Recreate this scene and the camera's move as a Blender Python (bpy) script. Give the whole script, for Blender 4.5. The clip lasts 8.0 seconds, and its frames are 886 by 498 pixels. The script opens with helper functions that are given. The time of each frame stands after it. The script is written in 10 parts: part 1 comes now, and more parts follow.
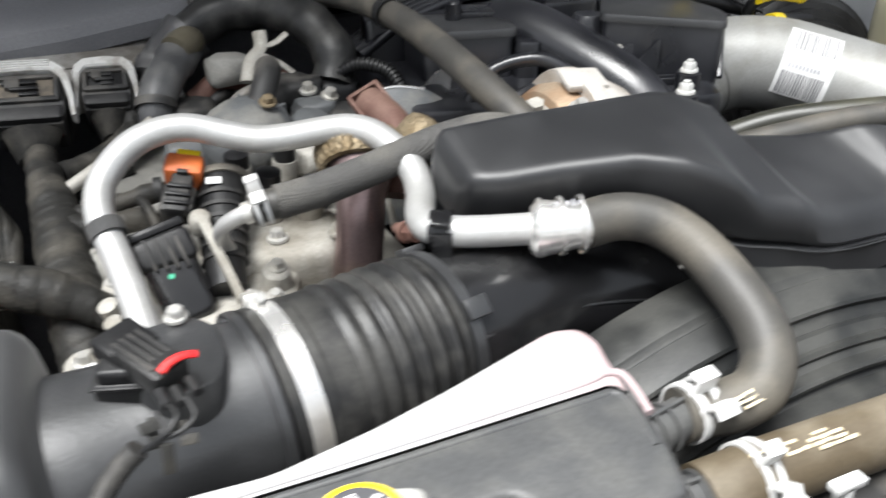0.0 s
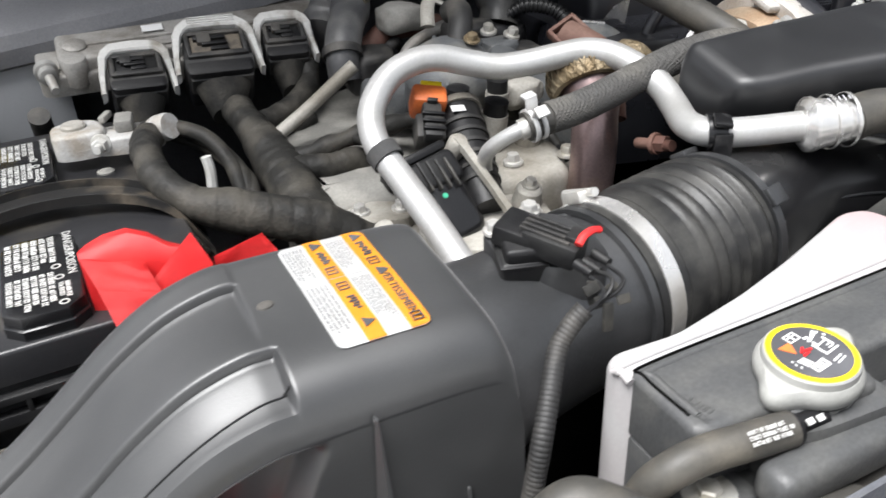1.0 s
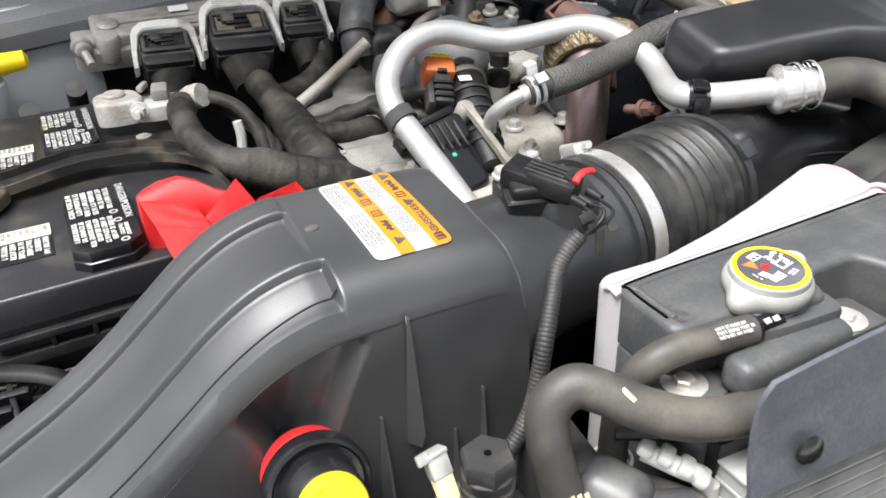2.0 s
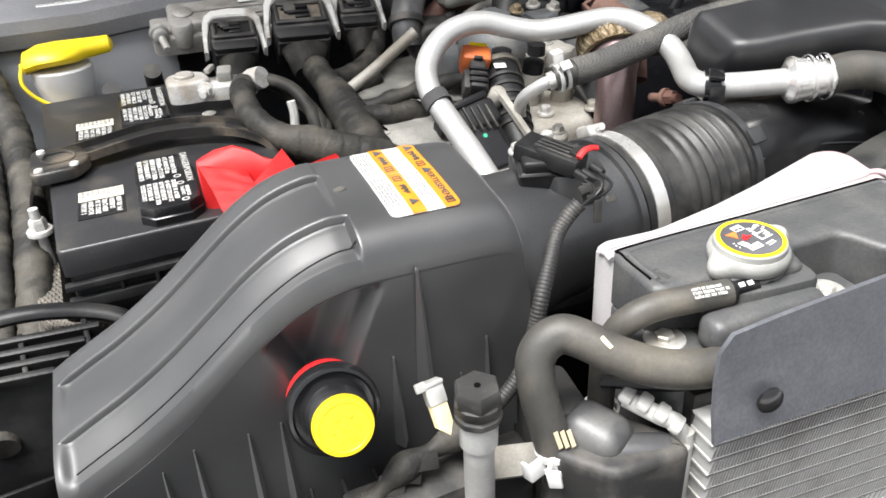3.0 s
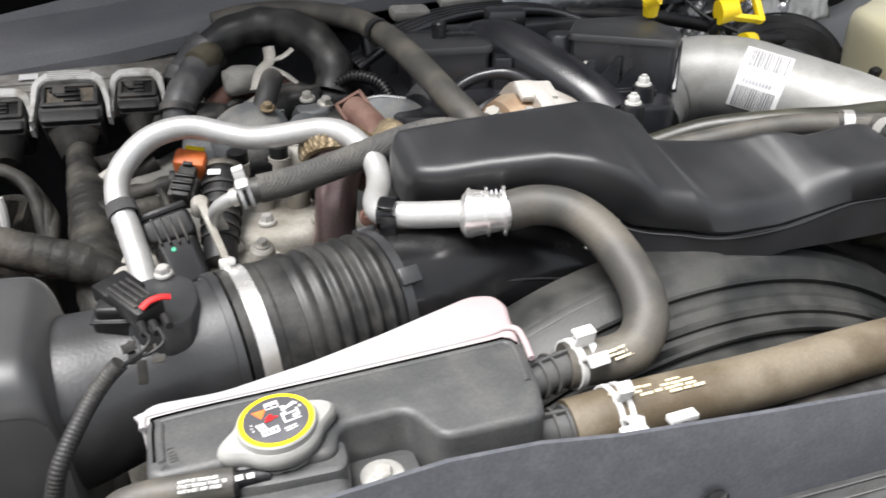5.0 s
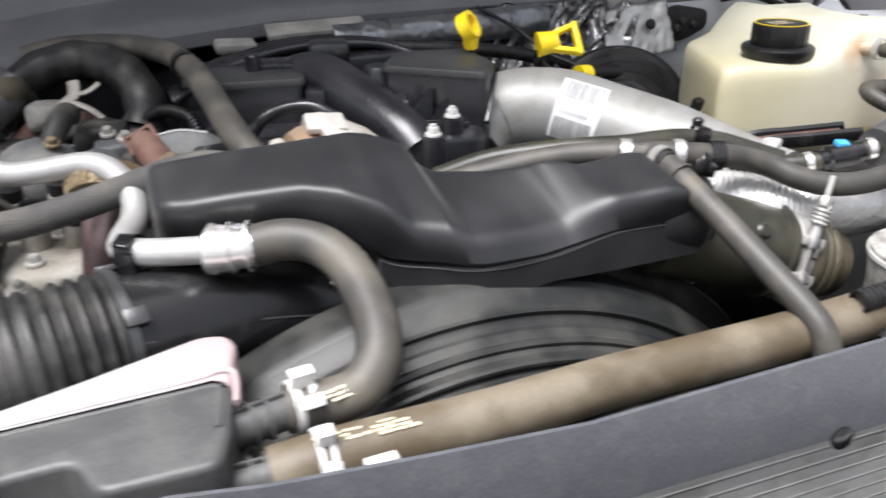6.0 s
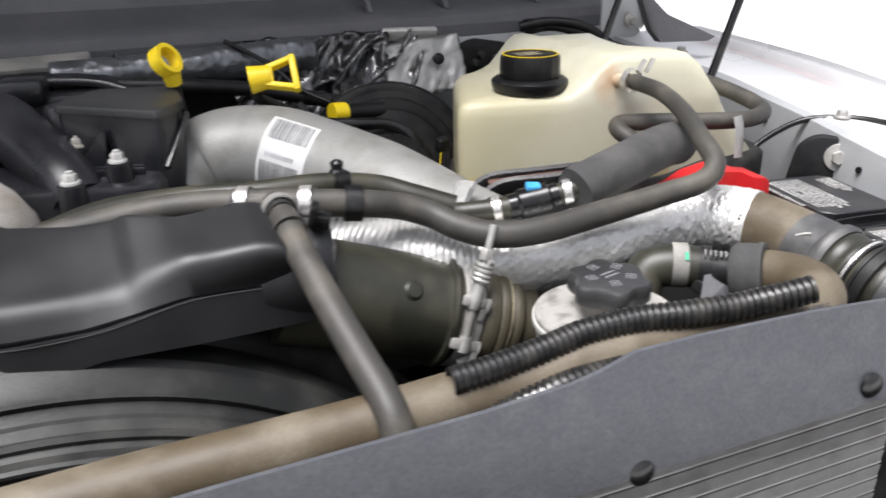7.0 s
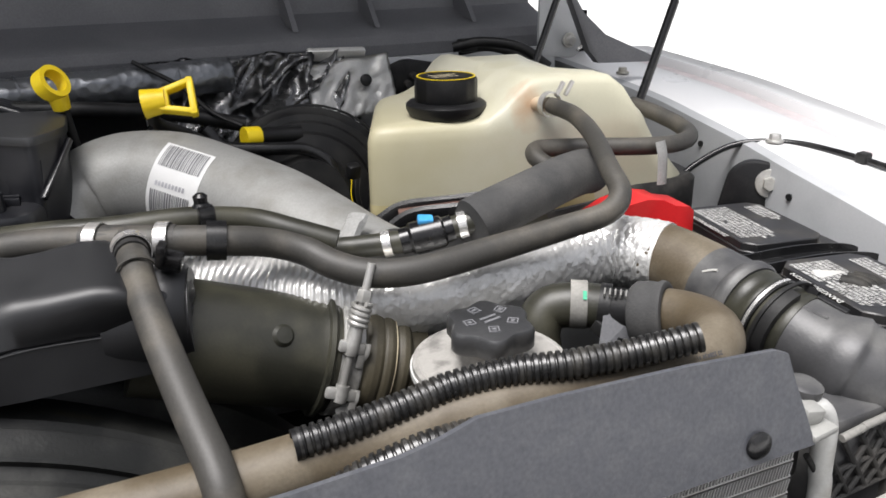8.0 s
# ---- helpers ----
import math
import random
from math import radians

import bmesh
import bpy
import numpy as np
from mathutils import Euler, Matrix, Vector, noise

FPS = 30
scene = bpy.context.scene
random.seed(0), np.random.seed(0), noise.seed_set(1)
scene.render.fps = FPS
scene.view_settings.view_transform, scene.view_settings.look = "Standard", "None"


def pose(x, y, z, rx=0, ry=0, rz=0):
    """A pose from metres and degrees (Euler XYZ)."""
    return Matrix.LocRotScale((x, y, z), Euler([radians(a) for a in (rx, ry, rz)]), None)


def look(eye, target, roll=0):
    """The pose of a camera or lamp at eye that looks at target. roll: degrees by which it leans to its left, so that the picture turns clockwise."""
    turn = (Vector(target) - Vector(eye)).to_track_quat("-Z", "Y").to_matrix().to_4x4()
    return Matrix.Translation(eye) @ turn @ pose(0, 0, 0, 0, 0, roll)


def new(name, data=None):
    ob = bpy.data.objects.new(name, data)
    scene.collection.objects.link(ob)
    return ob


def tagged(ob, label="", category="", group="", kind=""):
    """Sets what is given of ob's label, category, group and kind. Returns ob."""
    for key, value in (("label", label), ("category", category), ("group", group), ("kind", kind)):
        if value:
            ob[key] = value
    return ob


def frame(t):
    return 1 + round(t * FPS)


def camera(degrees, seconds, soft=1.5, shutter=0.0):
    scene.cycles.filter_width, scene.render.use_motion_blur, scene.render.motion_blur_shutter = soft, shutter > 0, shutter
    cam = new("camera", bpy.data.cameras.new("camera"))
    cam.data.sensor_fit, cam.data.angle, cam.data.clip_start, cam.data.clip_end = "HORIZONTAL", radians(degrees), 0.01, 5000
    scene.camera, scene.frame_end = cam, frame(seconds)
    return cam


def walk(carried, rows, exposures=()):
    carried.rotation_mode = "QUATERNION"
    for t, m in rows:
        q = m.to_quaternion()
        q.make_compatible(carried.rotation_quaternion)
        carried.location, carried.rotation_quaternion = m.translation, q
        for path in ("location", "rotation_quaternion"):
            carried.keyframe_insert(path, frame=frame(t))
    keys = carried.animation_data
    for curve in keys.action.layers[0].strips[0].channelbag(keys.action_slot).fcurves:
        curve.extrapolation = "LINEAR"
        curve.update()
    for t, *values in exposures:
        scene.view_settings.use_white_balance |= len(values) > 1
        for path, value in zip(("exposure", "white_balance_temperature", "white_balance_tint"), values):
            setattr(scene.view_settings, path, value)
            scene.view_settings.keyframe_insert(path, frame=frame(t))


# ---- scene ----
cam = camera(58.9, 8.0, soft=1.6, shutter=0.35)
PATH = [
    (0, (0.028, 0.029, 1.484), (0.722, 1.634, 0.513), -0.6),
    (0.5, (-0.109, 0.055, 1.471), (0.6, 1.64, 0.478), -2.5),
    (1, (-0.201, 0.068, 1.46), (0.544, 1.628, 0.455), -2.8),
    (1.5, (-0.244, 0.046, 1.46), (0.517, 1.594, 0.448), -2.9),
    (2, (-0.251, 0.003, 1.465), (0.509, 1.549, 0.449), -2.5),
    (2.2, (-0.256, -0.017, 1.467), (0.497, 1.535, 0.455), -2.7),
    (3.3, (-0.226, -0.076, 1.482), (0.316, 1.555, 0.46), -3.5),
    (3.5, (-0.196, -0.077, 1.489), (0.326, 1.56, 0.466), -3.5),
    (4, (-0.097, -0.083, 1.506), (0.412, 1.562, 0.488), -2.7),
    (4.5, (0.001, -0.091, 1.513), (0.514, 1.56, 0.508), -1.9),
    (4.7, (0.032, -0.094, 1.512), (0.569, 1.568, 0.537), -1.6),
    (5.8, (0.171, -0.128, 1.51), (0.849, 1.532, 0.624), -0.8),
    (6, (0.223, -0.137, 1.495), (0.929, 1.527, 0.639), -0.7),
    (6.5, (0.415, -0.159, 1.477), (1.158, 1.515, 0.675), -1.0),
    (7, (0.542, -0.161, 1.462), (1.322, 1.515, 0.699), -1.0),
    (7.5, (0.627, -0.146, 1.448), (1.429, 1.532, 0.711), -0.9),
    (8, (0.638, -0.149, 1.458), (1.461, 1.524, 0.734), -0.8),
]
walk(cam, [(t, look(eye, target, roll)) for t, eye, target, roll in PATH],
     exposures=[(0.0, 1.33, 6350, 8.5), (0.5, 1.14, 6350, 9.0), (1.0, 1.18, 6360, 10), (2.2, 1.33, 6380, 10.5), (3.3, 1.45, 6500, 10), (4.5, 1.21, 6500, 10), (6.0, 1.23, 6350, 13), (6.5, 1.3, 6350, 13), (7.0, 0.83, 6380, 13), (8.0, 0.6, 6470, 12)])

# ---- daylight: bright overcast sky with a wide, soft sun ahead of the truck ----
world = bpy.data.worlds.new("overcast_sky")
scene.world = world
world.use_nodes = True
wn, wl = world.node_tree.nodes, world.node_tree.links
wn.clear()
sky = wn.new("ShaderNodeTexSky")
sky.sky_type, sky.sun_disc = "NISHITA", False
sky.sun_elevation, sky.sun_rotation = radians(76), radians(250)
sky.air_density, sky.dust_density = 1.0, 5.0
grey = wn.new("ShaderNodeHueSaturation")
grey.inputs["Saturation"].default_value = 0.24
back = wn.new("ShaderNodeBackground")
back.inputs["Strength"].default_value = 0.1
wout = wn.new("ShaderNodeOutputWorld")
wl.new(sky.outputs[0], grey.inputs["Color"])
wl.new(grey.outputs[0], back.inputs["Color"])
wl.new(back.outputs[0], wout.inputs["Surface"])
sun_data = bpy.data.lights.new("sun", "SUN")
sun_data.energy, sun_data.angle, sun_data.color = 3.7, radians(36), (1.0, 0.985, 0.965)
sun = new("sun", sun_data)
sun.matrix_world = look((-1.6, -0.3, 7.0), (0.6, 0.5, 1.0))


# ---- materials ----
def material(name, base, rough=0.5, metal=0.0, second=None, mix=0.5, scale=25.0, fine=420.0,
             bump=0.15, bump_size=0.0006, vary=0.25, coat=0.0, spec=0.5, stretch=(1, 1, 1), sheen=0.0):
    """A worn surface: two scales of noise move the colour between base and second, the gloss and the relief."""
    m = bpy.data.materials.new(name)
    m.use_nodes = True
    n, l = m.node_tree.nodes, m.node_tree.links
    b = n["Principled BSDF"]
    tc = n.new("ShaderNodeTexCoord")
    mp = n.new("ShaderNodeMapping")
    mp.inputs["Scale"].default_value = stretch
    l.new(tc.outputs["Object"], mp.inputs["Vector"])
    big, small = n.new("ShaderNodeTexNoise"), n.new("ShaderNodeTexNoise")
    big.inputs["Scale"].default_value, big.inputs["Detail"].default_value = scale, 5
    small.inputs["Scale"].default_value, small.inputs["Detail"].default_value = fine, 3
    l.new(mp.outputs[0], big.inputs["Vector"])
    l.new(mp.outputs[0], small.inputs["Vector"])
    ramp = n.new("ShaderNodeMapRange")
    ramp.inputs["From Min"].default_value, ramp.inputs["From Max"].default_value = 0.62 - 0.35 * mix, 0.82 - 0.35 * mix
    l.new(big.outputs[0], ramp.inputs["Value"])
    second = second or tuple(min(1, c * 1.5 + 0.01) for c in base)
    mx = n.new("ShaderNodeMix")
    mx.data_type = "RGBA"
    mx.inputs["A"].default_value, mx.inputs["B"].default_value = (*base, 1), (*second, 1)
    l.new(ramp.outputs[0], mx.inputs["Factor"])
    speck = n.new("ShaderNodeMapRange")
    speck.inputs["To Min"].default_value, speck.inputs["To Max"].default_value = 1 - vary, 1 + vary
    l.new(small.outputs[0], speck.inputs["Value"])
    mul = n.new("ShaderNodeMix")
    mul.data_type, mul.blend_type = "RGBA", "MULTIPLY"
    mul.inputs["Factor"].default_value = 1
    l.new(mx.outputs["Result"], mul.inputs["A"])
    l.new(speck.outputs[0], mul.inputs["B"])
    l.new(mul.outputs["Result"], b.inputs["Base Color"])
    rr = n.new("ShaderNodeMapRange")
    rr.inputs["To Min"].default_value, rr.inputs["To Max"].default_value = max(0.05, rough - 0.12), min(1, rough + 0.14)
    l.new(big.outputs[0], rr.inputs["Value"])
    l.new(rr.outputs[0], b.inputs["Roughness"])
    bp = n.new("ShaderNodeBump")
    bp.inputs["Strength"].default_value, bp.inputs["Distance"].default_value = bump, bump_size
    l.new(small.outputs[0], bp.inputs["Height"])
    l.new(bp.outputs[0], b.inputs["Normal"])
    b.inputs["Metallic"].default_value = metal
    b.inputs["Coat Weight"].default_value = coat
    b.inputs["Specular IOR Level"].default_value = spec
    b.inputs["Sheen Weight"].default_value, b.inputs["Sheen Roughness"].default_value = sheen, 0.35
    return m


BLACK = material("black_plastic", (0.009, 0.009, 0.0097), 0.42, second=(0.021, 0.021, 0.0205), mix=0.45, bump=0.3, vary=0.35, spec=0.28)
TOPDUST = material("dusty_tank_top", (0.055, 0.056, 0.057), 0.5, second=(0.072, 0.072, 0.07), mix=0.5, scale=40, bump=0.35, vary=0.35)
BATTERYMAT = material("battery_case_plastic", (0.017, 0.017, 0.0185), 0.36, second=(0.044, 0.04, 0.034), mix=0.34, scale=22, bump=0.2, vary=0.3)
APRONMAT = material("pale_apron_paint", (0.42, 0.43, 0.44), 0.4, second=(0.36, 0.37, 0.38), mix=0.4, scale=10, bump=0.1, vary=0.06, coat=0.2)
SATIN = material("satin_plastic", (0.02, 0.0206, 0.0216), 0.38, second=(0.033, 0.0335, 0.035), mix=0.5, scale=14, bump=0.3, vary=0.3, spec=0.85)
MANIFOLD = material("manifold_plastic", (0.0105, 0.011, 0.0135), 0.3, second=(0.018, 0.0185, 0.022), mix=0.5, scale=20, fine=800, bump=0.15, vary=0.2, spec=0.7)
LIDMAT = material("air_box_lid_plastic", (0.029, 0.0295, 0.0305), 0.45, second=(0.037, 0.0374, 0.038), mix=0.5, scale=16, fine=900, bump=0.12, vary=0.15, spec=0.75, sheen=0.16)
COVER = material("duct_cover_plastic", (0.0095, 0.0099, 0.0112), 0.46, second=(0.0145, 0.015, 0.0165), mix=0.5, scale=16, fine=900, bump=0.12, vary=0.15, spec=0.6, sheen=0.12)
CONDUIT = material("ribbed_conduit_plastic", (0.016, 0.016, 0.016), 0.3, second=(0.04, 0.038, 0.034), mix=0.4, scale=60, bump=0.2, vary=0.3, spec=0.75)
GLOSS = material("glossy_black", (0.009, 0.009, 0.0097), 0.22, second=(0.022, 0.022, 0.022), mix=0.3, bump=0.05)
SHEET = material("dark_sheet", (0.066, 0.069, 0.079), 0.5, second=(0.08, 0.083, 0.092), mix=0.5, scale=70, fine=380, bump=0.4, vary=0.4)
TANDUST = material("caked_tan_dust", (0.13, 0.11, 0.085), 0.85, second=(0.05, 0.045, 0.04), mix=0.45, scale=60, bump=0.6, bump_size=0.001)
STRAPMAT = material("dusty_strap_steel", (0.016, 0.0155, 0.015), 0.35, second=(0.12, 0.1, 0.075), mix=0.36, scale=26, bump=0.3, vary=0.3)
GREYALU = material("dull_grey_aluminium", (0.42, 0.42, 0.41), 0.5, 0.3, second=(0.33, 0.325, 0.31), mix=0.45, scale=40, bump=0.2, vary=0.1)
CREAMPAPER = material("yellowed_label_paper", (0.66, 0.62, 0.5), 0.55, second=(0.55, 0.5, 0.38), mix=0.4, bump=0.05, vary=0.05)
SLATE = material("slate_grey_casting", (0.1, 0.105, 0.108), 0.55, 0.2, second=(0.19, 0.185, 0.17), mix=0.45, scale=26, bump=0.5, bump_size=0.001)
TURBOCAST = material("pale_turbo_casting", (0.5, 0.475, 0.44), 0.6, 0.2, second=(0.38, 0.34, 0.29), mix=0.45, scale=30, bump=0.5, bump_size=0.001)
BRONZE = material("heat_bronze", (0.4, 0.25, 0.15), 0.45, 0.5, second=(0.46, 0.36, 0.26), mix=0.5, scale=16, bump=0.3)
DUSTY = material("dusty_plastic", (0.016, 0.0156, 0.0152), 0.6, second=(0.07, 0.065, 0.058), mix=0.4, scale=30, bump=0.3)
RUBBER = material("rubber_hose", (0.042, 0.04, 0.036), 0.55, second=(0.09, 0.081, 0.066), mix=0.5, scale=20, bump=0.25)
BROWN = material("dusty_brown_rubber", (0.078, 0.06, 0.037), 0.55, second=(0.145, 0.122, 0.088), mix=0.6, scale=20, bump=0.3)
OLIVE = material("olive_black_rubber", (0.021, 0.021, 0.0155), 0.42, second=(0.046, 0.044, 0.03), mix=0.5, scale=18, bump=0.2)
BELLOWTAN = material("tan_bellows_rubber", (0.06, 0.052, 0.034), 0.5, second=(0.1, 0.088, 0.06), mix=0.5, scale=24, bump=0.2)
FOAM = material("foam_sleeve", (0.045, 0.045, 0.045), 0.85, second=(0.075, 0.073, 0.07), mix=0.5, fine=500, bump=0.5)
BRAID = material("braided_sleeve", (0.06, 0.058, 0.055), 0.75, second=(0.1, 0.095, 0.085), mix=0.5, fine=700, bump=0.9, bump_size=0.001)
TAPE = material("cloth_tape", (0.022, 0.0215, 0.02), 0.55, second=(0.066, 0.061, 0.052), mix=0.5, fine=320, bump=0.6, bump_size=0.001, spec=0.2)
ALU = material("drawn_aluminium", (0.47, 0.47, 0.462), 0.42, 0.5, second=(0.4, 0.395, 0.38), mix=0.4, bump=0.1, vary=0.12)
CACTUBE = material("cast_tube_aluminium", (0.3, 0.3, 0.288), 0.5, 0.3, second=(0.235, 0.232, 0.215), mix=0.45, scale=24, bump=0.25, vary=0.14)
CAST = material("cast_aluminium", (0.36, 0.345, 0.31), 0.6, 0.15, second=(0.2, 0.183, 0.152), mix=0.5, scale=18, bump=0.6, bump_size=0.001)
STEEL = material("zinc_steel", (0.6, 0.59, 0.56), 0.38, 0.6, second=(0.38, 0.36, 0.31), mix=0.4, bump=0.15, vary=0.15)
CHROME = material("bright_steel", (0.74, 0.73, 0.71), 0.26, 0.75, second=(0.6, 0.57, 0.52), mix=0.3, bump=0.05, vary=0.08)
WHITE = material("white_plastic", (0.56, 0.56, 0.55), 0.5, second=(0.5, 0.48, 0.45), mix=0.25, bump=0.1, vary=0.06)
GREYPL = material("light_grey_plastic", (0.5, 0.5, 0.48), 0.5, second=(0.36, 0.34, 0.3), mix=0.35, bump=0.15, vary=0.1)
LEVER = material("dirty_lever_plastic", (0.5, 0.495, 0.475), 0.55, second=(0.22, 0.2, 0.17), mix=0.45, scale=40, bump=0.2, vary=0.15)
CAPGREY = material("cap_grey", (0.28, 0.28, 0.265), 0.5, second=(0.22, 0.22, 0.205), mix=0.4, bump=0.2, vary=0.1)
TANK = material("milky_tank_plastic", (0.36, 0.354, 0.354), 0.5, second=(0.34, 0.32, 0.32), mix=0.4, scale=14, bump=0.2, vary=0.08)


def stain(m, colour, at, spread):
    """A coolant stain that fades in along x from the plain plastic."""
    n, l = m.node_tree.nodes, m.node_tree.links
    old = n["Principled BSDF"].inputs["Base Color"].links[0].from_socket
    sep, rng, mx, no, ad = n.new("ShaderNodeSeparateXYZ"), n.new("ShaderNodeMapRange"), n.new("ShaderNodeMix"), n.new("ShaderNodeTexNoise"), n.new("ShaderNodeMath")
    l.new(n["Texture Coordinate"].outputs["Object"], sep.inputs[0])
    l.new(n["Texture Coordinate"].outputs["Object"], no.inputs["Vector"])
    no.inputs["Scale"].default_value = 45
    ad.operation = "MULTIPLY_ADD"
    ad.inputs[1].default_value = 0.03
    l.new(no.outputs[0], ad.inputs[0])
    l.new(sep.outputs["X"], ad.inputs[2])
    rng.inputs["From Min"].default_value, rng.inputs["From Max"].default_value = at, at + spread
    l.new(ad.outputs[0], rng.inputs["Value"])
    mx.data_type = "RGBA"
    mx.inputs["B"].default_value = (*colour, 1)
    l.new(rng.outputs[0], mx.inputs["Factor"])
    l.new(old, mx.inputs["A"])
    l.new(mx.outputs["Result"], n["Principled BSDF"].inputs["Base Color"])


def blot(m, colour, at, reach, stretch):
    """A ragged stain round one spot."""
    n, l = m.node_tree.nodes, m.node_tree.links
    old = n["Principled BSDF"].inputs["Base Color"].links[0].from_socket
    mp, far, no, ad, rng, mx = n.new("ShaderNodeMapping"), n.new("ShaderNodeVectorMath"), n.new("ShaderNodeTexNoise"), n.new("ShaderNodeMath"), n.new("ShaderNodeMapRange"), n.new("ShaderNodeMix")
    tc = n["Texture Coordinate"]
    mp.inputs["Scale"].default_value = stretch
    mp.inputs["Location"].default_value = [-a * k for a, k in zip(at, stretch)]
    l.new(tc.outputs["Object"], mp.inputs["Vector"])
    l.new(tc.outputs["Object"], no.inputs["Vector"])
    no.inputs["Scale"].default_value, no.inputs["Detail"].default_value = 70, 4
    far.operation = "LENGTH"
    l.new(mp.outputs[0], far.inputs[0])
    ad.operation = "MULTIPLY_ADD"
    ad.inputs[1].default_value = reach * 0.9
    l.new(no.outputs[0], ad.inputs[0])
    l.new(far.outputs["Value"], ad.inputs[2])
    rng.inputs["From Min"].default_value, rng.inputs["From Max"].default_value = reach * 1.4, reach * 0.45
    rng.inputs["To Max"].default_value = 0.85
    l.new(ad.outputs[0], rng.inputs["Value"])
    mx.data_type = "RGBA"
    mx.inputs["B"].default_value = (*colour, 1)
    l.new(rng.outputs[0], mx.inputs["Factor"])
    l.new(old, mx.inputs["A"])
    l.new(mx.outputs["Result"], n["Principled BSDF"].inputs["Base Color"])


stain(TANK, (0.37, 0.26, 0.266), 0.225, 0.08)
AMBER = material("coolant_level_plastic", (0.5, 0.42, 0.2), 0.4, second=(0.58, 0.52, 0.32), mix=0.5, scale=8, bump=0.1, vary=0.04)
ECMCAST = material("dirty_die_casting", (0.33, 0.32, 0.3), 0.55, 0.3, second=(0.17, 0.155, 0.135), mix=0.5, scale=22, bump=0.6, bump_size=0.001)
FOLDS = material("bellows_rubber", (0.016, 0.016, 0.016), 0.42, second=(0.042, 0.041, 0.038), mix=0.5, scale=35, bump=0.35, vary=0.35, spec=0.36)
BOTTLE = material("yellowed_bottle_plastic", (0.56, 0.54, 0.41), 0.4, second=(0.65, 0.64, 0.55), mix=0.5, scale=7, bump=0.1, vary=0.04)
stain(BOTTLE, (0.5, 0.45, 0.27), 1.15, -0.26)
blot(BOTTLE, (0.5, 0.3, 0.17), (1.106, 0.585, 1.292), 0.03, (1.3, 0.8, 0.8))
RED = material("red_plastic", (0.58, 0.018, 0.02), 0.5, second=(0.63, 0.035, 0.033), mix=0.4, bump=0.1, vary=0.1, spec=0.3)
YELLOW = material("yellow_plastic", (0.85, 0.63, 0.012), 0.4, second=(0.8, 0.55, 0.01), mix=0.35, bump=0.08, vary=0.06)
ORANGE = material("orange_connector_plastic", (0.62, 0.15, 0.035), 0.5, second=(0.5, 0.12, 0.04), mix=0.4, bump=0.1)
BLUE = material("blue_clip_plastic", (0.05, 0.3, 0.6), 0.4)
GREEN = material("green_mark", (0.04, 0.35, 0.2), 0.5)
COPPER = material("heat_tinted_pipe", (0.26, 0.19, 0.185), 0.34, 0.75, second=(0.36, 0.27, 0.21), mix=0.5, scale=12, bump=0.2)
RUST = material("rusted_iron", (0.105, 0.05, 0.038), 0.7, 0.2, second=(0.17, 0.1, 0.078), mix=0.5, bump=0.6)
ROPE = material("woven_gasket", (0.16, 0.115, 0.06), 0.45, 0.5, second=(0.3, 0.25, 0.17), mix=0.5, fine=300, bump=1.0, bump_size=0.002)
PAINT = material("grey_body_paint", (0.2, 0.207, 0.218), 0.42, second=(0.155, 0.16, 0.168), mix=0.4, scale=10, bump=0.1, vary=0.06, coat=0.2)
BODY = material("white_body_paint", (0.82, 0.82, 0.82), 0.3, second=(0.78, 0.78, 0.78), mix=0.3, scale=6, bump=0.03, vary=0.02, coat=0.5)
FELT = material("hood_felt", (0.018, 0.018, 0.019), 0.95, second=(0.03, 0.03, 0.03), mix=0.5, bump=0.5, spec=0.05)
FABRIC = material("woven_insulation", (0.085, 0.078, 0.066), 0.9, second=(0.14, 0.125, 0.105), mix=0.5, fine=420, bump=0.9, bump_size=0.001)


def weave(m, pitch, depth):
    """Diagonal threads in a cloth."""
    n, l = m.node_tree.nodes, m.node_tree.links
    heights = []
    for sign in (1, -1):
        w = n.new("ShaderNodeTexWave")
        w.inputs["Scale"].default_value = 0.314 / pitch
        mp = n.new("ShaderNodeMapping")
        mp.inputs["Rotation"].default_value = (0, sign * radians(52), sign * radians(20))
        l.new(n["Texture Coordinate"].outputs["Object"], mp.inputs["Vector"])
        l.new(mp.outputs[0], w.inputs["Vector"])
        heights.append(w.outputs["Fac"])
    add = n.new("ShaderNodeMath")
    add.operation = "MULTIPLY"
    l.new(heights[0], add.inputs[0])
    l.new(heights[1], add.inputs[1])
    bp = n.new("ShaderNodeBump")
    bp.inputs["Strength"].default_value, bp.inputs["Distance"].default_value = 1.0, depth
    l.new(add.outputs[0], bp.inputs["Height"])
    b = n["Principled BSDF"]
    l.new(b.inputs["Normal"].links[0].from_socket, bp.inputs["Normal"])
    l.new(bp.outputs[0], b.inputs["Normal"])


weave(FABRIC, 0.003, 0.0012)
weave(BRAID, 0.0022, 0.0006)
PAPER = material("label_paper", (0.68, 0.68, 0.67), 0.5, second=(0.62, 0.62, 0.61), mix=0.3, bump=0.03, vary=0.03)
LORANGE = material("label_orange", (0.85, 0.36, 0.03), 0.5, second=(0.8, 0.33, 0.03), mix=0.3, bump=0.03, vary=0.03)
INK = material("label_ink", (0.05, 0.05, 0.055), 0.6, vary=0.05)
INKBAR = material("label_ink_worn", (0.16, 0.16, 0.165), 0.6, vary=0.05)
INKGREY = material("label_ink_faded", (0.35, 0.35, 0.37), 0.6, vary=0.05)
INKWHITE = material("print_white", (0.52, 0.52, 0.5), 0.6, second=(0.4, 0.4, 0.385), vary=0.1)
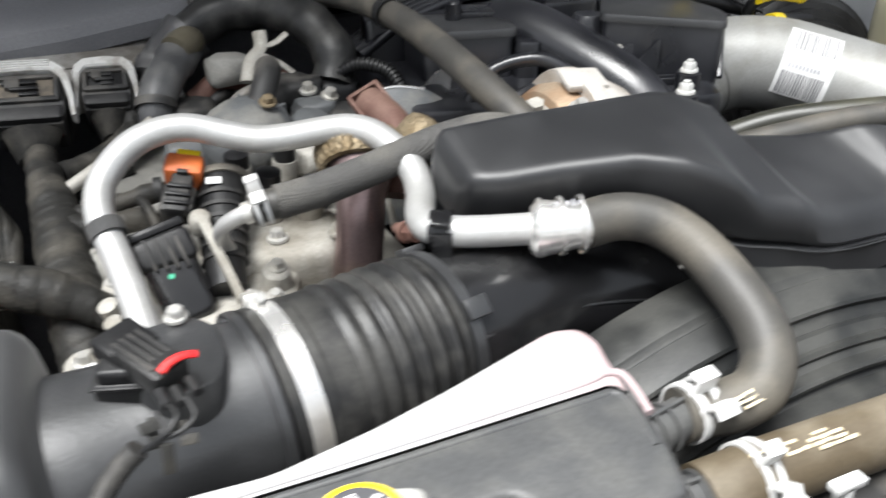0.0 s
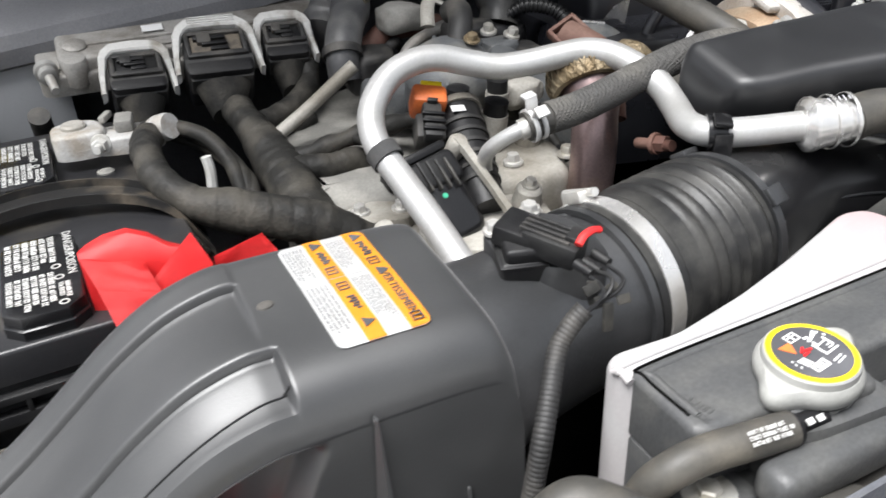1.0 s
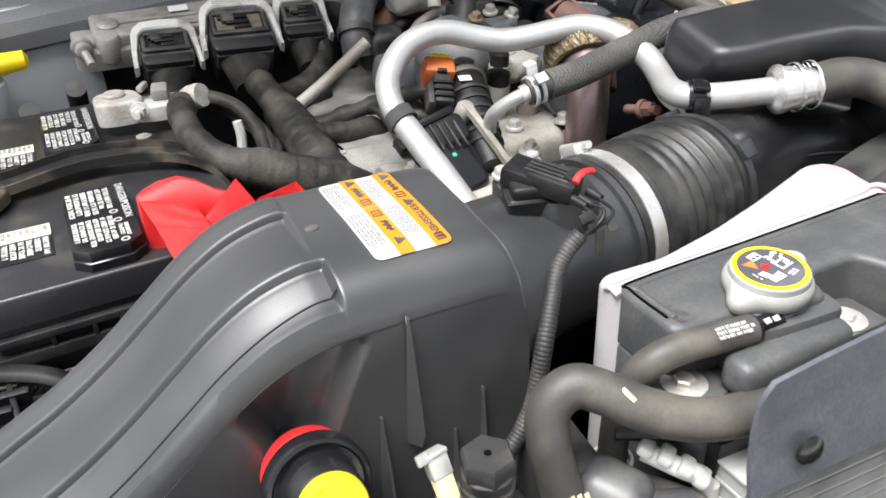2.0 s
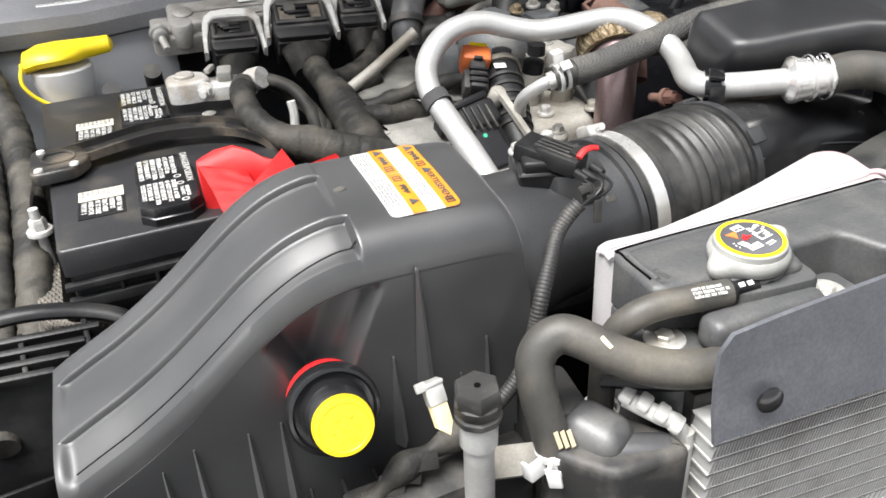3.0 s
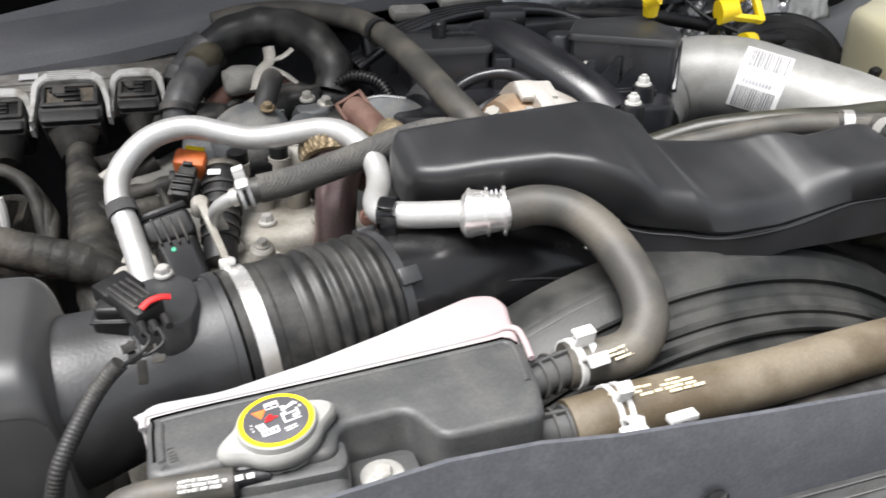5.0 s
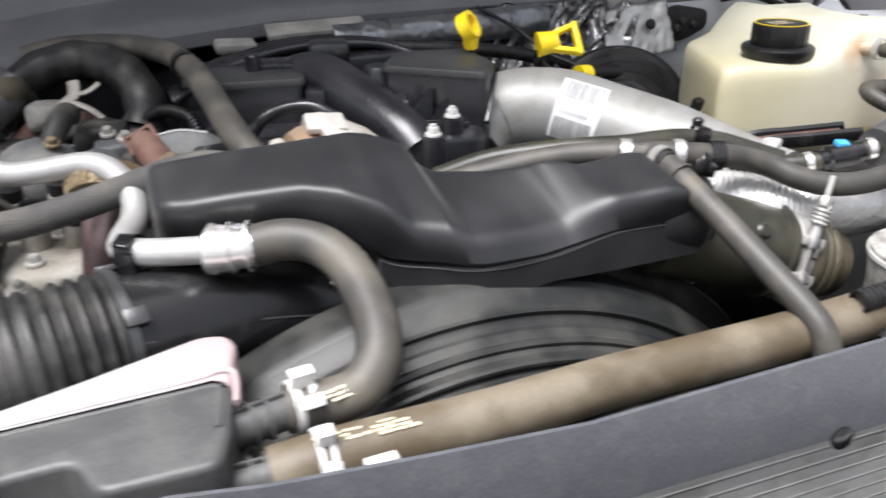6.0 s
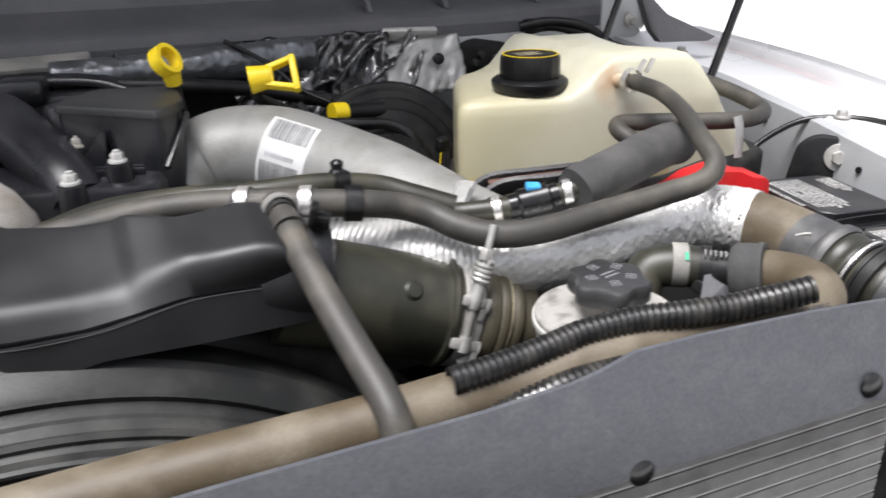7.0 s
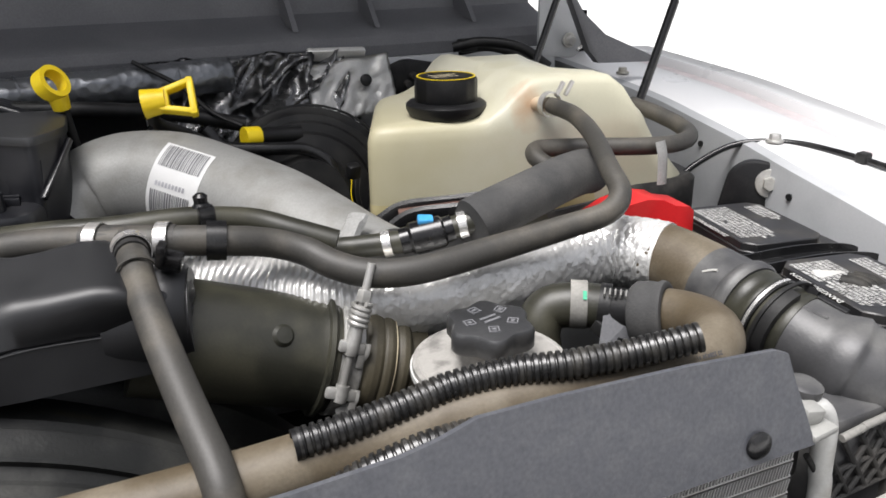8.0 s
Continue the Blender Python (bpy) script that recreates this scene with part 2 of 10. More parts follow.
INKTAN = material("print_tan", (0.6, 0.52, 0.36), 0.6, second=(0.45, 0.38, 0.25), vary=0.1)
CERAMIC = material("resistor_cream", (0.58, 0.49, 0.29), 0.5, vary=0.08)
PIPEGREY = material("dusty_charcoal_plastic", (0.045, 0.045, 0.047), 0.45, second=(0.1, 0.099, 0.096), mix=0.5, scale=24, bump=0.25, vary=0.2, spec=0.6)
MOTTLED = material("mottled_reservoir_plastic", (0.3, 0.29, 0.27), 0.6, second=(0.15, 0.145, 0.135), mix=0.42, scale=60, bump=0.2, vary=0.12)
GREYDUST = material("dusty_grey_plastic", (0.2, 0.195, 0.18), 0.7, second=(0.3, 0.29, 0.265), mix=0.5, scale=30, bump=0.3)
GAPSHADE = material("pink_grey_strip", (0.6, 0.54, 0.54), 0.6, second=(0.52, 0.48, 0.48), mix=0.4)
# near-black that puts the shade of deep gaps into the colour
DEEP = material("deep_shade_black", (0.003, 0.003, 0.003), 0.95, second=(0.006, 0.006, 0.0055), mix=0.4, spec=0.03)
COWLMAT = material("cowl_plastic", (0.125, 0.127, 0.135), 0.6, second=(0.15, 0.151, 0.159), mix=0.5, scale=12, bump=0.3, spec=0.4)
SHROUD = material("shroud_plastic", (0.0125, 0.0132, 0.013), 0.46, second=(0.04, 0.04, 0.037), mix=0.45, scale=17, bump=0.35, vary=0.35, spec=0.4)
ZINC = material("dull_zinc", (0.46, 0.455, 0.435), 0.4, 0.45, second=(0.26, 0.255, 0.24), mix=0.5, bump=0.2, vary=0.15)
OXIDE = material("oxidised_lead", (0.44, 0.435, 0.42), 0.65, 0.2, second=(0.31, 0.28, 0.235), mix=0.5, scale=45, bump=0.6, bump_size=0.001)
EARTH = material("pale_concrete", (0.66, 0.655, 0.645), 0.8, second=(0.63, 0.625, 0.615), mix=0.5, scale=3, fine=60, bump=0.4, bump_size=0.003)
SEALER = material("clear_tape", (0.3, 0.3, 0.29), 0.25, second=(0.28, 0.28, 0.27), mix=0.5, bump=0.3)


def foil(name, base=(0.8, 0.8, 0.79), dark=(0.5, 0.5, 0.48), size=55.0, depth=0.005, rough=0.24, metal=1.0):
    """Crinkled metal foil."""
    m = material(name, base, rough, metal, second=dark, mix=0.35, scale=30, bump=0.2, vary=0.1)
    n, l = m.node_tree.nodes, m.node_tree.links
    v = n.new("ShaderNodeTexVoronoi")
    v.inputs["Scale"].default_value = size
    tc = n["Texture Coordinate"]
    w = n.new("ShaderNodeTexNoise")
    w.inputs["Scale"].default_value, w.inputs["Detail"].default_value = size * 0.35, 6
    l.new(tc.outputs["Object"], w.inputs["Vector"])
    l.new(w.outputs["Color"], v.inputs["Vector"])
    v2 = n.new("ShaderNodeTexVoronoi")
    v2.inputs["Scale"].default_value = size
    l.new(tc.outputs["Object"], v2.inputs["Vector"])
    add = n.new("ShaderNodeMath")
    add.operation = "ADD"
    l.new(w.outputs[0], add.inputs[0])
    l.new(v2.outputs["Distance"], add.inputs[1])
    bp = n.new("ShaderNodeBump")
    bp.inputs["Strength"].default_value, bp.inputs["Distance"].default_value = 0.6, depth
    l.new(add.outputs[0], bp.inputs["Height"])
    l.new(bp.outputs[0], n["Principled BSDF"].inputs["Normal"])
    return m


FOIL = foil("silver_foil", (0.78, 0.775, 0.755), (0.66, 0.655, 0.63), 360.0, 0.0005, 0.34, 0.52)
WRAPFOIL = foil("dull_wrap_foil", (0.2, 0.21, 0.225), (0.11, 0.115, 0.125), 90.0, 0.002, 0.36, 0.7)
DARKFOIL = foil("dark_heat_foil", (0.32, 0.32, 0.325), (0.06, 0.06, 0.06), 60.0, 0.0015, 0.27, 0.85)


# ---- mesh helpers ----
def part(name, bm, mat, parent=None, label="", sharp=38, smooth=True):
    """Links a bmesh as one mesh object, under a thing or part if one is given."""
    me = bpy.data.meshes.new(name)
    bmesh.ops.recalc_face_normals(bm, faces=bm.faces)
    for f in bm.faces:
        f.smooth = smooth
    bm.to_mesh(me)
    bm.free()
    if smooth:
        me.set_sharp_from_angle(angle=radians(sharp))
    me.materials.append(mat)
    ob = new(name, me)
    if parent:
        ob.parent = parent
        ob.matrix_parent_inverse = parent.matrix_basis.inverted() if parent.parent is None else Matrix()
    if label:
        tagged(ob, label=label)
    return ob


def thing(name, at, label, category, group="", kind=""):
    ob = new(name)
    ob.empty_display_size = 0.01
    ob.location = at
    ob.matrix_basis = Matrix.Translation(at)
    return tagged(ob, label=label, category=category, group=group, kind=kind)


def single(name, bm, mat, label, category, group="", kind="", **k):
    return tagged(part(name, bm, mat, **k), label=label, category=category, group=group, kind=kind)


def aim(p, z, x=(1, 0, 0)):
    """A pose at p whose z axis points along z and whose x axis lies near x."""
    z = Vector(z).normalized()
    y = z.cross(Vector(x)).normalized()
    x = y.cross(z)
    return Matrix.Translation(p) @ Matrix((x, y, z)).transposed().to_4x4()


def box(bm, size, m=Matrix(), bevel=0.002, seg=2):
    r = bmesh.ops.create_cube(bm, size=1, matrix=m @ Matrix.Diagonal((*size, 1)))
    if bevel:
        edges = list({e for v in r["verts"] for e in v.link_edges})
        bmesh.ops.bevel(bm, geom=edges, offset=bevel, segments=seg, profile=0.5, affect="EDGES")
    return bm


def lathe(bm, profile, m=Matrix(), seg=24, caps=True, wobble=None):
    """Turns (radius, height) points round the pose's z axis. wobble(angle): a factor on the radius."""
    rings = []
    for r, h in profile:
        rings.append([bm.verts.new(m @ Vector((r * (wobble(a) if wobble else 1) * math.cos(a), r * (wobble(a) if wobble else 1) * math.sin(a), h)))
                      for a in (2 * math.pi * i / seg for i in range(seg))])
    for a, b in zip(rings, rings[1:]):
        for i in range(seg):
            bm.faces.new((a[i], a[(i + 1) % seg], b[(i + 1) % seg], b[i]))
    if caps:
        bm.faces.new(rings[0][::-1])
        bm.faces.new(rings[-1])
    return bm


def spline(pts, steps=6):
    """Catmull-Rom through the points."""
    p = [Vector(q) for q in pts]
    p = [2 * p[0] - p[1]] + p + [2 * p[-1] - p[-2]]
    out = []
    for i in range(1, len(p) - 2):
        for k in range(steps):
            t = k / steps
            a, b, c, d = p[i - 1:i + 3]
            out.append(0.5 * (2 * b + (c - a) * t + (2 * a - 5 * b + 4 * c - d) * t * t + (3 * b - a - 3 * c + d) * t ** 3))
    return out + [p[-2]]


def sweep(bm, pts, radius, seg=16, steps=6, flat=1.0, hollow=0.0):
    """A tube along the points. radius: a number, or a function of (share of the length, metres along)."""
    line = spline(pts, steps) if steps else [Vector(q) for q in pts]
    length = [0.0]
    for a, b in zip(line, line[1:]):
        length.append(length[-1] + (b - a).length)
    side, rings = None, []
    for i, p in enumerate(line):
        d = (line[min(i + 1, len(line) - 1)] - line[max(i - 1, 0)]).normalized()
        if side is None:
            side = d.cross(Vector((0, 0, 1)))
            side = side.normalized() if side.length > 0.1 else Vector((1, 0, 0))
        side = (side - d * side.dot(d)).normalized()
        up = side.cross(d)
        r = radius(length[i] / length[-1], length[i]) if callable(radius) else radius
        rings.append([bm.verts.new(p + r * (math.cos(a) * side + flat * math.sin(a) * up)) for a in (2 * math.pi * k / seg for k in range(seg))])
    for a, b in zip(rings, rings[1:]):
        for k in range(seg):
            bm.faces.new((a[k], a[(k + 1) % seg], b[(k + 1) % seg], b[k]))
    bm.faces.new(rings[0][::-1])
    bm.faces.new(rings[-1])
    return bm


def resample(pts, gap):
    """Evenly spaced points along a spline."""
    line = spline(pts, 24)
    out, rest = [line[0]], gap
    for a, b in zip(line, line[1:]):
        d = (b - a).length
        while rest <= d and d > 0:
            out.append(a.lerp(b, rest / d))
            rest += gap
        rest -= d
    return out


def corrugated(bm, pts, r0, r1, pitch, seg=18):
    """Ribbed conduit: square ridges of radius r1 over r0."""
    line = resample(pts, pitch / 6)
    k = [r1, r1, r1, r1, r0, r0]
    n = [0]

    def rad(share, metres):
        n[0] += 1
        return k[n[0] % 6]
    return sweep(bm, line, rad, seg, 0)


def taped(pts, r, seed, seg=22, grow=None):
    """A cable bundle under wound cloth tape: a spiral of lapped edges over lumpy wires."""
    line = resample(pts, 0.0016)
    bm = sweep(B(), line, r, seg, 0)
    bm.verts.ensure_lookup_table()
    for i in range(len(line)):
        row = [bm.verts[i * seg + j] for j in range(seg)]
        mid = sum((v.co for v in row), Vector()) / seg
        for j, v in enumerate(row):
            out = v.co - mid
            lap = (0.0016 * i / 0.019 + j / seg + 0.35 * noise.noise(mid * 30 + Vector((seed, 0, 0)))) % 1
            k = 0.07 * lap + 0.1 * noise.noise(mid * 55 + out.normalized() * 0.7 + Vector((0, seed, 0))) + 0.05 * noise.noise(v.co * 210)
            if grow:
                k += grow(i / len(line))
            v.co += out * k
    return bm


def ring(bm, p, axis, r, width, thick, seg=28, share=1.0, start=0.0):
    """A band round an axis at p."""
    m = aim(p, axis, (0.3, 0.2, 1))
    n = max(4, int(seg * share))
    rows = []
    for i in range(n + (share < 1)):
        a = start + 2 * math.pi * share * i / n
        c, s = math.cos(a), math.sin(a)
        rows.append([bm.verts.new(m @ Vector((q * c, q * s, h))) for q, h in ((r, -width / 2), (r + thick, -width / 2), (r + thick, width / 2), (r, width / 2))])
    for i in range(n if share >= 1 else n):
        a, b = rows[i], rows[(i + 1) % len(rows)]
        for k in range(4):
            bm.faces.new((a[k], a[(k + 1) % 4], b[(k + 1) % 4], b[k]))
    if share < 1:
        bm.faces.new(rows[0])
        bm.faces.new(rows[-1][::-1])
    return bm


def plate(bm, outline, z0, z1, m=Matrix(), bevel=0.0, seg=2):
    """An upright prism on a plan outline, its top edge rounded by insets."""
    p = [Vector((q[0], q[1])) for q in outline]
    p = [q for i, q in enumerate(p) if (q - p[i - 1]).length > 1e-5]
    n = len(p)
    area = sum(p[i].x * p[(i + 1) % n].y - p[(i + 1) % n].x * p[i].y for i in range(n))
    turn = 1 if area > 0 else -1
    inward = []
    for i in range(n):
        a, b = (p[i] - p[i - 1]).normalized(), (p[(i + 1) % n] - p[i]).normalized()
        na, nb = Vector((-a.y, a.x)) * turn, Vector((-b.y, b.x)) * turn
        s = na + nb
        inward.append(s / max(0.35, s.dot(na)))
    levels = [(z0, 0.0), (z1 - bevel, 0.0)]
    for k in range(1, seg + 1):
        w = math.pi / 2 * k / seg
        levels.append((z1 - bevel * (1 - math.sin(w)), bevel * (1 - math.cos(w))))
    if not bevel:
        levels = [(z0, 0.0), (z1, 0.0)]
    rows = [[bm.verts.new(m @ Vector((*(q + w * d), z))) for q, w in zip(p, inward)] for z, d in levels]
    bm.faces.new(rows[0][::-1])
    bm.faces.new(rows[-1])
    for a, b in zip(rows, rows[1:]):
        for i in range(n):
            bm.faces.new((a[i], a[(i + 1) % n], b[(i + 1) % n], b[i]))
    return bm


def rounded(outline, r, n=5):
    """Rounds the corners of a plan outline."""
    out = []
    k = len(outline)
    for i in range(k):
        p, a, b = Vector(outline[i]), Vector(outline[i - 1]), Vector(outline[(i + 1) % k])
        d = min(r, (a - p).length * 0.45, (b - p).length * 0.45)
        s, e = p + (a - p).normalized() * d, p + (b - p).normalized() * d
        for j in range(n + 1):
            t = j / n
            out.append(tuple((1 - t) ** 2 * s + 2 * t * (1 - t) * p + t * t * e))
    return out


def loft(bm, rings, cap=True, closed=True):
    rows = [[bm.verts.new(p) for p in r] for r in rings]
    n = len(rows[0])
    for a, b in zip(rows, rows[1:]):
        for k in range(n if closed else n - 1):
            bm.faces.new((a[k], a[(k + 1) % n], b[(k + 1) % n], b[k]))
    if cap:
        bm.faces.new(rows[0][::-1])
        bm.faces.new(rows[-1])
    return bm


def cyl(bm, a, b, r, r2=None, seg=16):
    a, b = Vector(a), Vector(b)
    h = (b - a).length
    return lathe(bm, [(r, 0), (r if r2 is None else r2, h)], aim(a, b - a, (0.2, 0.9, 0.4)), seg)


def hexbolt(bm, p, axis, r=0.006, h=0.005, washer=1.5):
    m = aim(p, axis, (0.3, 0.9, 0.2))
    if washer:
        lathe(bm, [(r * washer, 0), (r * washer, h * 0.25), (r * washer * 0.95, h * 0.35)], m, 20)
    lathe(bm, [(r, h * 0.3), (r, h), (r * 0.85, h * 1.2)], m, 6)
    return bm


def smooth_step(a, b, x):
    t = max(0.0, min(1.0, (x - a) / (b - a)))
    return t * t * (3 - 2 * t)


def curve(table, x):
    """Straight interpolation in a table of (x, value)."""
    if x <= table[0][0]:
        return table[0][1]
    for (a, p), (b, q) in zip(table, table[1:]):
        if x <= b:
            return p + (q - p) * (x - a) / (b - a)
    return table[-1][1]


def bars(bm, m, w, h, rows, seed, fill=0.9, thick=0.0003):
    """Rows of short broken marks, for print too small to read."""
    rng = random.Random(seed)
    step = h / rows
    tall = step * 0.74
    wide = tall * 0.66

    def quad(x0, y0, x1, y1):
        bm.faces.new([bm.verts.new(m @ Vector((x, y, thick))) for x, y in ((x0, y0), (x1, y0), (x1, y1), (x0, y1))])
    for i in range(rows):
        x, end = -w / 2, -w / 2 + w * min(1, rng.uniform(fill - 0.2, fill + 0.1))
        y = h / 2 - (i + 0.5) * step - tall / 2
        while x + wide < end:
            for _ in range(rng.randint(2, 8)):
                if x + wide > end:
                    break
                k = wide * rng.uniform(0.62, 0.9)
                style = rng.randint(0, 3)
                if style == 0:
                    quad(x, y, x + k, y + tall * rng.uniform(0.75, 1))
                elif style == 1:
                    quad(x, y, x + k * 0.42, y + tall)
                    quad(x + k * 0.62, y, x + k, y + tall)
                elif style == 2:
                    quad(x, y, x + k * 0.45, y + tall)
                    quad(x + k * 0.45, y + tall * 0.62, x + k, y + tall)
                    quad(x + k * 0.45, y, x + k, y + tall * 0.3)
                else:
                    quad(x + k * 0.3, y, x + k * 0.75, y + tall)
                    quad(x, y + tall * 0.7, x + k * 0.3, y + tall)
                x += wide
            x += wide * 0.5
    return bm


def lettering(name, text, size, m, mat, parent):
    """Raised print in the built-in font, as a mesh."""
    cu = bpy.data.curves.new(name, "FONT")
    cu.body, cu.size, cu.align_x, cu.align_y, cu.extrude = text, size, "CENTER", "CENTER", 0.00015
    cu.resolution_u = 2
    ob = bpy.data.objects.new(name, cu)
    scene.collection.objects.link(ob)
    me = bpy.data.meshes.new_from_object(ob.evaluated_get(bpy.context.evaluated_depsgraph_get()))
    bpy.data.objects.remove(ob)
    me.transform(m)
    me.materials.clear()
    me.materials.append(mat)
    o = new(name, me)
    o.parent = parent
    o.matrix_parent_inverse = parent.matrix_basis.inverted() if parent.parent is None else Matrix()
    return o


B = bmesh.new

# ---- setting: ground, and the truck's sheet metal round the engine bay ----
single("ground", plate(B(), [(-60, -60), (60, -60), (60, 60), (-60, 60)], -0.2, 0.0), EARTH,
       "pale overexposed concrete ground round the truck", "ground", kind="structure")

# bay floor and inner walls; the floor's near-black puts shade into its colour
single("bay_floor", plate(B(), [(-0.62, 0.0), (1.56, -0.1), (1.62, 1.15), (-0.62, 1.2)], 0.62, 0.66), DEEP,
       "near-black floor pan deep under the engine, shade put into its colour", "bay floor", kind="structure")


def firewall():
    bm = B()
    # upright sheet with pressed swages
    xs = [-0.55 + 0.05 * i for i in range(43)]
    rows = []
    for z in (0.66, 0.9, 1.05, 1.12, 1.18, 1.225, 1.24, 1.25):
        rows.append([bm.verts.new((x, 1.085 + 0.006 * math.sin(x * 23) + (0.03 if z > 1.24 else 0), z)) for x in xs])
    for a, b in zip(rows, rows[1:]):
        for i in range(len(xs) - 1):
            bm.faces.new((a[i], a[i + 1], b[i + 1], b[i]))
    bmesh.ops.solidify(bm, geom=bm.faces[:], thickness=0.01)
    return single("firewall", bm, COWLMAT, "dark dirty steel firewall behind the engine", "firewall", kind="structure")


firewall()


def cowl():
    t = thing("cowl_panel", (0.5, 1.1, 1.3), "dark grey moulded cowl panel with upright gussets along the windscreen base", "cowl panel", kind="structure")
    # sloping shelf, front lip and the rising back wall
    prof = [(1.0, 1.294), (0.992, 1.298), (0.9895, 1.316), (0.994, 1.33), (1.003, 1.3355), (1.045, 1.343), (1.085, 1.36), (1.15, 1.62), (1.17, 1.62), (1.11, 1.335), (1.03, 1.318)]
    bm = B()
    loft(bm, [[Vector((x, y + 0.02 * (0.5 - x) * (x < 0.5), z - 0.075 * smooth_step(0.45, -0.3, x) * (x < 0.45))) for y, z in prof] for x in (-0.6, -0.3, 0.0, 0.2, 0.45, 0.7, 1.0, 1.2, 1.42)])
    part("cowl_body", bm, COWLMAT, t, sharp=25)
    for x in (0.975, 1.105, 1.275):
        bm = B()
        a = [(1.02, 1.34), (1.085, 1.352), (1.115, 1.435), (1.106, 1.435)]
        k = 0.0 if x > 0.45 else -0.03
        loft(bm, [[Vector((x + dx, y - 0.004, z + k)) for y, z in a] for dx in (-0.004, 0.004)])
        part("gusset", bm, COWLMAT, t)
    # silver flange along the lower edge on the passenger side
    bm = B()
    sweep(bm, [(-0.35, 1.04, 1.262), (-0.1, 1.03, 1.267), (0.08, 1.022, 1.273), (0.16, 1.02, 1.277)], 0.004, 8)
    part("flange_edge", bm, CHROME, t, "bare metal edge")


cowl()

# bulkhead closes the bay under the cowl; unseen front wall added to block light
single("bulkhead_wall", plate(B(), [(-0.6, 1.1), (1.56, 1.1), (1.56, 1.13), (-0.6, 1.13)], 0.66, 1.34), DEEP, "bulkhead under the cowl, coloured near-black for shade", "wall", kind="structure")
single("front_light_blocker", plate(B(), [(-0.62, -0.03), (1.6, -0.13), (1.6, -0.1), (-0.62, 0.0)], 0.25, 1.06), DEEP, "added unseen near-black wall that blocks low light from the front", "wall", kind="structure")


def fender_right():
    t = thing("fender_driver_side", (1.45, 0.5, 0.9), "white front fender with grey inner apron, bright in the daylight", "fender", kind="structure")
    # apron follows the bay from the radiator to the cowl
    line = [(1.30, -0.1, 1.15), (1.322, 0.2, 1.19), (1.345, 0.34, 1.208), (1.365, 0.445, 1.22), (1.395, 0.55, 1.228), (1.42, 0.655, 1.235), (1.45, 0.8, 1.245), (1.48, 1.1, 1.262)]
    bm = B()
    loft(bm, [[Vector((x - 0.004, y, 0.66)), Vector((x - 0.006, y, z - 0.11)), Vector((x - 0.004, y, z - 0.03)), Vector((x, y, z - 0.004)), Vector((x + 0.012, y, z)),
               Vector((x + 0.02, y, z - 0.02)), Vector((x + 0.02, y, 0.66))] for x, y, z in spline(line, 4)], cap=True)
    part("apron", bm, APRONMAT, t, "grey painted inner apron")
    bm = B()
    loft(bm, [[Vector((x + 0.012, y, z - 0.003)), Vector((x + 0.02, y, z + 0.002)), Vector((x + 0.115, y, z + 0.004)), Vector((x + 0.128, y, z + 0.0)), Vector((x + 0.131, y, z - 0.02)), Vector((x + 0.014, y, z - 0.02))] for x, y, z in spline(line, 4)])
    part("fender_flange", bm, BODY, t, "white bolted flange")
    bm = B()
    loft(bm, [[Vector((x + 0.176, y, z - 0.006)), Vector((x + 0.182, y, z + 0.006)), Vector((x + 0.23, y, z + 0.004)), Vector((x + 0.3, y, z - 0.05)), Vector((x + 0.33, y, z - 0.2)), Vector((x + 0.32, y, 0.5)), Vector((x + 0.15, y, 0.5))] for x, y, z in spline(line, 4)])
    part("fender_skin", bm, BODY, t, "white outer skin")
    # shade between flange and skin, put into a pinkish grey strip
    bm = B()
    loft(bm, [[Vector((x + 0.13, y, z - 0.016)), Vector((x + 0.1305, y, z - 0.007)), Vector((x + 0.15, y, z - 0.006)), Vector((x + 0.1755, y, z - 0.008)), Vector((x + 0.1755, y, z - 0.016))] for x, y, z in spline(line, 4)])
    part("gap_shade", bm, GAPSHADE, t, "pinkish grey strip painted as the shade in the fender gap")
    for y in (0.51, 0.9):
        p = [q for q in spline(line, 8) if q.y >= y][0]
        part("fender_bolt", hexbolt(B(), p + Vector((0.03, 0, 0.004)), (0, 0, 1), 0.007, 0.008), STEEL, t, "plated bolt")
    for y, dz in ((0.42, -0.03), (0.62, -0.03), (0.5, -0.05)):
        p = [q for q in spline(line, 8) if q.y >= y][0]
        part("apron_hole", lathe(B(), [(0.004, 0), (0.004, 0.002)], aim(p + Vector((-0.0045, 0, dz)), (-1, 0, 0.1)), 14), BLACK, t, "small dark hole")


fender_right()


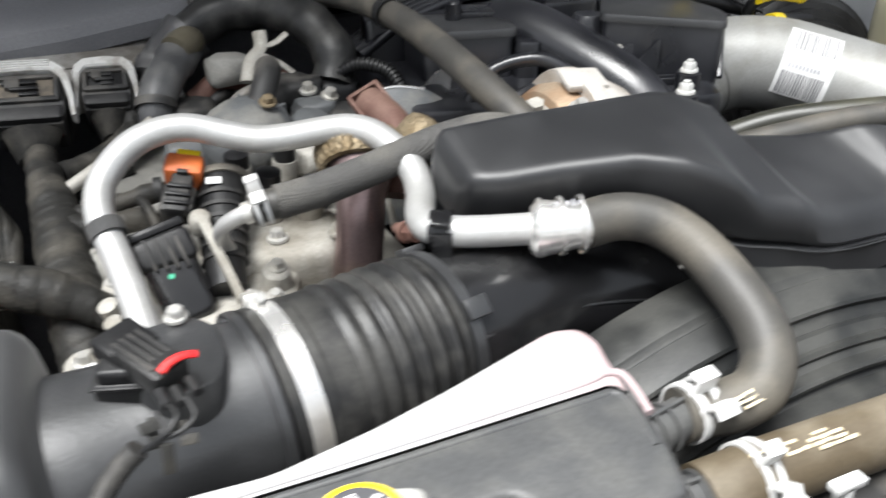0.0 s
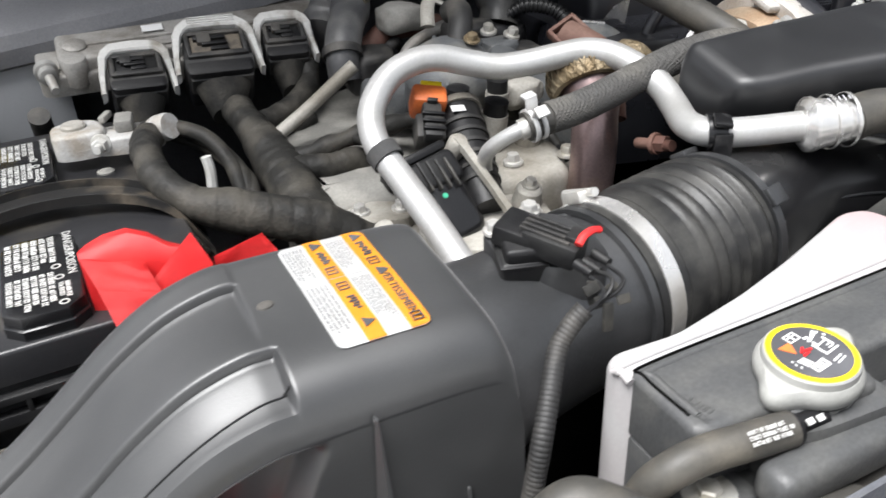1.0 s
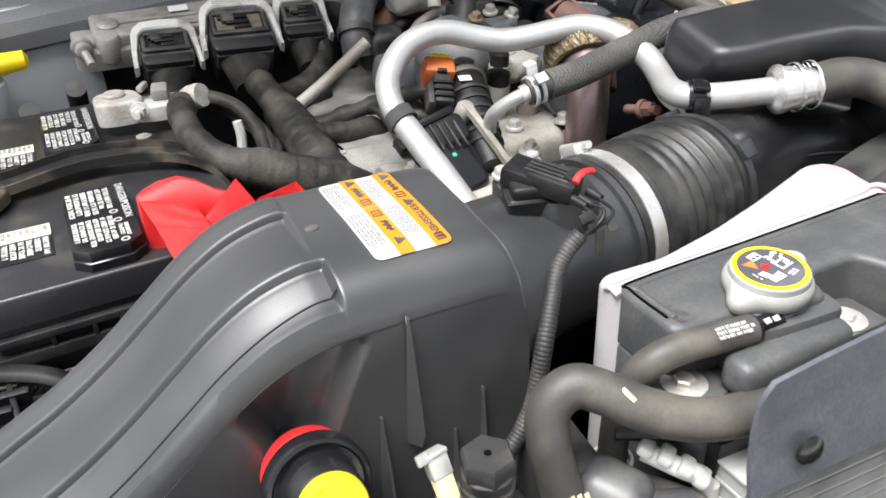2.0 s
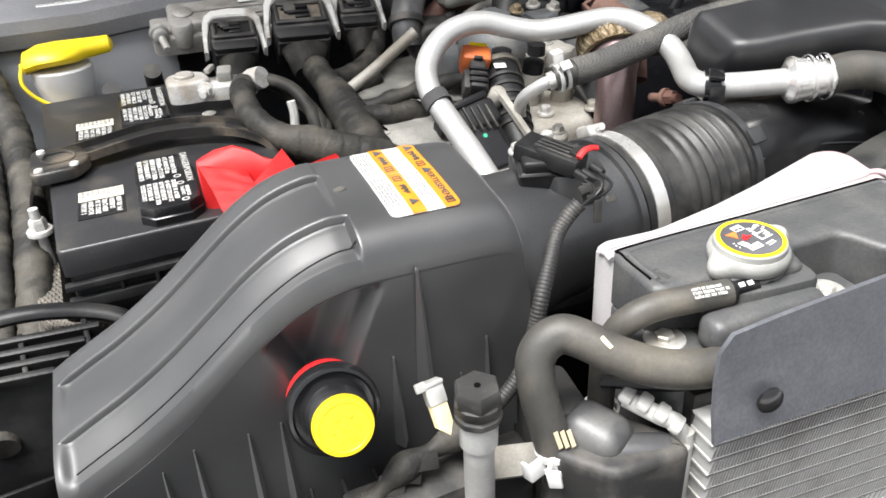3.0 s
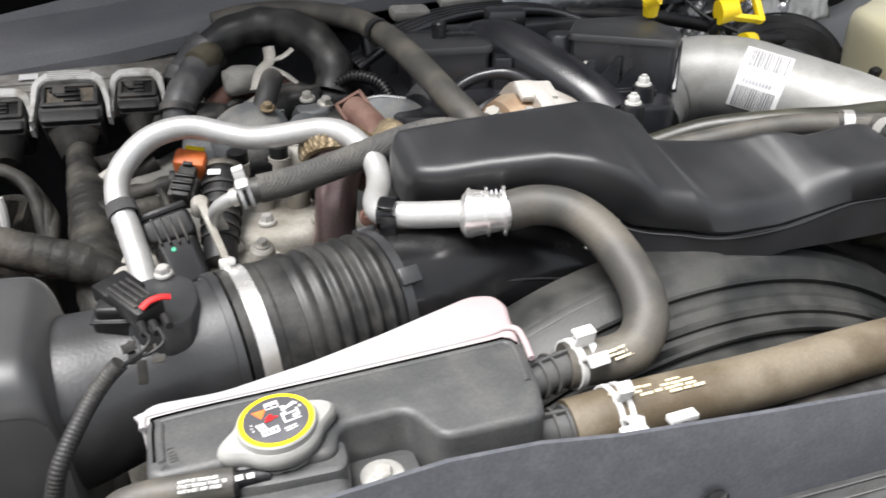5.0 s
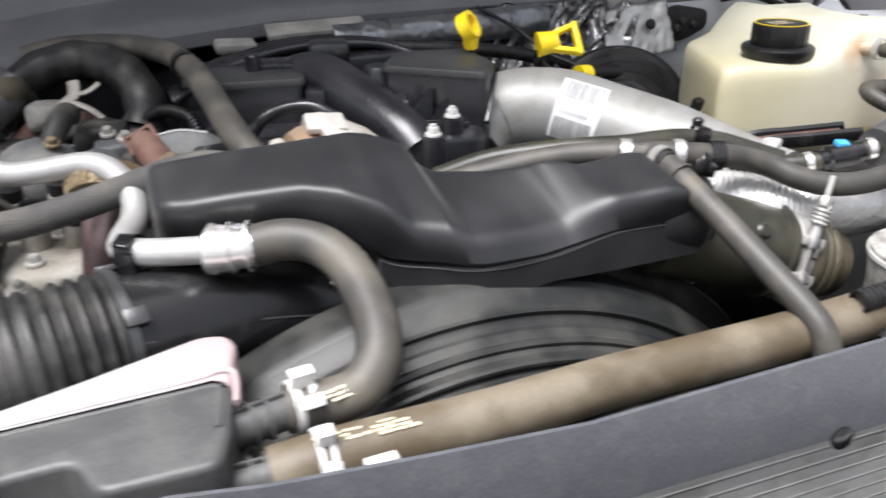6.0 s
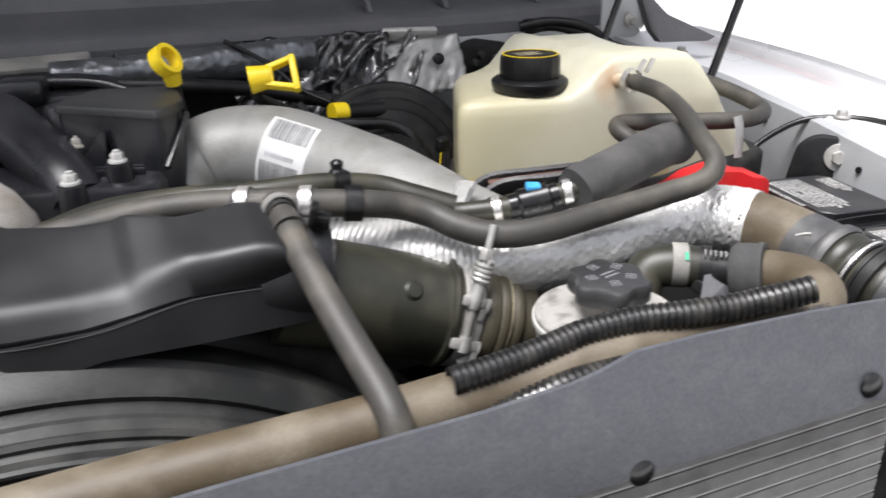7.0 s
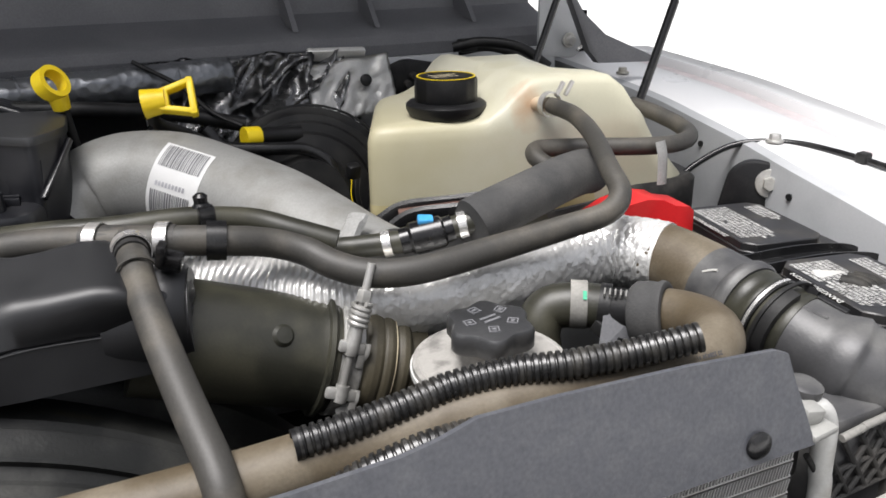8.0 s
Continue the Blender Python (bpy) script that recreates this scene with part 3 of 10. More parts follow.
def fender_left():
    t = thing("fender_passenger_side", (-0.55, 0.5, 0.9), "grey inner fender apron beside the battery", "fender", kind="structure")
    line = [(-0.50, -0.1, 1.08), (-0.49, 0.3, 1.12), (-0.485, 0.6, 1.16), (-0.47, 0.85, 1.2), (-0.46, 1.12, 1.23)]
    bm = B()
    loft(bm, [[Vector((x, y, 0.66)), Vector((x + 0.015, y, z - 0.08)), Vector((x, y, z)), Vector((x - 0.02, y, z + 0.006)), Vector((x - 0.1, y, z)), Vector((x - 0.2, y, z - 0.08)), Vector((x - 0.24, y, 0.6))] for x, y, z in spline(line, 4)])
    part("apron", bm, PAINT, t)
    # shock tower panel, pale grey, rising to the cowl
    bm = B()
    loft(bm, [[Vector((x, 1.0 + 0.05 * k, 0.7)), Vector((x, 1.005 + 0.05 * k, 1.18)), Vector((x, 1.03 + 0.05 * k, z)), Vector((x, 1.06 + 0.05 * k, z)), Vector((x, 1.08 + 0.05 * k, 0.7))]
              for x, z, k in ((-0.47, 1.215, 0), (-0.36, 1.225, 0), (-0.3, 1.235, 0), (-0.25, 1.256, 0), (-0.2, 1.262, 0))])
    part("tower_panel", bm, PAINT, t, "pale grey pressed panel")
    for p in ((-0.235, 0.965, 1.165), (-0.285, 0.93, 1.16)):
        part("rubber_bumper", cyl(B(), p, (p[0], p[1] - 0.02, p[2] + 0.025), 0.011), DUSTY, t, "dark rubber bumper stop")


fender_left()


def hood():
    t = thing("hood", (0.5, 0.9, 1.8), "raised hood with dark insulated underside above the engine bay", "hood", kind="structure")
    bm = B()
    rows = []
    for i in range(13):
        u = i / 12
        x = -0.55 + 2.15 * u
        bow = 0.05 * (1 - (2 * u - 1) ** 2)
        rows.append([Vector((x, 1.16, 1.63)), Vector((x, 0.95, 1.9 + bow * 0.6)), Vector((x, 0.7, 2.2 + bow)), Vector((x, 0.52, 2.4 + bow)), Vector((x, 0.54, 2.43 + bow)), Vector((x, 0.72, 2.25 + bow)), Vector((x, 0.98, 1.95 + bow)), Vector((x, 1.19, 1.65))])
    loft(bm, rows)
    part("hood_skin", bm, BODY, t, "white outer skin")
    bm = B()
    rows = []
    for i in range(13):
        u = i / 12
        x = -0.55 + 2.15 * u
        rows.append([Vector((x, 1.12, 1.66)), Vector((x, 0.92, 1.91)), Vector((x, 0.58, 2.31)), Vector((x, 0.565, 2.295)), Vector((x, 0.905, 1.895)), Vector((x, 1.105, 1.645))])
    loft(bm, rows)
    part("insulation_pad", bm, FELT, t, "dark insulation pad")


hood()
# ---- passenger side: air box, battery, control unit ----
TOP = [(-0.352, 1.132), (-0.326, 1.146), (-0.30, 1.160), (-0.27, 1.180), (-0.24, 1.204), (-0.215, 1.224), (-0.19, 1.239), (-0.165, 1.2465), (-0.145, 1.247), (-0.08, 1.2455), (-0.052, 1.243), (-0.044, 1.238), (-0.039, 1.228), (-0.036, 1.205)]
TOP = [(p.x, p.z) for p in spline([(x, 0, z) for x, z in TOP], 6)]
LID = [(0.328, -0.036), (0.3284, -0.029), (0.3298, -0.0225), (0.3322, -0.017), (0.3355, -0.0125), (0.34, -0.0088), (0.346, -0.0058), (0.352, -0.0042), (0.356, -0.0034), (0.358, -0.003)] + [(0.3595 + 0.0015 * k, -0.0028 + 0.00018 * k) for k in range(10)] + [(0.376, -0.0008), (0.385, 0.0004), (0.395, 0.0014), (0.405, 0.002), (0.409, 0.0023)] + [(0.4105 + 0.0015 * k, 0.0024 + 0.0001 * k) for k in range(11)] + [(0.43, 0.0042), (0.435, 0.0042), (0.4395, 0.003), (0.443, -0.001), (0.4455, -0.008), (0.4475, -0.018), (0.449, -0.035)]


TOPSTEP = [(-0.0016, 0.0), (-0.0011, 0.07), (-0.0004, 0.07), (0.0, -0.05), (0.0004, 0.6), (0.0009, 0.85), (0.0016, 0.96), (0.0028, 1.0)]


def lid_drop(x, y):
    """The lid steps down twice toward the front; both steps have upright walls and end square before the crown."""
    rear_edge, front_edge = 0.4165, 0.3622
    stop_1, stop_2 = (1 - smooth_step(e - 0.0035, e, x) for e in (-0.1505, -0.1465))
    up_1, up_2 = curve(TOPSTEP, y - rear_edge), curve(TOPSTEP, y - front_edge)
    rear = up_1 * 0.001 * (1 - smooth_step(0.4375, 0.4425, y))
    mid = -(1 - up_1) * 0.0042 * smooth_step(front_edge + 0.004, 0.406, y) if y > front_edge + 0.004 else 0.0
    front = -(1 - up_2) * (0.0052 + 0.003 * smooth_step(0.362, 0.345, y)) * smooth_step(0.3295, 0.34, y)
    return (rear * stop_1 + mid * stop_1 + front * stop_2) * smooth_step(-0.35, -0.34, x)


def air_box():
    t = thing("air_filter_box", (-0.2, 0.39, 0.95), "black moulded air filter box with sloping ribbed lid", "air box")
    xs = [-0.352 + 0.002 * i for i in range(95)] + [-0.163 + 0.001 * i for i in range(20)] + [-0.142 + 0.002 * i for i in range(46)] + [-0.05, -0.047, -0.044, -0.0415, -0.039, -0.0375, -0.036]
    ys = [q[0] for q in LID if q[0] < 0.358] + [0.359] + [0.3622 + d for d, _ in TOPSTEP] + [0.3665, 0.37, 0.376, 0.385, 0.395, 0.405, 0.411] + [0.4165 + d for d, _ in TOPSTEP] + [0.4225, 0.428] + [q[0] for q in LID if q[0] > 0.429]
    bm = B()
    rows = []
    for x in xs:
        s = curve(TOP, x)
        edge = s - 0.034
        row = []
        for k in range(64):
            zz = 1.035 + (edge - 1.035) * (k / 63) ** 0.9
            # scooped panel between the left facet and a slanting flat wall
            left = -0.221 + 0.42 * max(0, 1.2 - zz)
            wall = -0.130 - 0.444 * (1.229 - zz)
            d = (0.013 * max(0.0, min(1.0, (wall - x) / 0.0095)) + 0.012 * smooth_step(0.0095, 0.03, wall - x)) * smooth_step(left - 0.004, left + 0.012, x) * smooth_step(edge - 0.001, edge - 0.006, zz) * smooth_step(1.06, 1.13, zz)
            row.append(Vector((x, 0.323 + 0.004 * (zz - 1.035) / 0.2 + d, zz)))
        row += [Vector((x, y, s + curve(LID, y) + lid_drop(x, y))) for y in ys]
        row.append(Vector((x, 0.452, 1.035)))
        rows.append(row)
    loft(bm, rows, cap=True)
    part("lid", bm, LIDMAT, t, sharp=42)
    bm = B()
    ridge = [(-0.34 + 0.004 * k, 0.3405 + 0.0022 * smooth_step(-0.2, -0.15, -0.34 + 0.004 * k)) for k in range(49)]
    sweep(bm, [(x, y, curve(TOP, x) + curve(LID, y) + lid_drop(x, y) + 0.0001) for x, y in ridge], 0.00055, 6, 0)
    part("mould_line", bm, BLACK, t)
    # upright fins on the front
    for x, z0, z1, w in ((-0.116, 1.128, 1.217, 0.006), (-0.137, 1.08, 1.155, 0.005), (-0.2155, 1.05, 1.1286, 0.005), (-0.2365, 1.05, 1.1275, 0.0045), (-0.2703, 1.05, 1.1278, 0.0045), (-0.2911, 1.05, 1.1178, 0.0045), (-0.312, 1.05, 1.1, 0.004), (-0.07, 1.06, 1.15, 0.004), (-0.09, 1.06, 1.125, 0.004)):
        bm = B()
        loft(bm, [[Vector((x - w * k, 0.3245, z)), Vector((x, 0.3245 - 0.007 * k - 0.001, z)), Vector((x + w * k, 0.3245, z)), Vector((x, 0.328, z))] for z, k in ((z0, 1.0), (z0 + 0.3 * (z1 - z0), 0.8), (z1, 0.15))])
        part("fin", bm, LIDMAT, t)
    # tray below with its ribbed flange
    bm = B()
    plate(bm, rounded([(-0.365, 0.296), (-0.03, 0.296), (-0.03, 0.46), (-0.365, 0.46)], 0.02), 0.8, 1.035, bevel=0.003)
    part("tray", bm, BLACK, t)
    bm = B()
    plate(bm, rounded([(-0.372, 0.288), (-0.024, 0.288), (-0.024, 0.466), (-0.372, 0.466)], 0.02), 1.035, 1.046, bevel=0.002)
    part("flange", bm, BLACK, t)
    for i in range(16):
        bm = B()
        box(bm, (0.003, 0.03, 0.035), Matrix.Translation((-0.36 + 0.022 * i, 0.302, 1.055)), 0.0008, 1)
        part("flange_rib", bm, BLACK, t)
    bm = B()
    gate = (-0.143, 0.393, curve(TOP, -0.143) + curve(LID, 0.393) - 0.0004)
    lathe(bm, [(0.0042, 0), (0.0038, 0.0009), (0.0024, 0.0012)], aim(gate, (0, 0, 1)), 12, wobble=lambda a: 1 + 0.14 * math.sin(2 * a + 1))
    part("moulding_gate", bm, DUSTY, t, "scuffed moulding mark")

    # caution sticker, curved with the lid
    def skin(u, v, up=0.0):
        x = -0.125 + 0.048 * u + 0.003 * v
        y = 0.4345 - 0.0865 * v
        return Vector((x, y, curve(TOP, x) + curve(LID, y) + 0.0006 + up))

    def strip(name, u0, u1, v0, v1, mat, up, parent, label="", r=0.0):
        bm = B()
        vs = sorted({v0 + (v1 - v0) * j / 16 for j in range(17)} | {v0 + r * k / 5 for k in range(5)} | {v1 - r * k / 5 for k in range(5)})
        grid = []
        for v in vs:
            e = min(v - v0, v1 - v)
            inset = 0.085 * (1 - math.sqrt(max(0, 1 - ((r - e) / r) ** 2))) if r and e < r else 0.0
            grid.append([bm.verts.new(skin(min(max(u0 + (u1 - u0) * i / 4, inset), 1 - inset), v, up)) for i in range(5)])
        for a, b in zip(grid, grid[1:]):
            for i in range(4):
                bm.faces.new((a[i], a[i + 1], b[i + 1], b[i]))
        bmesh.ops.solidify(bm, geom=bm.faces[:], thickness=0.0004)
        return part(name, bm, mat, parent, label)
    st = strip("sticker", 0, 1, 0, 1, PAPER, 0.0006, t, "white caution sticker with orange bands", 0.06)
    strip("orange_band", 0.76, 1.0, 0.0, 1.0, LORANGE, 0.0011, st, r=0.06)
    strip("orange_band", 0.30, 0.50, 0.0, 1.0, LORANGE, 0.0011, st)
    strip("rule_line", 0.0, 0.76, 0.436, 0.441, INKGREY, 0.0013, st)
    rng = random.Random(3)
    for u0, u1, v0, v1, rows in ((0.03, 0.27, 0.06, 0.41, 6), (0.53, 0.745, 0.06, 0.41, 6), (0.03, 0.27, 0.48, 0.93, 5), (0.53, 0.745, 0.48, 0.95, 6)):
        bm = B()
        gap = (u1 - u0) / rows
        for i in range(rows):
            u = u0 + gap * i
            v, end = v0, v1 - rng.uniform(0, 0.14)
            while v < end:
                for _ in range(rng.randint(2, 7)):
                    d = rng.uniform(0.006, 0.0105)
                    tall = gap * rng.uniform(0.34, 0.56)
                    if v + d < end:
                        bm.faces.new([bm.verts.new(skin(a, b, 0.0014)) for a, b in ((u, v), (u + tall, v), (u + tall, v + d), (u, v + d))])
                    v += d + 0.0028
                v += 0.008
        part("worn_print", bm, INKBAR, st, smooth=False)
    lettering("heading", "AVERTISSEMENT", 0.0062, aim(skin(0.88, 0.7, 0.0018), (0.03, -0.1, 1), (0.02, -1, -0.1)), INK, st)
    for u, v, d, n in ((0.88, 0.22, 0.16, 7), (0.4, 0.22, 0.14, 7), (0.4, 0.7, 0.13, 6)):
        bm = B()
        for k in range(n):
            a = skin(u + 0.02 * (k % 2), v - d / 2 + d * k / n, 0.0016)
            box(bm, (rng.uniform(0.0022, 0.0044), d * 0.0865 / n * 0.66, 0.0003), Matrix.Translation(a), 0)
        part("worn_print", bm, INK, st, smooth=False)
    for u, v in ((0.88, 0.07), (0.4, 0.07), (0.88, 0.475), (0.4, 0.87)):
        bm = B()
        lathe(bm, [(0.0042, 0), (0.004, 0.0003)], aim(skin(u, v, 0.0013), (0.03, -0.1, 1), (1, 0, 0)), 3)
        part("warning_triangle", bm, INK, st, smooth=False)
    for u, v in ((0.88, 0.36), (0.88, 0.93), (0.4, 0.36), (0.4, 0.53)):
        bm = B()
        for dx, dy, sx, sy in ((-0.0026, 0, 0.0006, 0.0056), (0.0026, 0, 0.0006, 0.0056), (0, 0.0028, 0.0058, 0.0006), (0, -0.0028, 0.0058, 0.0006), (0, 0, 0.004, 0.0006)):
            box(bm, (sx, sy, 0.0003), aim(skin(u, v, 0.0016), (0.03, -0.1, 1), (1, 0, 0)) @ Matrix.Translation((dx, dy, 0)), 0)
        part("book_symbol", bm, INK, st, smooth=False)
    return t


air_box()


def filter_gauge():
    t = thing("filter_restriction_gauge", (-0.184, 0.3, 1.16), "black round gauge with red band and yellow button", "gauge")
    m = aim((-0.185, 0.3235, 1.1405), (0.0, -0.945, 0.325), (1, 0, 0))
    part("red_band", lathe(B(), [(0.0235, 0.002), (0.0258, 0.003), (0.0266, 0.0135), (0.0235, 0.015)], m, 36), RED, t, "red indicator band")
    part("stub", lathe(B(), [(0.019, -0.03), (0.02, 0.002), (0.0215, 0.004)], m, 28), SATIN, t)
    part("green_band", lathe(B(), [(0.0225, 0.0145), (0.0248, 0.015), (0.0248, 0.0175), (0.0225, 0.018)], m, 36), GREEN, t, "thin green band")
    part("housing", lathe(B(), [(0.0245, 0.0178), (0.028, 0.0182), (0.0295, 0.021), (0.0295, 0.028), (0.028, 0.031), (0.026, 0.0315), (0.0245, 0.029), (0.0215, 0.0285), (0.0205, 0.031), (0.0198, 0.048), (0.0185, 0.05)], m, 48), GLOSS, t)
    b = part("button", lathe(B(), [(0.0178, 0.049), (0.0184, 0.0505), (0.0184, 0.055), (0.0176, 0.0568), (0.0152, 0.0572), (0.0147, 0.0566)], m, 40), YELLOW, t, "yellow push button with raised ring")
    bm = B()
    for k in range(6):
        a = k * math.pi / 3
        lathe(bm, [(0.0022, 0.0564), (0.0018, 0.0576)], m @ Matrix.Translation((0.008 * math.cos(a), 0.008 * math.sin(a), 0)), 8)
    lathe(bm, [(0.0028, 0.0564), (0.0022, 0.0576)], m, 10)
    part("embossed_mark", bm, YELLOW, b)


filter_gauge()


def intake_tube():
    t = thing("intake_tube", (0.1, 0.43, 1.1), "black intake tube with ribbed bellows and steel band clamp", "intake tube")
    ax = [(-0.05, 0.398, 1.163), (0.0, 0.405, 1.166), (0.06, 0.415, 1.169), (0.12, 0.425, 1.170), (0.18, 0.436, 1.170), (0.225, 0.446, 1.168)]
    p = [Vector(q) for q in ax]
    bm = B()
    sweep(bm, [p[0], p[1], p[2] + Vector((0.014, 0.002, 0))], lambda s, d: 0.062 - 0.006 * smooth_step(0, 0.5, s), 36, 6)
    part("sensor_housing", bm, SATIN, t)
    d = (p[3] - p[2]).normalized()
    bm = B()
    ring(bm, p[2] + d * 0.0105, d, 0.0562, 0.006, 0.004, 40)
    part("rim", bm, SATIN, t)
    cl = part("band_clamp", ring(B(), p[2] + d * 0.029, d, 0.0592, 0.0125, 0.0012, 48), CHROME, t, "bright steel worm clamp")
    bm = B()
    box(bm, (0.022, 0.012, 0.009), aim(p[2] + d * 0.027 + Vector((-0.005, 0.03, 0.0545)), (0, 0.45, 0.9), (0, 1, -0.5)), 0.002)
    cyl(bm, p[2] + d * 0.027 + Vector((-0.004, 0.045, 0.05)), p[2] + d * 0.027 + Vector((-0.002, 0.015, 0.064)), 0.003)
    part("worm_screw", bm, STEEL, cl)
    # moulded bellows: long cuff with a small step, then six folds that deepen toward the engine
    end = Vector((0.193, 0.439, 1.1695))
    line = resample([p[2] + d * 0.016, p[3], (0.15, 0.4305, 1.17), end], 0.0007)

    def fold(s, metres):
        if metres < 0.044:
            return 0.0592 - 0.0008 * smooth_step(0.026, 0.028, metres)
        if metres > 0.1135:
            return 0.0578
        k = (metres - 0.044) / 0.01158
        w = 0.5 - 0.5 * math.cos(2 * math.pi * k)
        return 0.0576 - 0.0022 * smooth_step(0.05, 0.09, metres) + (0.0022 + 0.003 * smooth_step(0.05, 0.09, metres)) * w ** 0.7
    bm = B()
    sweep(bm, line, fold, 40, 0)
    part("bellows", bm, FOLDS, t, "ribbed rubber bellows")
    dd = Vector((0.97, 0.22, -0.03)).normalized()
    bm = B()
    ring(bm, end + dd * 0.003, dd, 0.056, 0.008, 0.004, 40)
    for a in (-0.9, -0.45, 0.9, 2.0, 3.6):
        m = aim(end + dd * 0.008, dd, (0.3, 0.2, 1))
        box(bm, (0.005, 0.014, 0.017), m @ Matrix.Rotation(a, 4, "Z") @ Matrix.Translation((0.0605, 0, 0)), 0.0012)
    part("snap_collar", bm, SATIN, t)
    bm = B()
    sweep(bm, [end, end + dd * 0.03, (0.25, 0.453, 1.168), (0.30, 0.462, 1.163), (0.36, 0.462, 1.15), (0.42, 0.455, 1.13), (0.48, 0.44, 1.1)], lambda s, q: 0.055 - 0.004 * s, 32)
    part("outlet_duct", bm, GLOSS, t)
    bm = B()
    sweep(bm, [end + Vector((0.016, -0.047, 0.024)), (0.25, 0.4035, 1.187), (0.30, 0.4125, 1.182), (0.36, 0.413, 1.17), (0.42, 0.407, 1.15)], 0.0012, 6)
    part("mould_line", bm, SATIN, t)
    return t


intake_tube()


def flow_sensor():
    t = thing("airflow_sensor", (0.01, 0.4, 1.22), "black airflow sensor with plugged connector and red lock tab", "sensor")
    # flat raised pad on the tube, the sensor's two-step head on it
    bm = B()
    plate(bm, rounded([(-0.012, 0.4), (-0.006, 0.428), (0.036, 0.436), (0.05, 0.42), (0.052, 0.39), (0.045, 0.366), (0.026, 0.36), (0.006, 0.372)], 0.008), 1.2, 1.2325, bevel=0.003)
    part("base", bm, SATIN, t)
    h = aim((-0.0015, 0.39, 1.232), (-0.05, -0.16, 0.98), (0.9, -0.3, 0))
    part("sensor_head", box(B(), (0.027, 0.026, 0.018), h @ Matrix.Translation((0, 0, -0.004)), 0.003, 3), BLACK, t)
    part("head_step", box(B(), (0.024, 0.024, 0.012), h @ Matrix.Translation((0.0015, 0.001, 0.007)), 0.003, 3), BLACK, t)
    part("head_lip", box(B(), (0.0285, 0.027, 0.002), h @ Matrix.Translation((0, 0, 0.003)), 0.0008), BLACK, t)
    m = aim((0.0125, 0.377, 1.2435), (0.05, -0.16, 0.98), (0.55, -0.83, -0.1))
    part("neck", box(B(), (0.024, 0.026, 0.013), m @ Matrix.Translation((-0.022, 0.002, -0.002)), 0.002), BLACK, t)
    c = part("connector", box(B(), (0.034, 0.021, 0.0145), m, 0.0025), BLACK, t, "black plug")
    for k in range(4):
        part("grip_rib", box(B(), (0.03, 0.0021, 0.0022), m @ Matrix.Translation((-0.004, -0.0068 + 0.0046 * k, 0.0078)), 0.0006), DUSTY, c)
    part("latch", box(B(), (0.009, 0.013, 0.004), m @ Matrix.Translation((0.011, 0.003, 0.008)), 0.001), GLOSS, c)
    part("lock_tab", sweep(B(), [(0.0165, 0.3592, 1.2500), (0.0215, 0.3617, 1.2528), (0.0285, 0.3640, 1.2532), (0.0345, 0.3652, 1.2515)], 0.0025, 10, 4, flat=0.8), RED, c, "red lock tab")
    for dx, dz in ((-0.004, 0), (0.003, -0.002), (0.011, 0.0)):
        part("seal_boot", cyl(B(), (0.018 + dx, 0.3585 + dx * 0.3, 1.24 + dz), (0.0205 + dx, 0.3475 + dx * 0.3, 1.2385 + dz), 0.0032, 0.0026), BLACK, c)
    for x, y in ((-0.0015, 0.4195), (0.03, 0.43)):
        part("screw", hexbolt(B(), (x, y, 1.2345), (0, -0.1, 1), 0.0052, 0.006, 1.3), STEEL, t, "plated screw")
    part("moulded_knob", lathe(B(), [(0.0135, -0.012), (0.0135, 0.0008), (0.012, 0.002), (0.0108, 0.001), (0.001, 0.001)], aim((0.066, 0.436, 1.2215), (0.02, 0.36, 0.93)), 28), SATIN, t)
    t.location += Vector((0.006, 0.007, -0.004))
    # lead down the front of the air box: split wires, torn tape, then fine conduit
    w = thing("sensor_lead", (0.0, 0.33, 1.15), "black ribbed conduit with thin wires from the airflow sensor", "cable")
    for dx, dz in ((-0.004, 0), (0.003, 0.002), (0.011, -0.001)):
        part("wire", sweep(B(), [(0.02 + dx, 0.348 + dx * 0.3, 1.2385), (0.0225 + dx, 0.341, 1.236 + dz), (0.02 + dx * 0.6, 0.336, 1.233 + dz), (0.014 + dx * 0.2, 0.335, 1.23), (0.006, 0.335, 1.226)], 0.0012, 7), BLACK, w)
    rng = random.Random(12)
    for k in range(7):
        q = Vector((0.02 + rng.uniform(-0.008, 0.016), 0.337 + rng.uniform(-0.004, 0.006), 1.232 + rng.uniform(-0.006, 0.004)))
        part("torn_tape", box(B(), (rng.uniform(0.004, 0.009), rng.uniform(0.004, 0.007), 0.0012), aim(q, (rng.uniform(-0.5, 0.5), -0.8, rng.uniform(0.2, 1)), (1, rng.uniform(-0.4, 0.4), rng.uniform(-0.5, 0.5))), 0.0004), TAPE, w)
    part("tape_tail", box(B(), (0.006, 0.003, 0.016), aim((0.018, 0.332, 1.221), (0.1, 0.2, 1)), 0.001), TAPE, w)
    part("conduit", corrugated(B(), [(0.006, 0.336, 1.228), (-0.002, 0.336, 1.221), (-0.012, 0.333, 1.211), (-0.025, 0.32, 1.198), (-0.037, 0.308, 1.182), (-0.044, 0.303, 1.163), (-0.05, 0.3, 1.145), (-0.063, 0.296, 1.128), (-0.085, 0.292, 1.113), (-0.11, 0.292, 1.103)], 0.0052, 0.0055, 0.0026, 14), DUSTY, w)
    part("tape_wrap", sweep(B(), [(-0.1, 0.291, 1.106), (-0.125, 0.289, 1.1), (-0.15, 0.286, 1.094), (-0.18, 0.28, 1.075), (-0.2, 0.27, 1.05)], lambda s, d: 0.008 + 0.0025 * math.sin(d * 160), 12), TAPE, w)
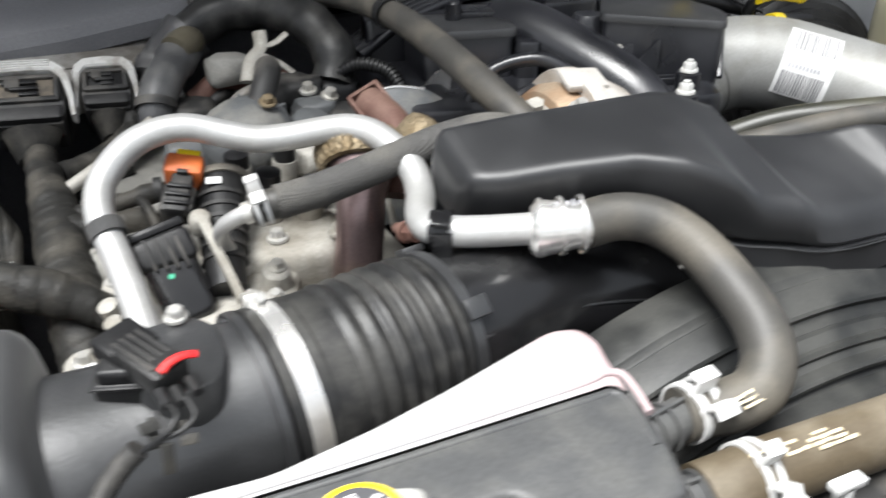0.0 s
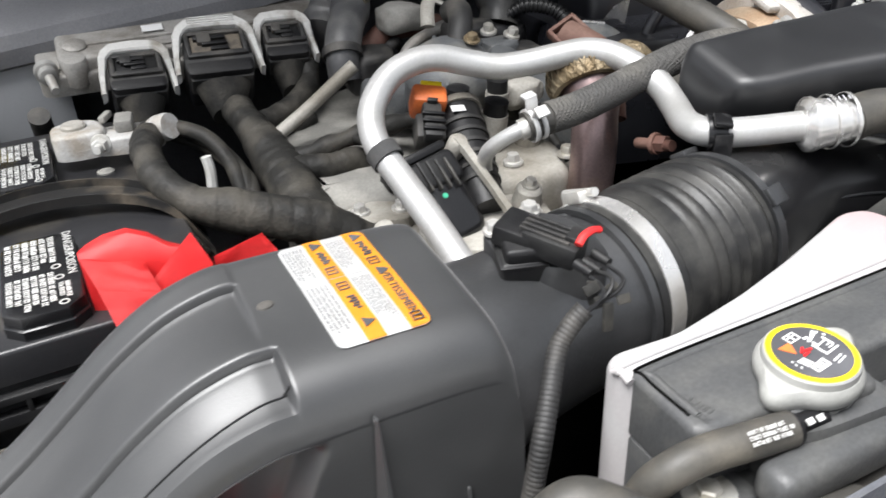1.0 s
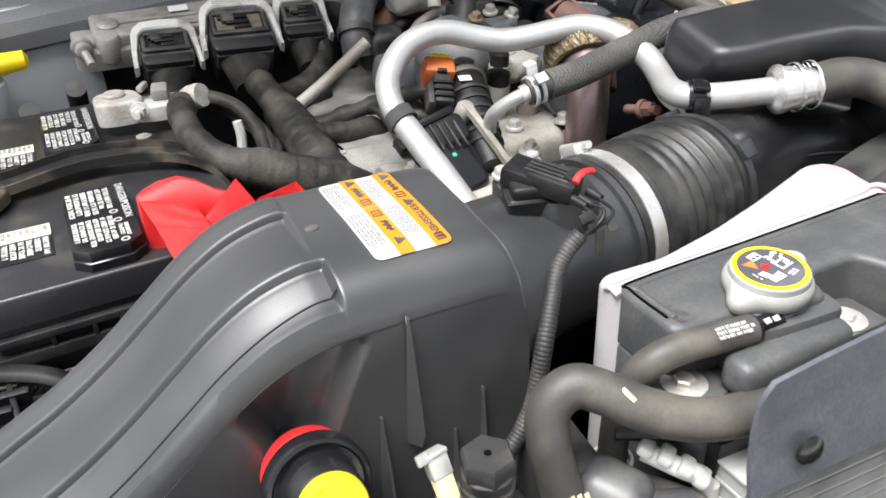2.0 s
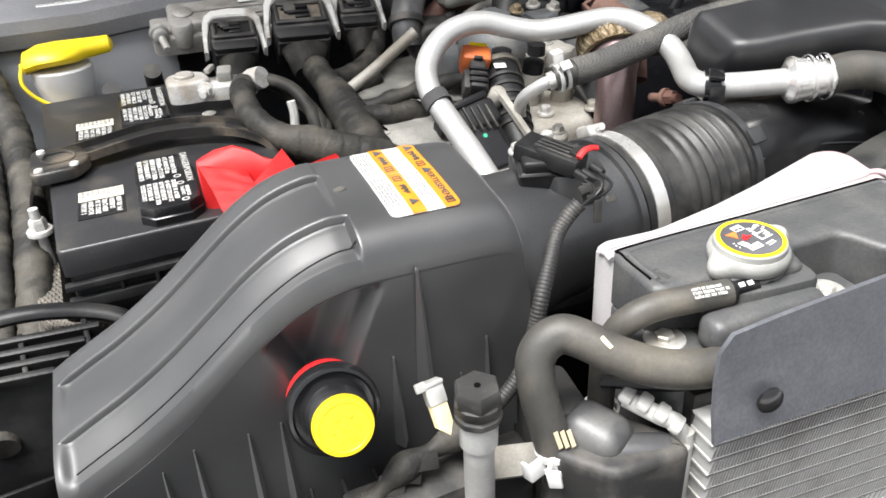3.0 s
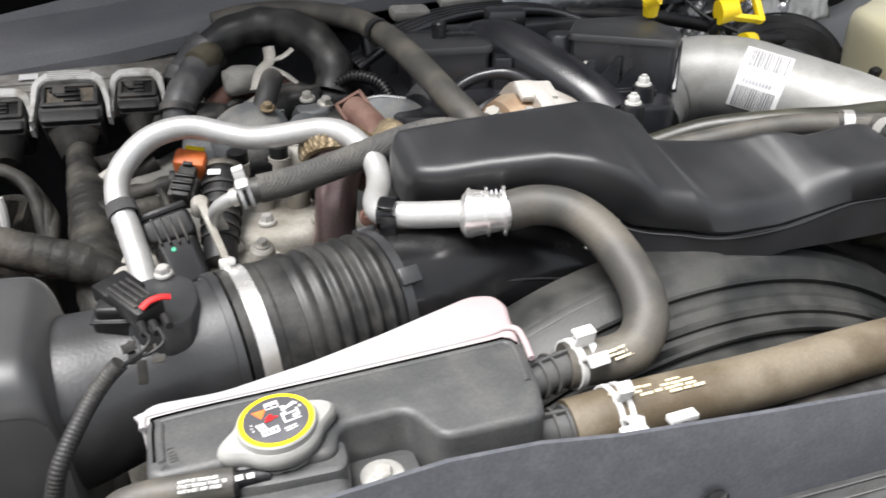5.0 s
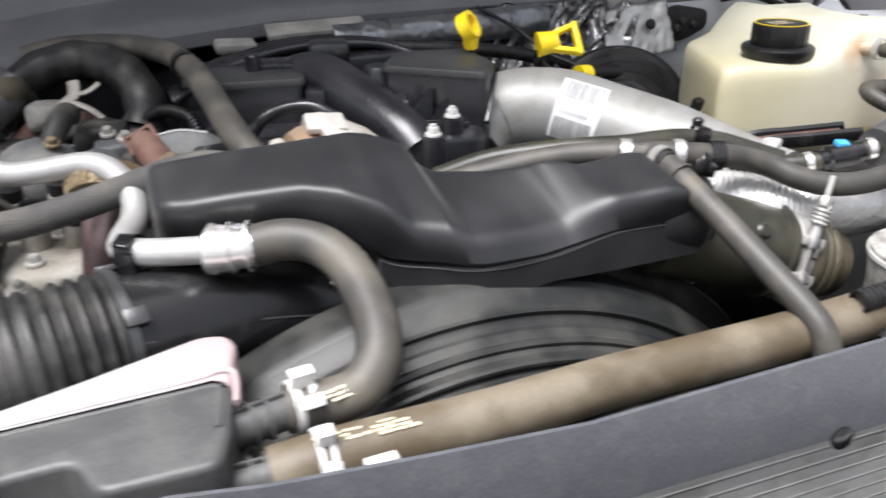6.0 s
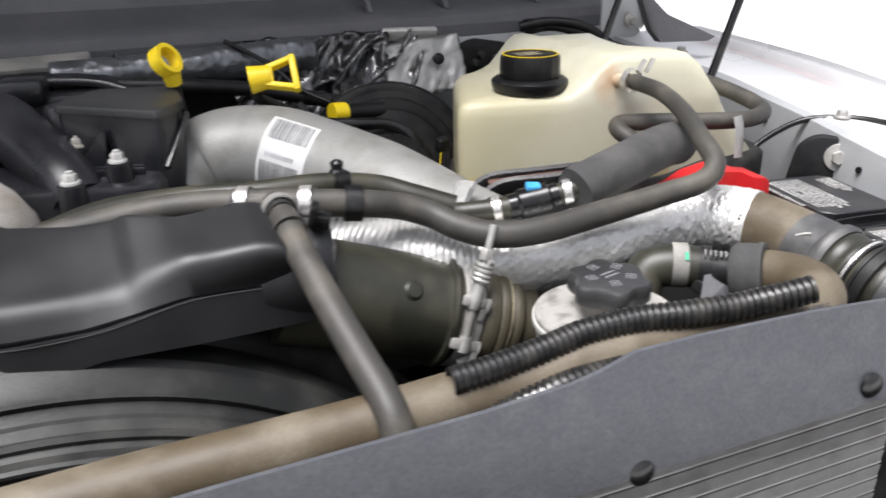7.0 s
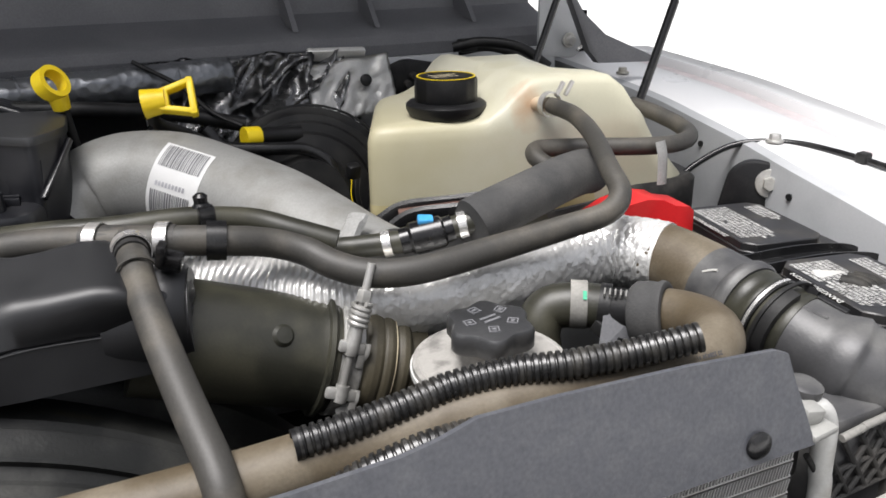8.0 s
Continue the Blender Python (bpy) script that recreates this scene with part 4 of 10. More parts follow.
    for k in range(4):
        q = Vector((-0.135 - 0.012 * k, 0.281, 1.1 - 0.006 * k))
        part("loose_tape_end", box(B(), (0.018, 0.012, 0.0012), aim(q, (0.3 * math.sin(3 * k), -0.8, 0.6), (1, 0.3 * math.cos(2 * k), -0.4)), 0.0004), TAPE, w)


flow_sensor()


def service_port():
    t = thing("service_port", (-0.107, 0.254, 1.05), "grey aluminium charging port with black hexagonal cap", "valve")
    m = aim((-0.109, 0.252, 1.1525), (0.0, -0.02, 1), (1, 0.25, 0))
    part("pipe", lathe(B(), [(0.0096, -0.14), (0.0096, -0.022), (0.0118, -0.02), (0.0122, -0.002), (0.0118, 0.0)], m, 28), GREYALU, t)
    part("cap_skirt", lathe(B(), [(0.0118, -0.0005), (0.0142, 0.0005), (0.0142, 0.0045), (0.0128, 0.006), (0.0138, 0.0075), (0.0138, 0.013), (0.012, 0.0145)], m, 36, wobble=lambda a: 1 + 0.03 * (math.cos(9 * a) > 0.5)), DUSTY, t, "black notched skirt")
    part("hexagon", lathe(B(), [(0.0142, 0.0125), (0.0146, 0.014), (0.0146, 0.0225), (0.0132, 0.0245)], m, 6), DUSTY, t, "dusty black hexagon")
    # socket recess: its shade is a flat near-black disc
    part("socket", lathe(B(), [(0.0021, 0.0245), (0.0021, 0.0249)], m, 10), DEEP, t)


service_port()


def resistor():
    t = thing("ceramic_resistor", (-0.131, 0.252, 1.15), "small cream ceramic block in a bent metal clip", "resistor")
    m = aim((-0.131, 0.262, 1.166), (0.1, -0.8, 0.45), (1, 0, 0.1))
    bm = B()
    plate(bm, [(-0.0054, 0.0), (-0.005, -0.016), (0.0012, -0.0225), (0.0052, -0.015), (0.0054, 0.0)], -0.003, 0.003, m, 0.0008)
    part("ceramic_block", bm, CERAMIC, t)
    bm = B()
    box(bm, (0.0118, 0.013, 0.0075), m @ Matrix.Translation((0, 0.004, 0)), 0.0008)
    box(bm, (0.0125, 0.0025, 0.0095), m @ Matrix.Translation((0, 0.0105, 0)), 0.0006)
    box(bm, (0.007, 0.006, 0.003), m @ Matrix.Translation((-0.008, 0.011, 0.003)), 0.001)
    part("metal_clip", bm, ZINC, t)


resistor()


# battery on the passenger side
def battery_pad(t, m, w, d, seed):
    """A vent cover with chamfered corners and white print. m: its middle on the battery's top."""
    c = 0.0105
    o = [(-w / 2, -d / 2 + c), (-w / 2 + c, -d / 2), (w / 2 - c, -d / 2), (w / 2, -d / 2 + c), (w / 2, d / 2 - c), (w / 2 - c, d / 2), (-w / 2 + c, d / 2), (-w / 2, d / 2 - c)]
    bm = B()
    plate(bm, o, 0.0, 0.0085, m, 0.0008, 1)
    k = [(x * 0.955, y * 0.965) for x, y in o]
    plate(bm, k, 0.0085, 0.0165, m, 0.0012, 2)
    pad = part("vent_cover", bm, GLOSS, t, "black vent cover with white print")
    top = m @ Matrix.Translation((0, 0, 0.0166)) @ Matrix.Rotation(-math.pi / 2, 4, "Z")
    # print runs across the cover: a heading, then two blocks of small lines and two round pictograms
    bm = B()
    for x, y, bw, bh, rows, s in ((-d * 0.23, -w * 0.1, d * 0.42, w * 0.66, 6, seed), (d * 0.24, -w * 0.13, d * 0.4, w * 0.6, 6, seed + 1), (d * 0.3, w * 0.27, d * 0.22, w * 0.16, 2, seed + 2)):
        bars(bm, top @ Matrix.Translation((x, y, 0)), bw, bh, rows, s, 0.96)
    part("worn_print", bm, INKWHITE, pad, smooth=False)
    for x, y in ((-d * 0.02, w * 0.2), (d * 0.12, w * 0.22), (d * 0.42, w * 0.24)):
        part("pictogram", ring(B(), top @ Vector((x, y, 0.0003)), (0, 0, 1), 0.0022, 0.0003, 0.0009, 14), INKWHITE, pad)
    lettering("heading", "DANGER/POISON", 0.0082, top @ Matrix.Translation((-d * 0.18, w * 0.385, 0.0002)), INKWHITE, pad)
    return pad


def battery_left():
    t = thing("battery", (-0.26, 0.7, 1.0), "dusty black car battery with two printed vent covers", "battery", group="batteries")
    bm = B()
    plate(bm, rounded([(-0.339, 0.524), (-0.142, 0.528), (-0.152, 0.91), (-0.364, 0.91)], 0.006), 1.1585, 1.182, bevel=0.0028, seg=3)
    part("case_lid", bm, BATTERYMAT, t)
    bm = B()
    plate(bm, rounded([(-0.336, 0.527), (-0.145, 0.531), (-0.155, 0.907), (-0.361, 0.907)], 0.006), 1.0, 1.157, bevel=0.001)
    part("case", bm, BLACK, t)
    # moulded rail below the lid, with two open pockets
    bm = B()
    plate(bm, rounded([(-0.341, 0.519), (-0.139, 0.523), (-0.139, 0.53), (-0.341, 0.527)], 0.002), 1.131, 1.1395, bevel=0.0012)
    plate(bm, rounded([(-0.341, 0.519), (-0.139, 0.523), (-0.139, 0.53), (-0.341, 0.527)], 0.002), 1.148, 1.153, bevel=0.001)
    for x in (-0.3, -0.2725, -0.2535, -0.2415, -0.17):
        box(bm, (0.0035, 0.008, 0.012), Matrix.Translation((x, 0.5245, 1.1435)), 0.0008)
    part("case_rail", bm, BLACK, t)
    battery_pad(t, Matrix.Translation((-0.249, 0.586, 1.181)), 0.05, 0.112, 11)
    battery_pad(t, Matrix.Translation((-0.254, 0.795, 1.181)), 0.05, 0.112, 17)
    for x, y, s in ((-0.304, 0.60, 5), (-0.306, 0.785, 6)):
        p = part("sticker", box(B(), (0.038, 0.056, 0.0006), Matrix.Translation((x, y, 1.1824)), 0), BLACK, t, "small black and white sticker")
        part("sticker_panel", box(B(), (0.037, 0.02, 0.0004), Matrix.Translation((x, y + 0.017, 1.1829)), 0), CREAMPAPER, p, "cream panel")
        part("worn_print", bars(B(), Matrix.Translation((x, y - 0.011, 1.1828)) @ Matrix.Rotation(-math.pi / 2, 4, "Z"), 0.03, 0.034, 6, s, 1.0), INKWHITE, p, smooth=False)
        part("worn_print", bars(B(), Matrix.Translation((x, y + 0.017, 1.1832)) @ Matrix.Rotation(-math.pi / 2, 4, "Z"), 0.016, 0.034, 8, s + 3), INKBAR, p, smooth=False)
    bm = B()
    lathe(bm, [(0.0075, 0), (0.0075, 0.0012), (0.0055, 0.0016), (0.0045, 0.0008), (0.002, 0.0012)], Matrix.Translation((-0.19, 0.775, 1.182)), 18)
    part("level_plug", bm, GREYDUST, t, "dusty grey level plug")
    # hold-down strap across the middle
    h = thing("battery_strap", (-0.26, 0.69, 1.18), "black bent steel hold-down strap across the battery", "strap")
    bm = B()
    pts = [(-0.375, 0.69, 1.14), (-0.362, 0.69, 1.175), (-0.345, 0.692, 1.187), (-0.307, 0.7, 1.19), (-0.249, 0.712, 1.193), (-0.1935, 0.7, 1.192), (-0.155, 0.67, 1.185), (-0.13, 0.65, 1.15)]
    loft(bm, [[q + Vector((0, -0.018, 0)), q + Vector((0, -0.0175, 0.008)), q + Vector((0, -0.0155, 0.0083)), q + Vector((0, -0.015, 0.002)), q + Vector((0, 0.015, 0.002)), q + Vector((0, 0.0155, 0.0085)), q + Vector((0, 0.0175, 0.0082)), q + Vector((0, 0.018, 0))] for q in spline(pts, 5)])
    part("strap_body", bm, STRAPMAT, h)
    bm = B()
    plate(bm, rounded([(-0.36, 0.652), (-0.322, 0.655), (-0.308, 0.68), (-0.318, 0.712), (-0.362, 0.716)], 0.01), 1.186, 1.197, bevel=0.003, seg=3)
    sh = part("end_shoe", bm, STRAPMAT, h, "dusty stamped end shoe")
    for q in ((-0.352, 0.66, 1.197), (-0.352, 0.706, 1.197), (-0.322, 0.662, 1.197)):
        part("rivet", lathe(B(), [(0.0042, 0), (0.0036, 0.002), (0.0015, 0.0028)], Matrix.Translation(q), 12), GREYPL, sh, "pale rivet")
    part("shoe_bead", sweep(B(), [(-0.344, 0.672, 1.1975), (-0.326, 0.675, 1.1975), (-0.322, 0.686, 1.1975), (-0.33, 0.698, 1.1975), (-0.346, 0.697, 1.1975), (-0.35, 0.684, 1.1975), (-0.344, 0.672, 1.1975)], 0.0014, 8, 4), STRAPMAT, sh)
    part("hold_down_bolt", hexbolt(cyl(B(), (-0.362, 0.63, 1.12), (-0.362, 0.63, 1.176), 0.0042), (-0.362, 0.63, 1.152), (0, 0, 1), 0.0075, 0.012), OXIDE, h, "corroded plated bolt")
    # clamp on the negative post
    c = thing("battery_terminal", (-0.18, 0.82, 1.19), "pale oxidised lead clamp on the battery post", "terminal")
    bm = B()
    plate(bm, rounded([(-0.226, 0.79), (-0.206, 0.785), (-0.186, 0.786), (-0.18, 0.796), (-0.184, 0.822), (-0.205, 0.832), (-0.226, 0.822)], 0.009), 1.193, 1.216, bevel=0.004, seg=3)
    plate(bm, rounded([(-0.19, 0.782), (-0.172, 0.776), (-0.14, 0.774), (-0.132, 0.786), (-0.14, 0.806), (-0.165, 0.815), (-0.19, 0.812)], 0.006), 1.194, 1.21, bevel=0.003, seg=3)
    part("clamp", bm, OXIDE, c)
    part("post", lathe(B(), [(0.0118, 0), (0.0108, 0.0255), (0.009, 0.0272)], Matrix.Translation((-0.206, 0.808, 1.193)), 24), CAST, c, "dull lead post")
    bm = B()
    hexbolt(bm, (-0.187, 0.784, 1.205), (-0.35, -1, 0.1), 0.0068, 0.009, 1.35)
    cyl(bm, (-0.187, 0.782, 1.205), (-0.193, 0.766, 1.206), 0.0035)
    part("clamp_bolt", bm, GREYPL, c, "white-crusted bolt")
    part("clip_block", box(box(B(), (0.016, 0.022, 0.012), aim((-0.164, 0.797, 1.2165), (0, -0.1, 1), (1, -0.2, 0)), 0.003), (0.006, 0.02, 0.006), aim((-0.178, 0.81, 1.22), (0, 0, 1), (1, -0.5, 0)), 0.0015), GREYDUST, c, "grey plastic block")
    part("ferrule", lathe(B(), [(0.0105, 0), (0.0125, 0.008), (0.0125, 0.018), (0.0115, 0.022)], aim((-0.142, 0.79, 1.206), (0.55, -0.6, 0.25)), 20), OXIDE, c, "crimped lead ferrule")
    # insulating jacket and tray
    j = thing("battery_jacket", (-0.26, 0.65, 1.0), "grey-brown woven insulating sleeve round the battery", "battery jacket")
    bm = B()
    o = rounded([(-0.372, 0.505), (-0.12, 0.508), (-0.12, 0.93), (-0.398, 0.93)], 0.03)
    i = rounded([(-0.349, 0.517), (-0.136, 0.518), (-0.136, 0.917), (-0.374, 0.917)], 0.02)
    loft(bm, [[Vector((*p, 0.85)) for p in o], [Vector((*p, 1.108)) for p in o], [Vector((p[0], p[1], 1.124)) for p in rounded([(-0.367, 0.51), (-0.125, 0.512), (-0.125, 0.925), (-0.393, 0.925)], 0.03)], [Vector((*p, 1.12)) for p in i], [Vector((*p, 0.95)) for p in i]])
    part("sleeve", bm, FABRIC, j)
    # red cover on the positive post: a domed back, a flat creased front, a flap that stands up and a strip toward the air box
    r = thing("terminal_cover", (-0.19, 0.56, 1.18), "folded red plastic cover over the battery's positive post", "terminal cover")
    rows = []
    for x, fy, fz, ay, az, by, bz in ((-0.2225, 0.5415, 1.2222, 0.549, 1.2232, 0.573, 1.2), (-0.217, 0.5385, 1.2222, 0.548, 1.2262, 0.573, 1.207), (-0.206, 0.5345, 1.2205, 0.5455, 1.2297, 0.573, 1.213), (-0.1916, 0.531, 1.2175, 0.5419, 1.2318, 0.572, 1.215), (-0.18, 0.528, 1.2145, 0.536, 1.2282, 0.57, 1.21), (-0.1702, 0.523, 1.212, 0.5275, 1.2225, 0.56, 1.205), (-0.162, 0.518, 1.208, 0.5235, 1.2222, 0.555, 1.2), (-0.155, 0.514, 1.203, 0.519, 1.212, 0.55, 1.194)):
        f, p, k = Vector((x, fy, fz)), Vector((x, ay, az)), Vector((x, by, bz))
        rows.append([Vector((x, fy + 0.004, 1.178)), f, f.lerp(p, 0.5) + Vector((0, -0.0008, 0.0016)), p, p.lerp(k, 0.5) + Vector((0, 0.002, 0.004)), k, Vector((x, by + 0.004, 1.178))])
    part("hood", loft(B(), rows), RED, r, sharp=40)

    def sheet(name, corners, n=8):
        """A creased sheet between four corners, 1.6 mm thick."""
        a, b, c, d = (Vector(q) for q in corners)
        bm = B()
        g = [[bm.verts.new(a.lerp(b, i / n).lerp(d.lerp(c, i / n), j / n) + Vector((0, -1, 0.4)) * 0.0018 * noise.noise(Vector((i * 0.5, j * 0.4, 3.1)))) for i in range(n + 1)] for j in range(n + 1)]
        for p, q in zip(g, g[1:]):
            for i in range(n):
                bm.faces.new((p[i], p[i + 1], q[i + 1], q[i]))
        bmesh.ops.solidify(bm, geom=bm.faces[:], thickness=0.0016)
        part(name, bm, RED, r, sharp=50)
    sheet("front_face", ((-0.2225, 0.5412, 1.2222), (-0.2165, 0.5205, 1.2085), (-0.182, 0.506, 1.205), (-0.1868, 0.5295, 1.2162)))
    sheet("front_skirt", ((-0.2165, 0.5205, 1.2085), (-0.2095, 0.4885, 1.184), (-0.172, 0.486, 1.182), (-0.182, 0.506, 1.205)))
    sheet("flap", ((-0.1868, 0.5215, 1.2045), (-0.176, 0.496, 1.186), (-0.1505, 0.4945, 1.2215), (-0.1562, 0.5261, 1.2296)))
    sheet("tail_strip", ((-0.15, 0.505, 1.2), (-0.1, 0.515, 1.195), (-0.112, 0.53, 1.2145), (-0.147, 0.512, 1.2165)))


battery_left()


def washer_bottle():
    t = thing("washer_bottle", (-0.33, 0.95, 1.0), "white washer filler neck with yellow tethered cap", "washer bottle")
    part("neck", lathe(B(), [(0.02, -0.2), (0.022, -0.03), (0.034, 0.015), (0.035, 0.03), (0.033, 0.032)], Matrix.Translation((-0.335, 0.955, 1.178)), 28), WHITE, t)
    bm = B()
    rows = []
    for x, w, z in ((-0.376, 0.006, 1.226), (-0.372, 0.022, 1.23), (-0.355, 0.034, 1.236), (-0.335, 0.036, 1.237), (-0.318, 0.03, 1.237), (-0.306, 0.016, 1.238), (-0.29, 0.011, 1.239), (-0.276, 0.010, 1.24), (-0.272, 0.004, 1.24)):
        rows.append([Vector((x, 0.955 + w * math.cos(a), z - 0.012 + 0.012 * math.sin(a) * min(1, w / 0.012))) for a in (2 * math.pi * k / 16 for k in range(16))])
    loft(bm, rows)
    part("cap", bm, YELLOW, t, "bright yellow cap with pull tab")
    part("tether", sweep(B(), [(-0.374, 0.94, 1.222), (-0.378, 0.93, 1.2), (-0.36, 0.925, 1.178), (-0.33, 0.915, 1.17), (-0.305, 0.905, 1.172), (-0.29, 0.9, 1.165)], 0.0022, 8), YELLOW, t, "yellow tether cord")


washer_bottle()


def control_unit():
    t = thing("control_unit", (-0.06, 1.0, 1.2), "cast grey engine control unit with three plugged connectors", "control unit")
    m = aim((-0.06, 0.985, 1.238), (0, -0.28, 0.96), (1, -0.06, 0.03))
    bm = B()
    plate(bm, rounded([(-0.165, -0.04), (0.16, -0.04), (0.16, 0.06), (-0.165, 0.06)], 0.014), -0.03, -0.006, m, 0.004, 3)
    plate(bm, rounded([(-0.142, -0.034), (0.148, -0.034), (0.148, 0.052), (-0.142, 0.052)], 0.01), -0.006, 0.009, m, 0.005, 3)
    plate(bm, rounded([(-0.13, -0.012), (0.14, -0.012), (0.14, -0.006), (-0.13, -0.006)], 0.002), 0.009, 0.0115, m, 0.001)
    plate(bm, rounded([(-0.09, -0.03), (0.02, -0.03), (0.03, -0.02), (-0.09, -0.02)], 0.003), 0.009, 0.0112, m, 0.001)
    for x in (-0.127, 0.126):
        lathe(bm, [(0.0135, -0.02), (0.0135, 0.006), (0.012, 0.009), (0.007, 0.01)], m @ Matrix.Translation((x, -0.031, 0)), 20)
        lathe(bm, [(0.0125, 0.0), (0.0125, 0.011), (0.009, 0.0135)], m @ Matrix.Translation((x + 0.004, -0.01, 0)), 18)
    part("housing", bm, ECMCAST, t)
    part("label_plate", box(B(), (0.022, 0.013, 0.0006), m @ Matrix.Translation((-0.042, 0.004, 0.0118)), 0), PAPER, t, "small white label")
    for x in (-0.155, 0.158):
        q = m @ Vector((x, -0.03, -0.004))
        s = part("stud", cyl(B(), q, q + Vector((0.004, -0.034, -0.012)), 0.0052, 0.0042, 14), CHROME, t, "plated mounting stud")
        part("stud_nut", lathe(B(), [(0.012, -0.004), (0.012, 0.003), (0.0095, 0.004), (0.0095, 0.011), (0.008, 0.012)], aim(q, (0.1, -1, -0.3)), 18), ZINC, s)
    for x, y, z, w, h, kind in ((-0.133, 0.93, 1.208, 0.058, 0.05, 0), (-0.052, 0.912, 1.219, 0.072, 0.062, 1), (0.024, 0.922, 1.218, 0.05, 0.05, 2)):
        cm = aim((x, y, z), (0, -0.55, 0.83), (1, -0.1, 0))
        bm = B()
        plate(bm, rounded([(-w * 0.46, -h * 0.42), (w * 0.46, -h * 0.42), (w * 0.5, -h * 0.1), (w * 0.44, h * 0.5), (-w * 0.44, h * 0.5), (-w * 0.5, -h * 0.1)], 0.006), -0.03, 0.02, cm, 0.003, 2)
        c = part("connector", bm, BLACK, t, "dusty black plug in a pale lever frame")
        # raised rim round the dusty window of the plug
        for a, b, sx, sy in ((0, h * 0.4, w * 0.8, 0.005), (0, -h * 0.06, w * 0.86, 0.006), (-w * 0.4, h * 0.16, 0.005, h * 0.5), (w * 0.4, h * 0.16, 0.005, h * 0.5)):
            part("window_rim", box(B(), (sx, sy, 0.009), cm @ Matrix.Translation((a, b, 0.0205)), 0.0015), DUSTY, c)
        part("dusty_window", box(B(), (w * 0.72, h * 0.4, 0.004), cm @ Matrix.Translation((0, h * 0.17, 0.0195)), 0.001), TANDUST if kind == 1 else BLACK, c, "window caked with tan dust" if kind == 1 else "")
        for k in range(3):
            part("latch_bar", box(B(), (w * (0.46 - 0.1 * k), 0.0045, 0.005), cm @ Matrix.Translation((w * (0.06 * k - 0.08), h * (0.28 - 0.12 * k), 0.0235)), 0.001), BLACK, c)
        part("latch_lug", box(B(), (w * 0.2, h * 0.2, 0.008), cm @ Matrix.Translation((-w * 0.16, h * 0.26, 0.023)), 0.0015), DUSTY, c)
        part("front_lip", loft(B(), [[cm @ Vector((sx * w * 0.47 * k, -h * v, zz + e)) for sx, e in ((-1, 0), (1, 0), (1, -0.02), (-1, -0.02))] for v, k, zz in ((0.1, 1.0, 0.021), (0.3, 1.02, 0.018), (0.44, 0.92, 0.011))]), DUSTY, c, "grey sloping lip")
        boot = [(0.44, 0.4, 0.012), (0.62, 0.32, 0.004), (0.85, 0.23, -0.006)]
        part("cable_boot", loft(B(), [[cm @ Vector((w * k * math.cos(a), -h * v, zz - 0.014 + 0.016 * math.sin(a))) for a in (2 * math.pi * i / 16 for i in range(16))] for v, k, zz in boot]), TAPE, c)
        # locking lever: broad pale top, narrow legs that flare down both sides
        a = w / 2 + 0.003
        path = [(-a * 1.1, -0.022, 0.0024), (-a * 1.06, 0.002, 0.0032), (-a * 0.97, h * 0.34, 0.0042), (-a * 0.84, h * 0.5, 0.0056), (-a * 0.66, h * 0.6, 0.0062),
                (0.0, h * 0.63, 0.0068), (a * 0.66, h * 0.6, 0.0062), (a * 0.84, h * 0.5, 0.0056), (a * 0.97, h * 0.34, 0.0042), (a * 1.06, 0.002, 0.0032), (a * 1.1, -0.022, 0.0024)]
        bm = B()
        line = [Vector((p[0], p[1])) for p in path]
        rings = []
        for i, (u, v, k) in enumerate(path):
            d = (line[min(i + 1, len(line) - 1)] - line[max(i - 1, 0)]).normalized()
            n = Vector((-d.y, d.x))
            lift = 0.024 if v > 0.01 else 0.014
            rings.append([cm @ Vector((u + s * n.x * k, v + s * n.y * k, lift + e)) for s, e in ((-1, -0.008), (1, -0.012), (1, 0.002), (0.6, 0.004), (-0.7, 0.004), (-1, 0.002))])
        loft(bm, rings)
        lv = part("lever", bm, LEVER, c, "pale grey locking lever", sharp=30)
        if kind == 1:
            for k in range(3):
                part("lever_rib", box(B(), (a * 1.25, 0.0012, 0.0012), cm @ Matrix.Translation((0, h * 0.585 + 0.0032 * k, 0.0284)), 0), GREYPL, lv)
    return t


control_unit()


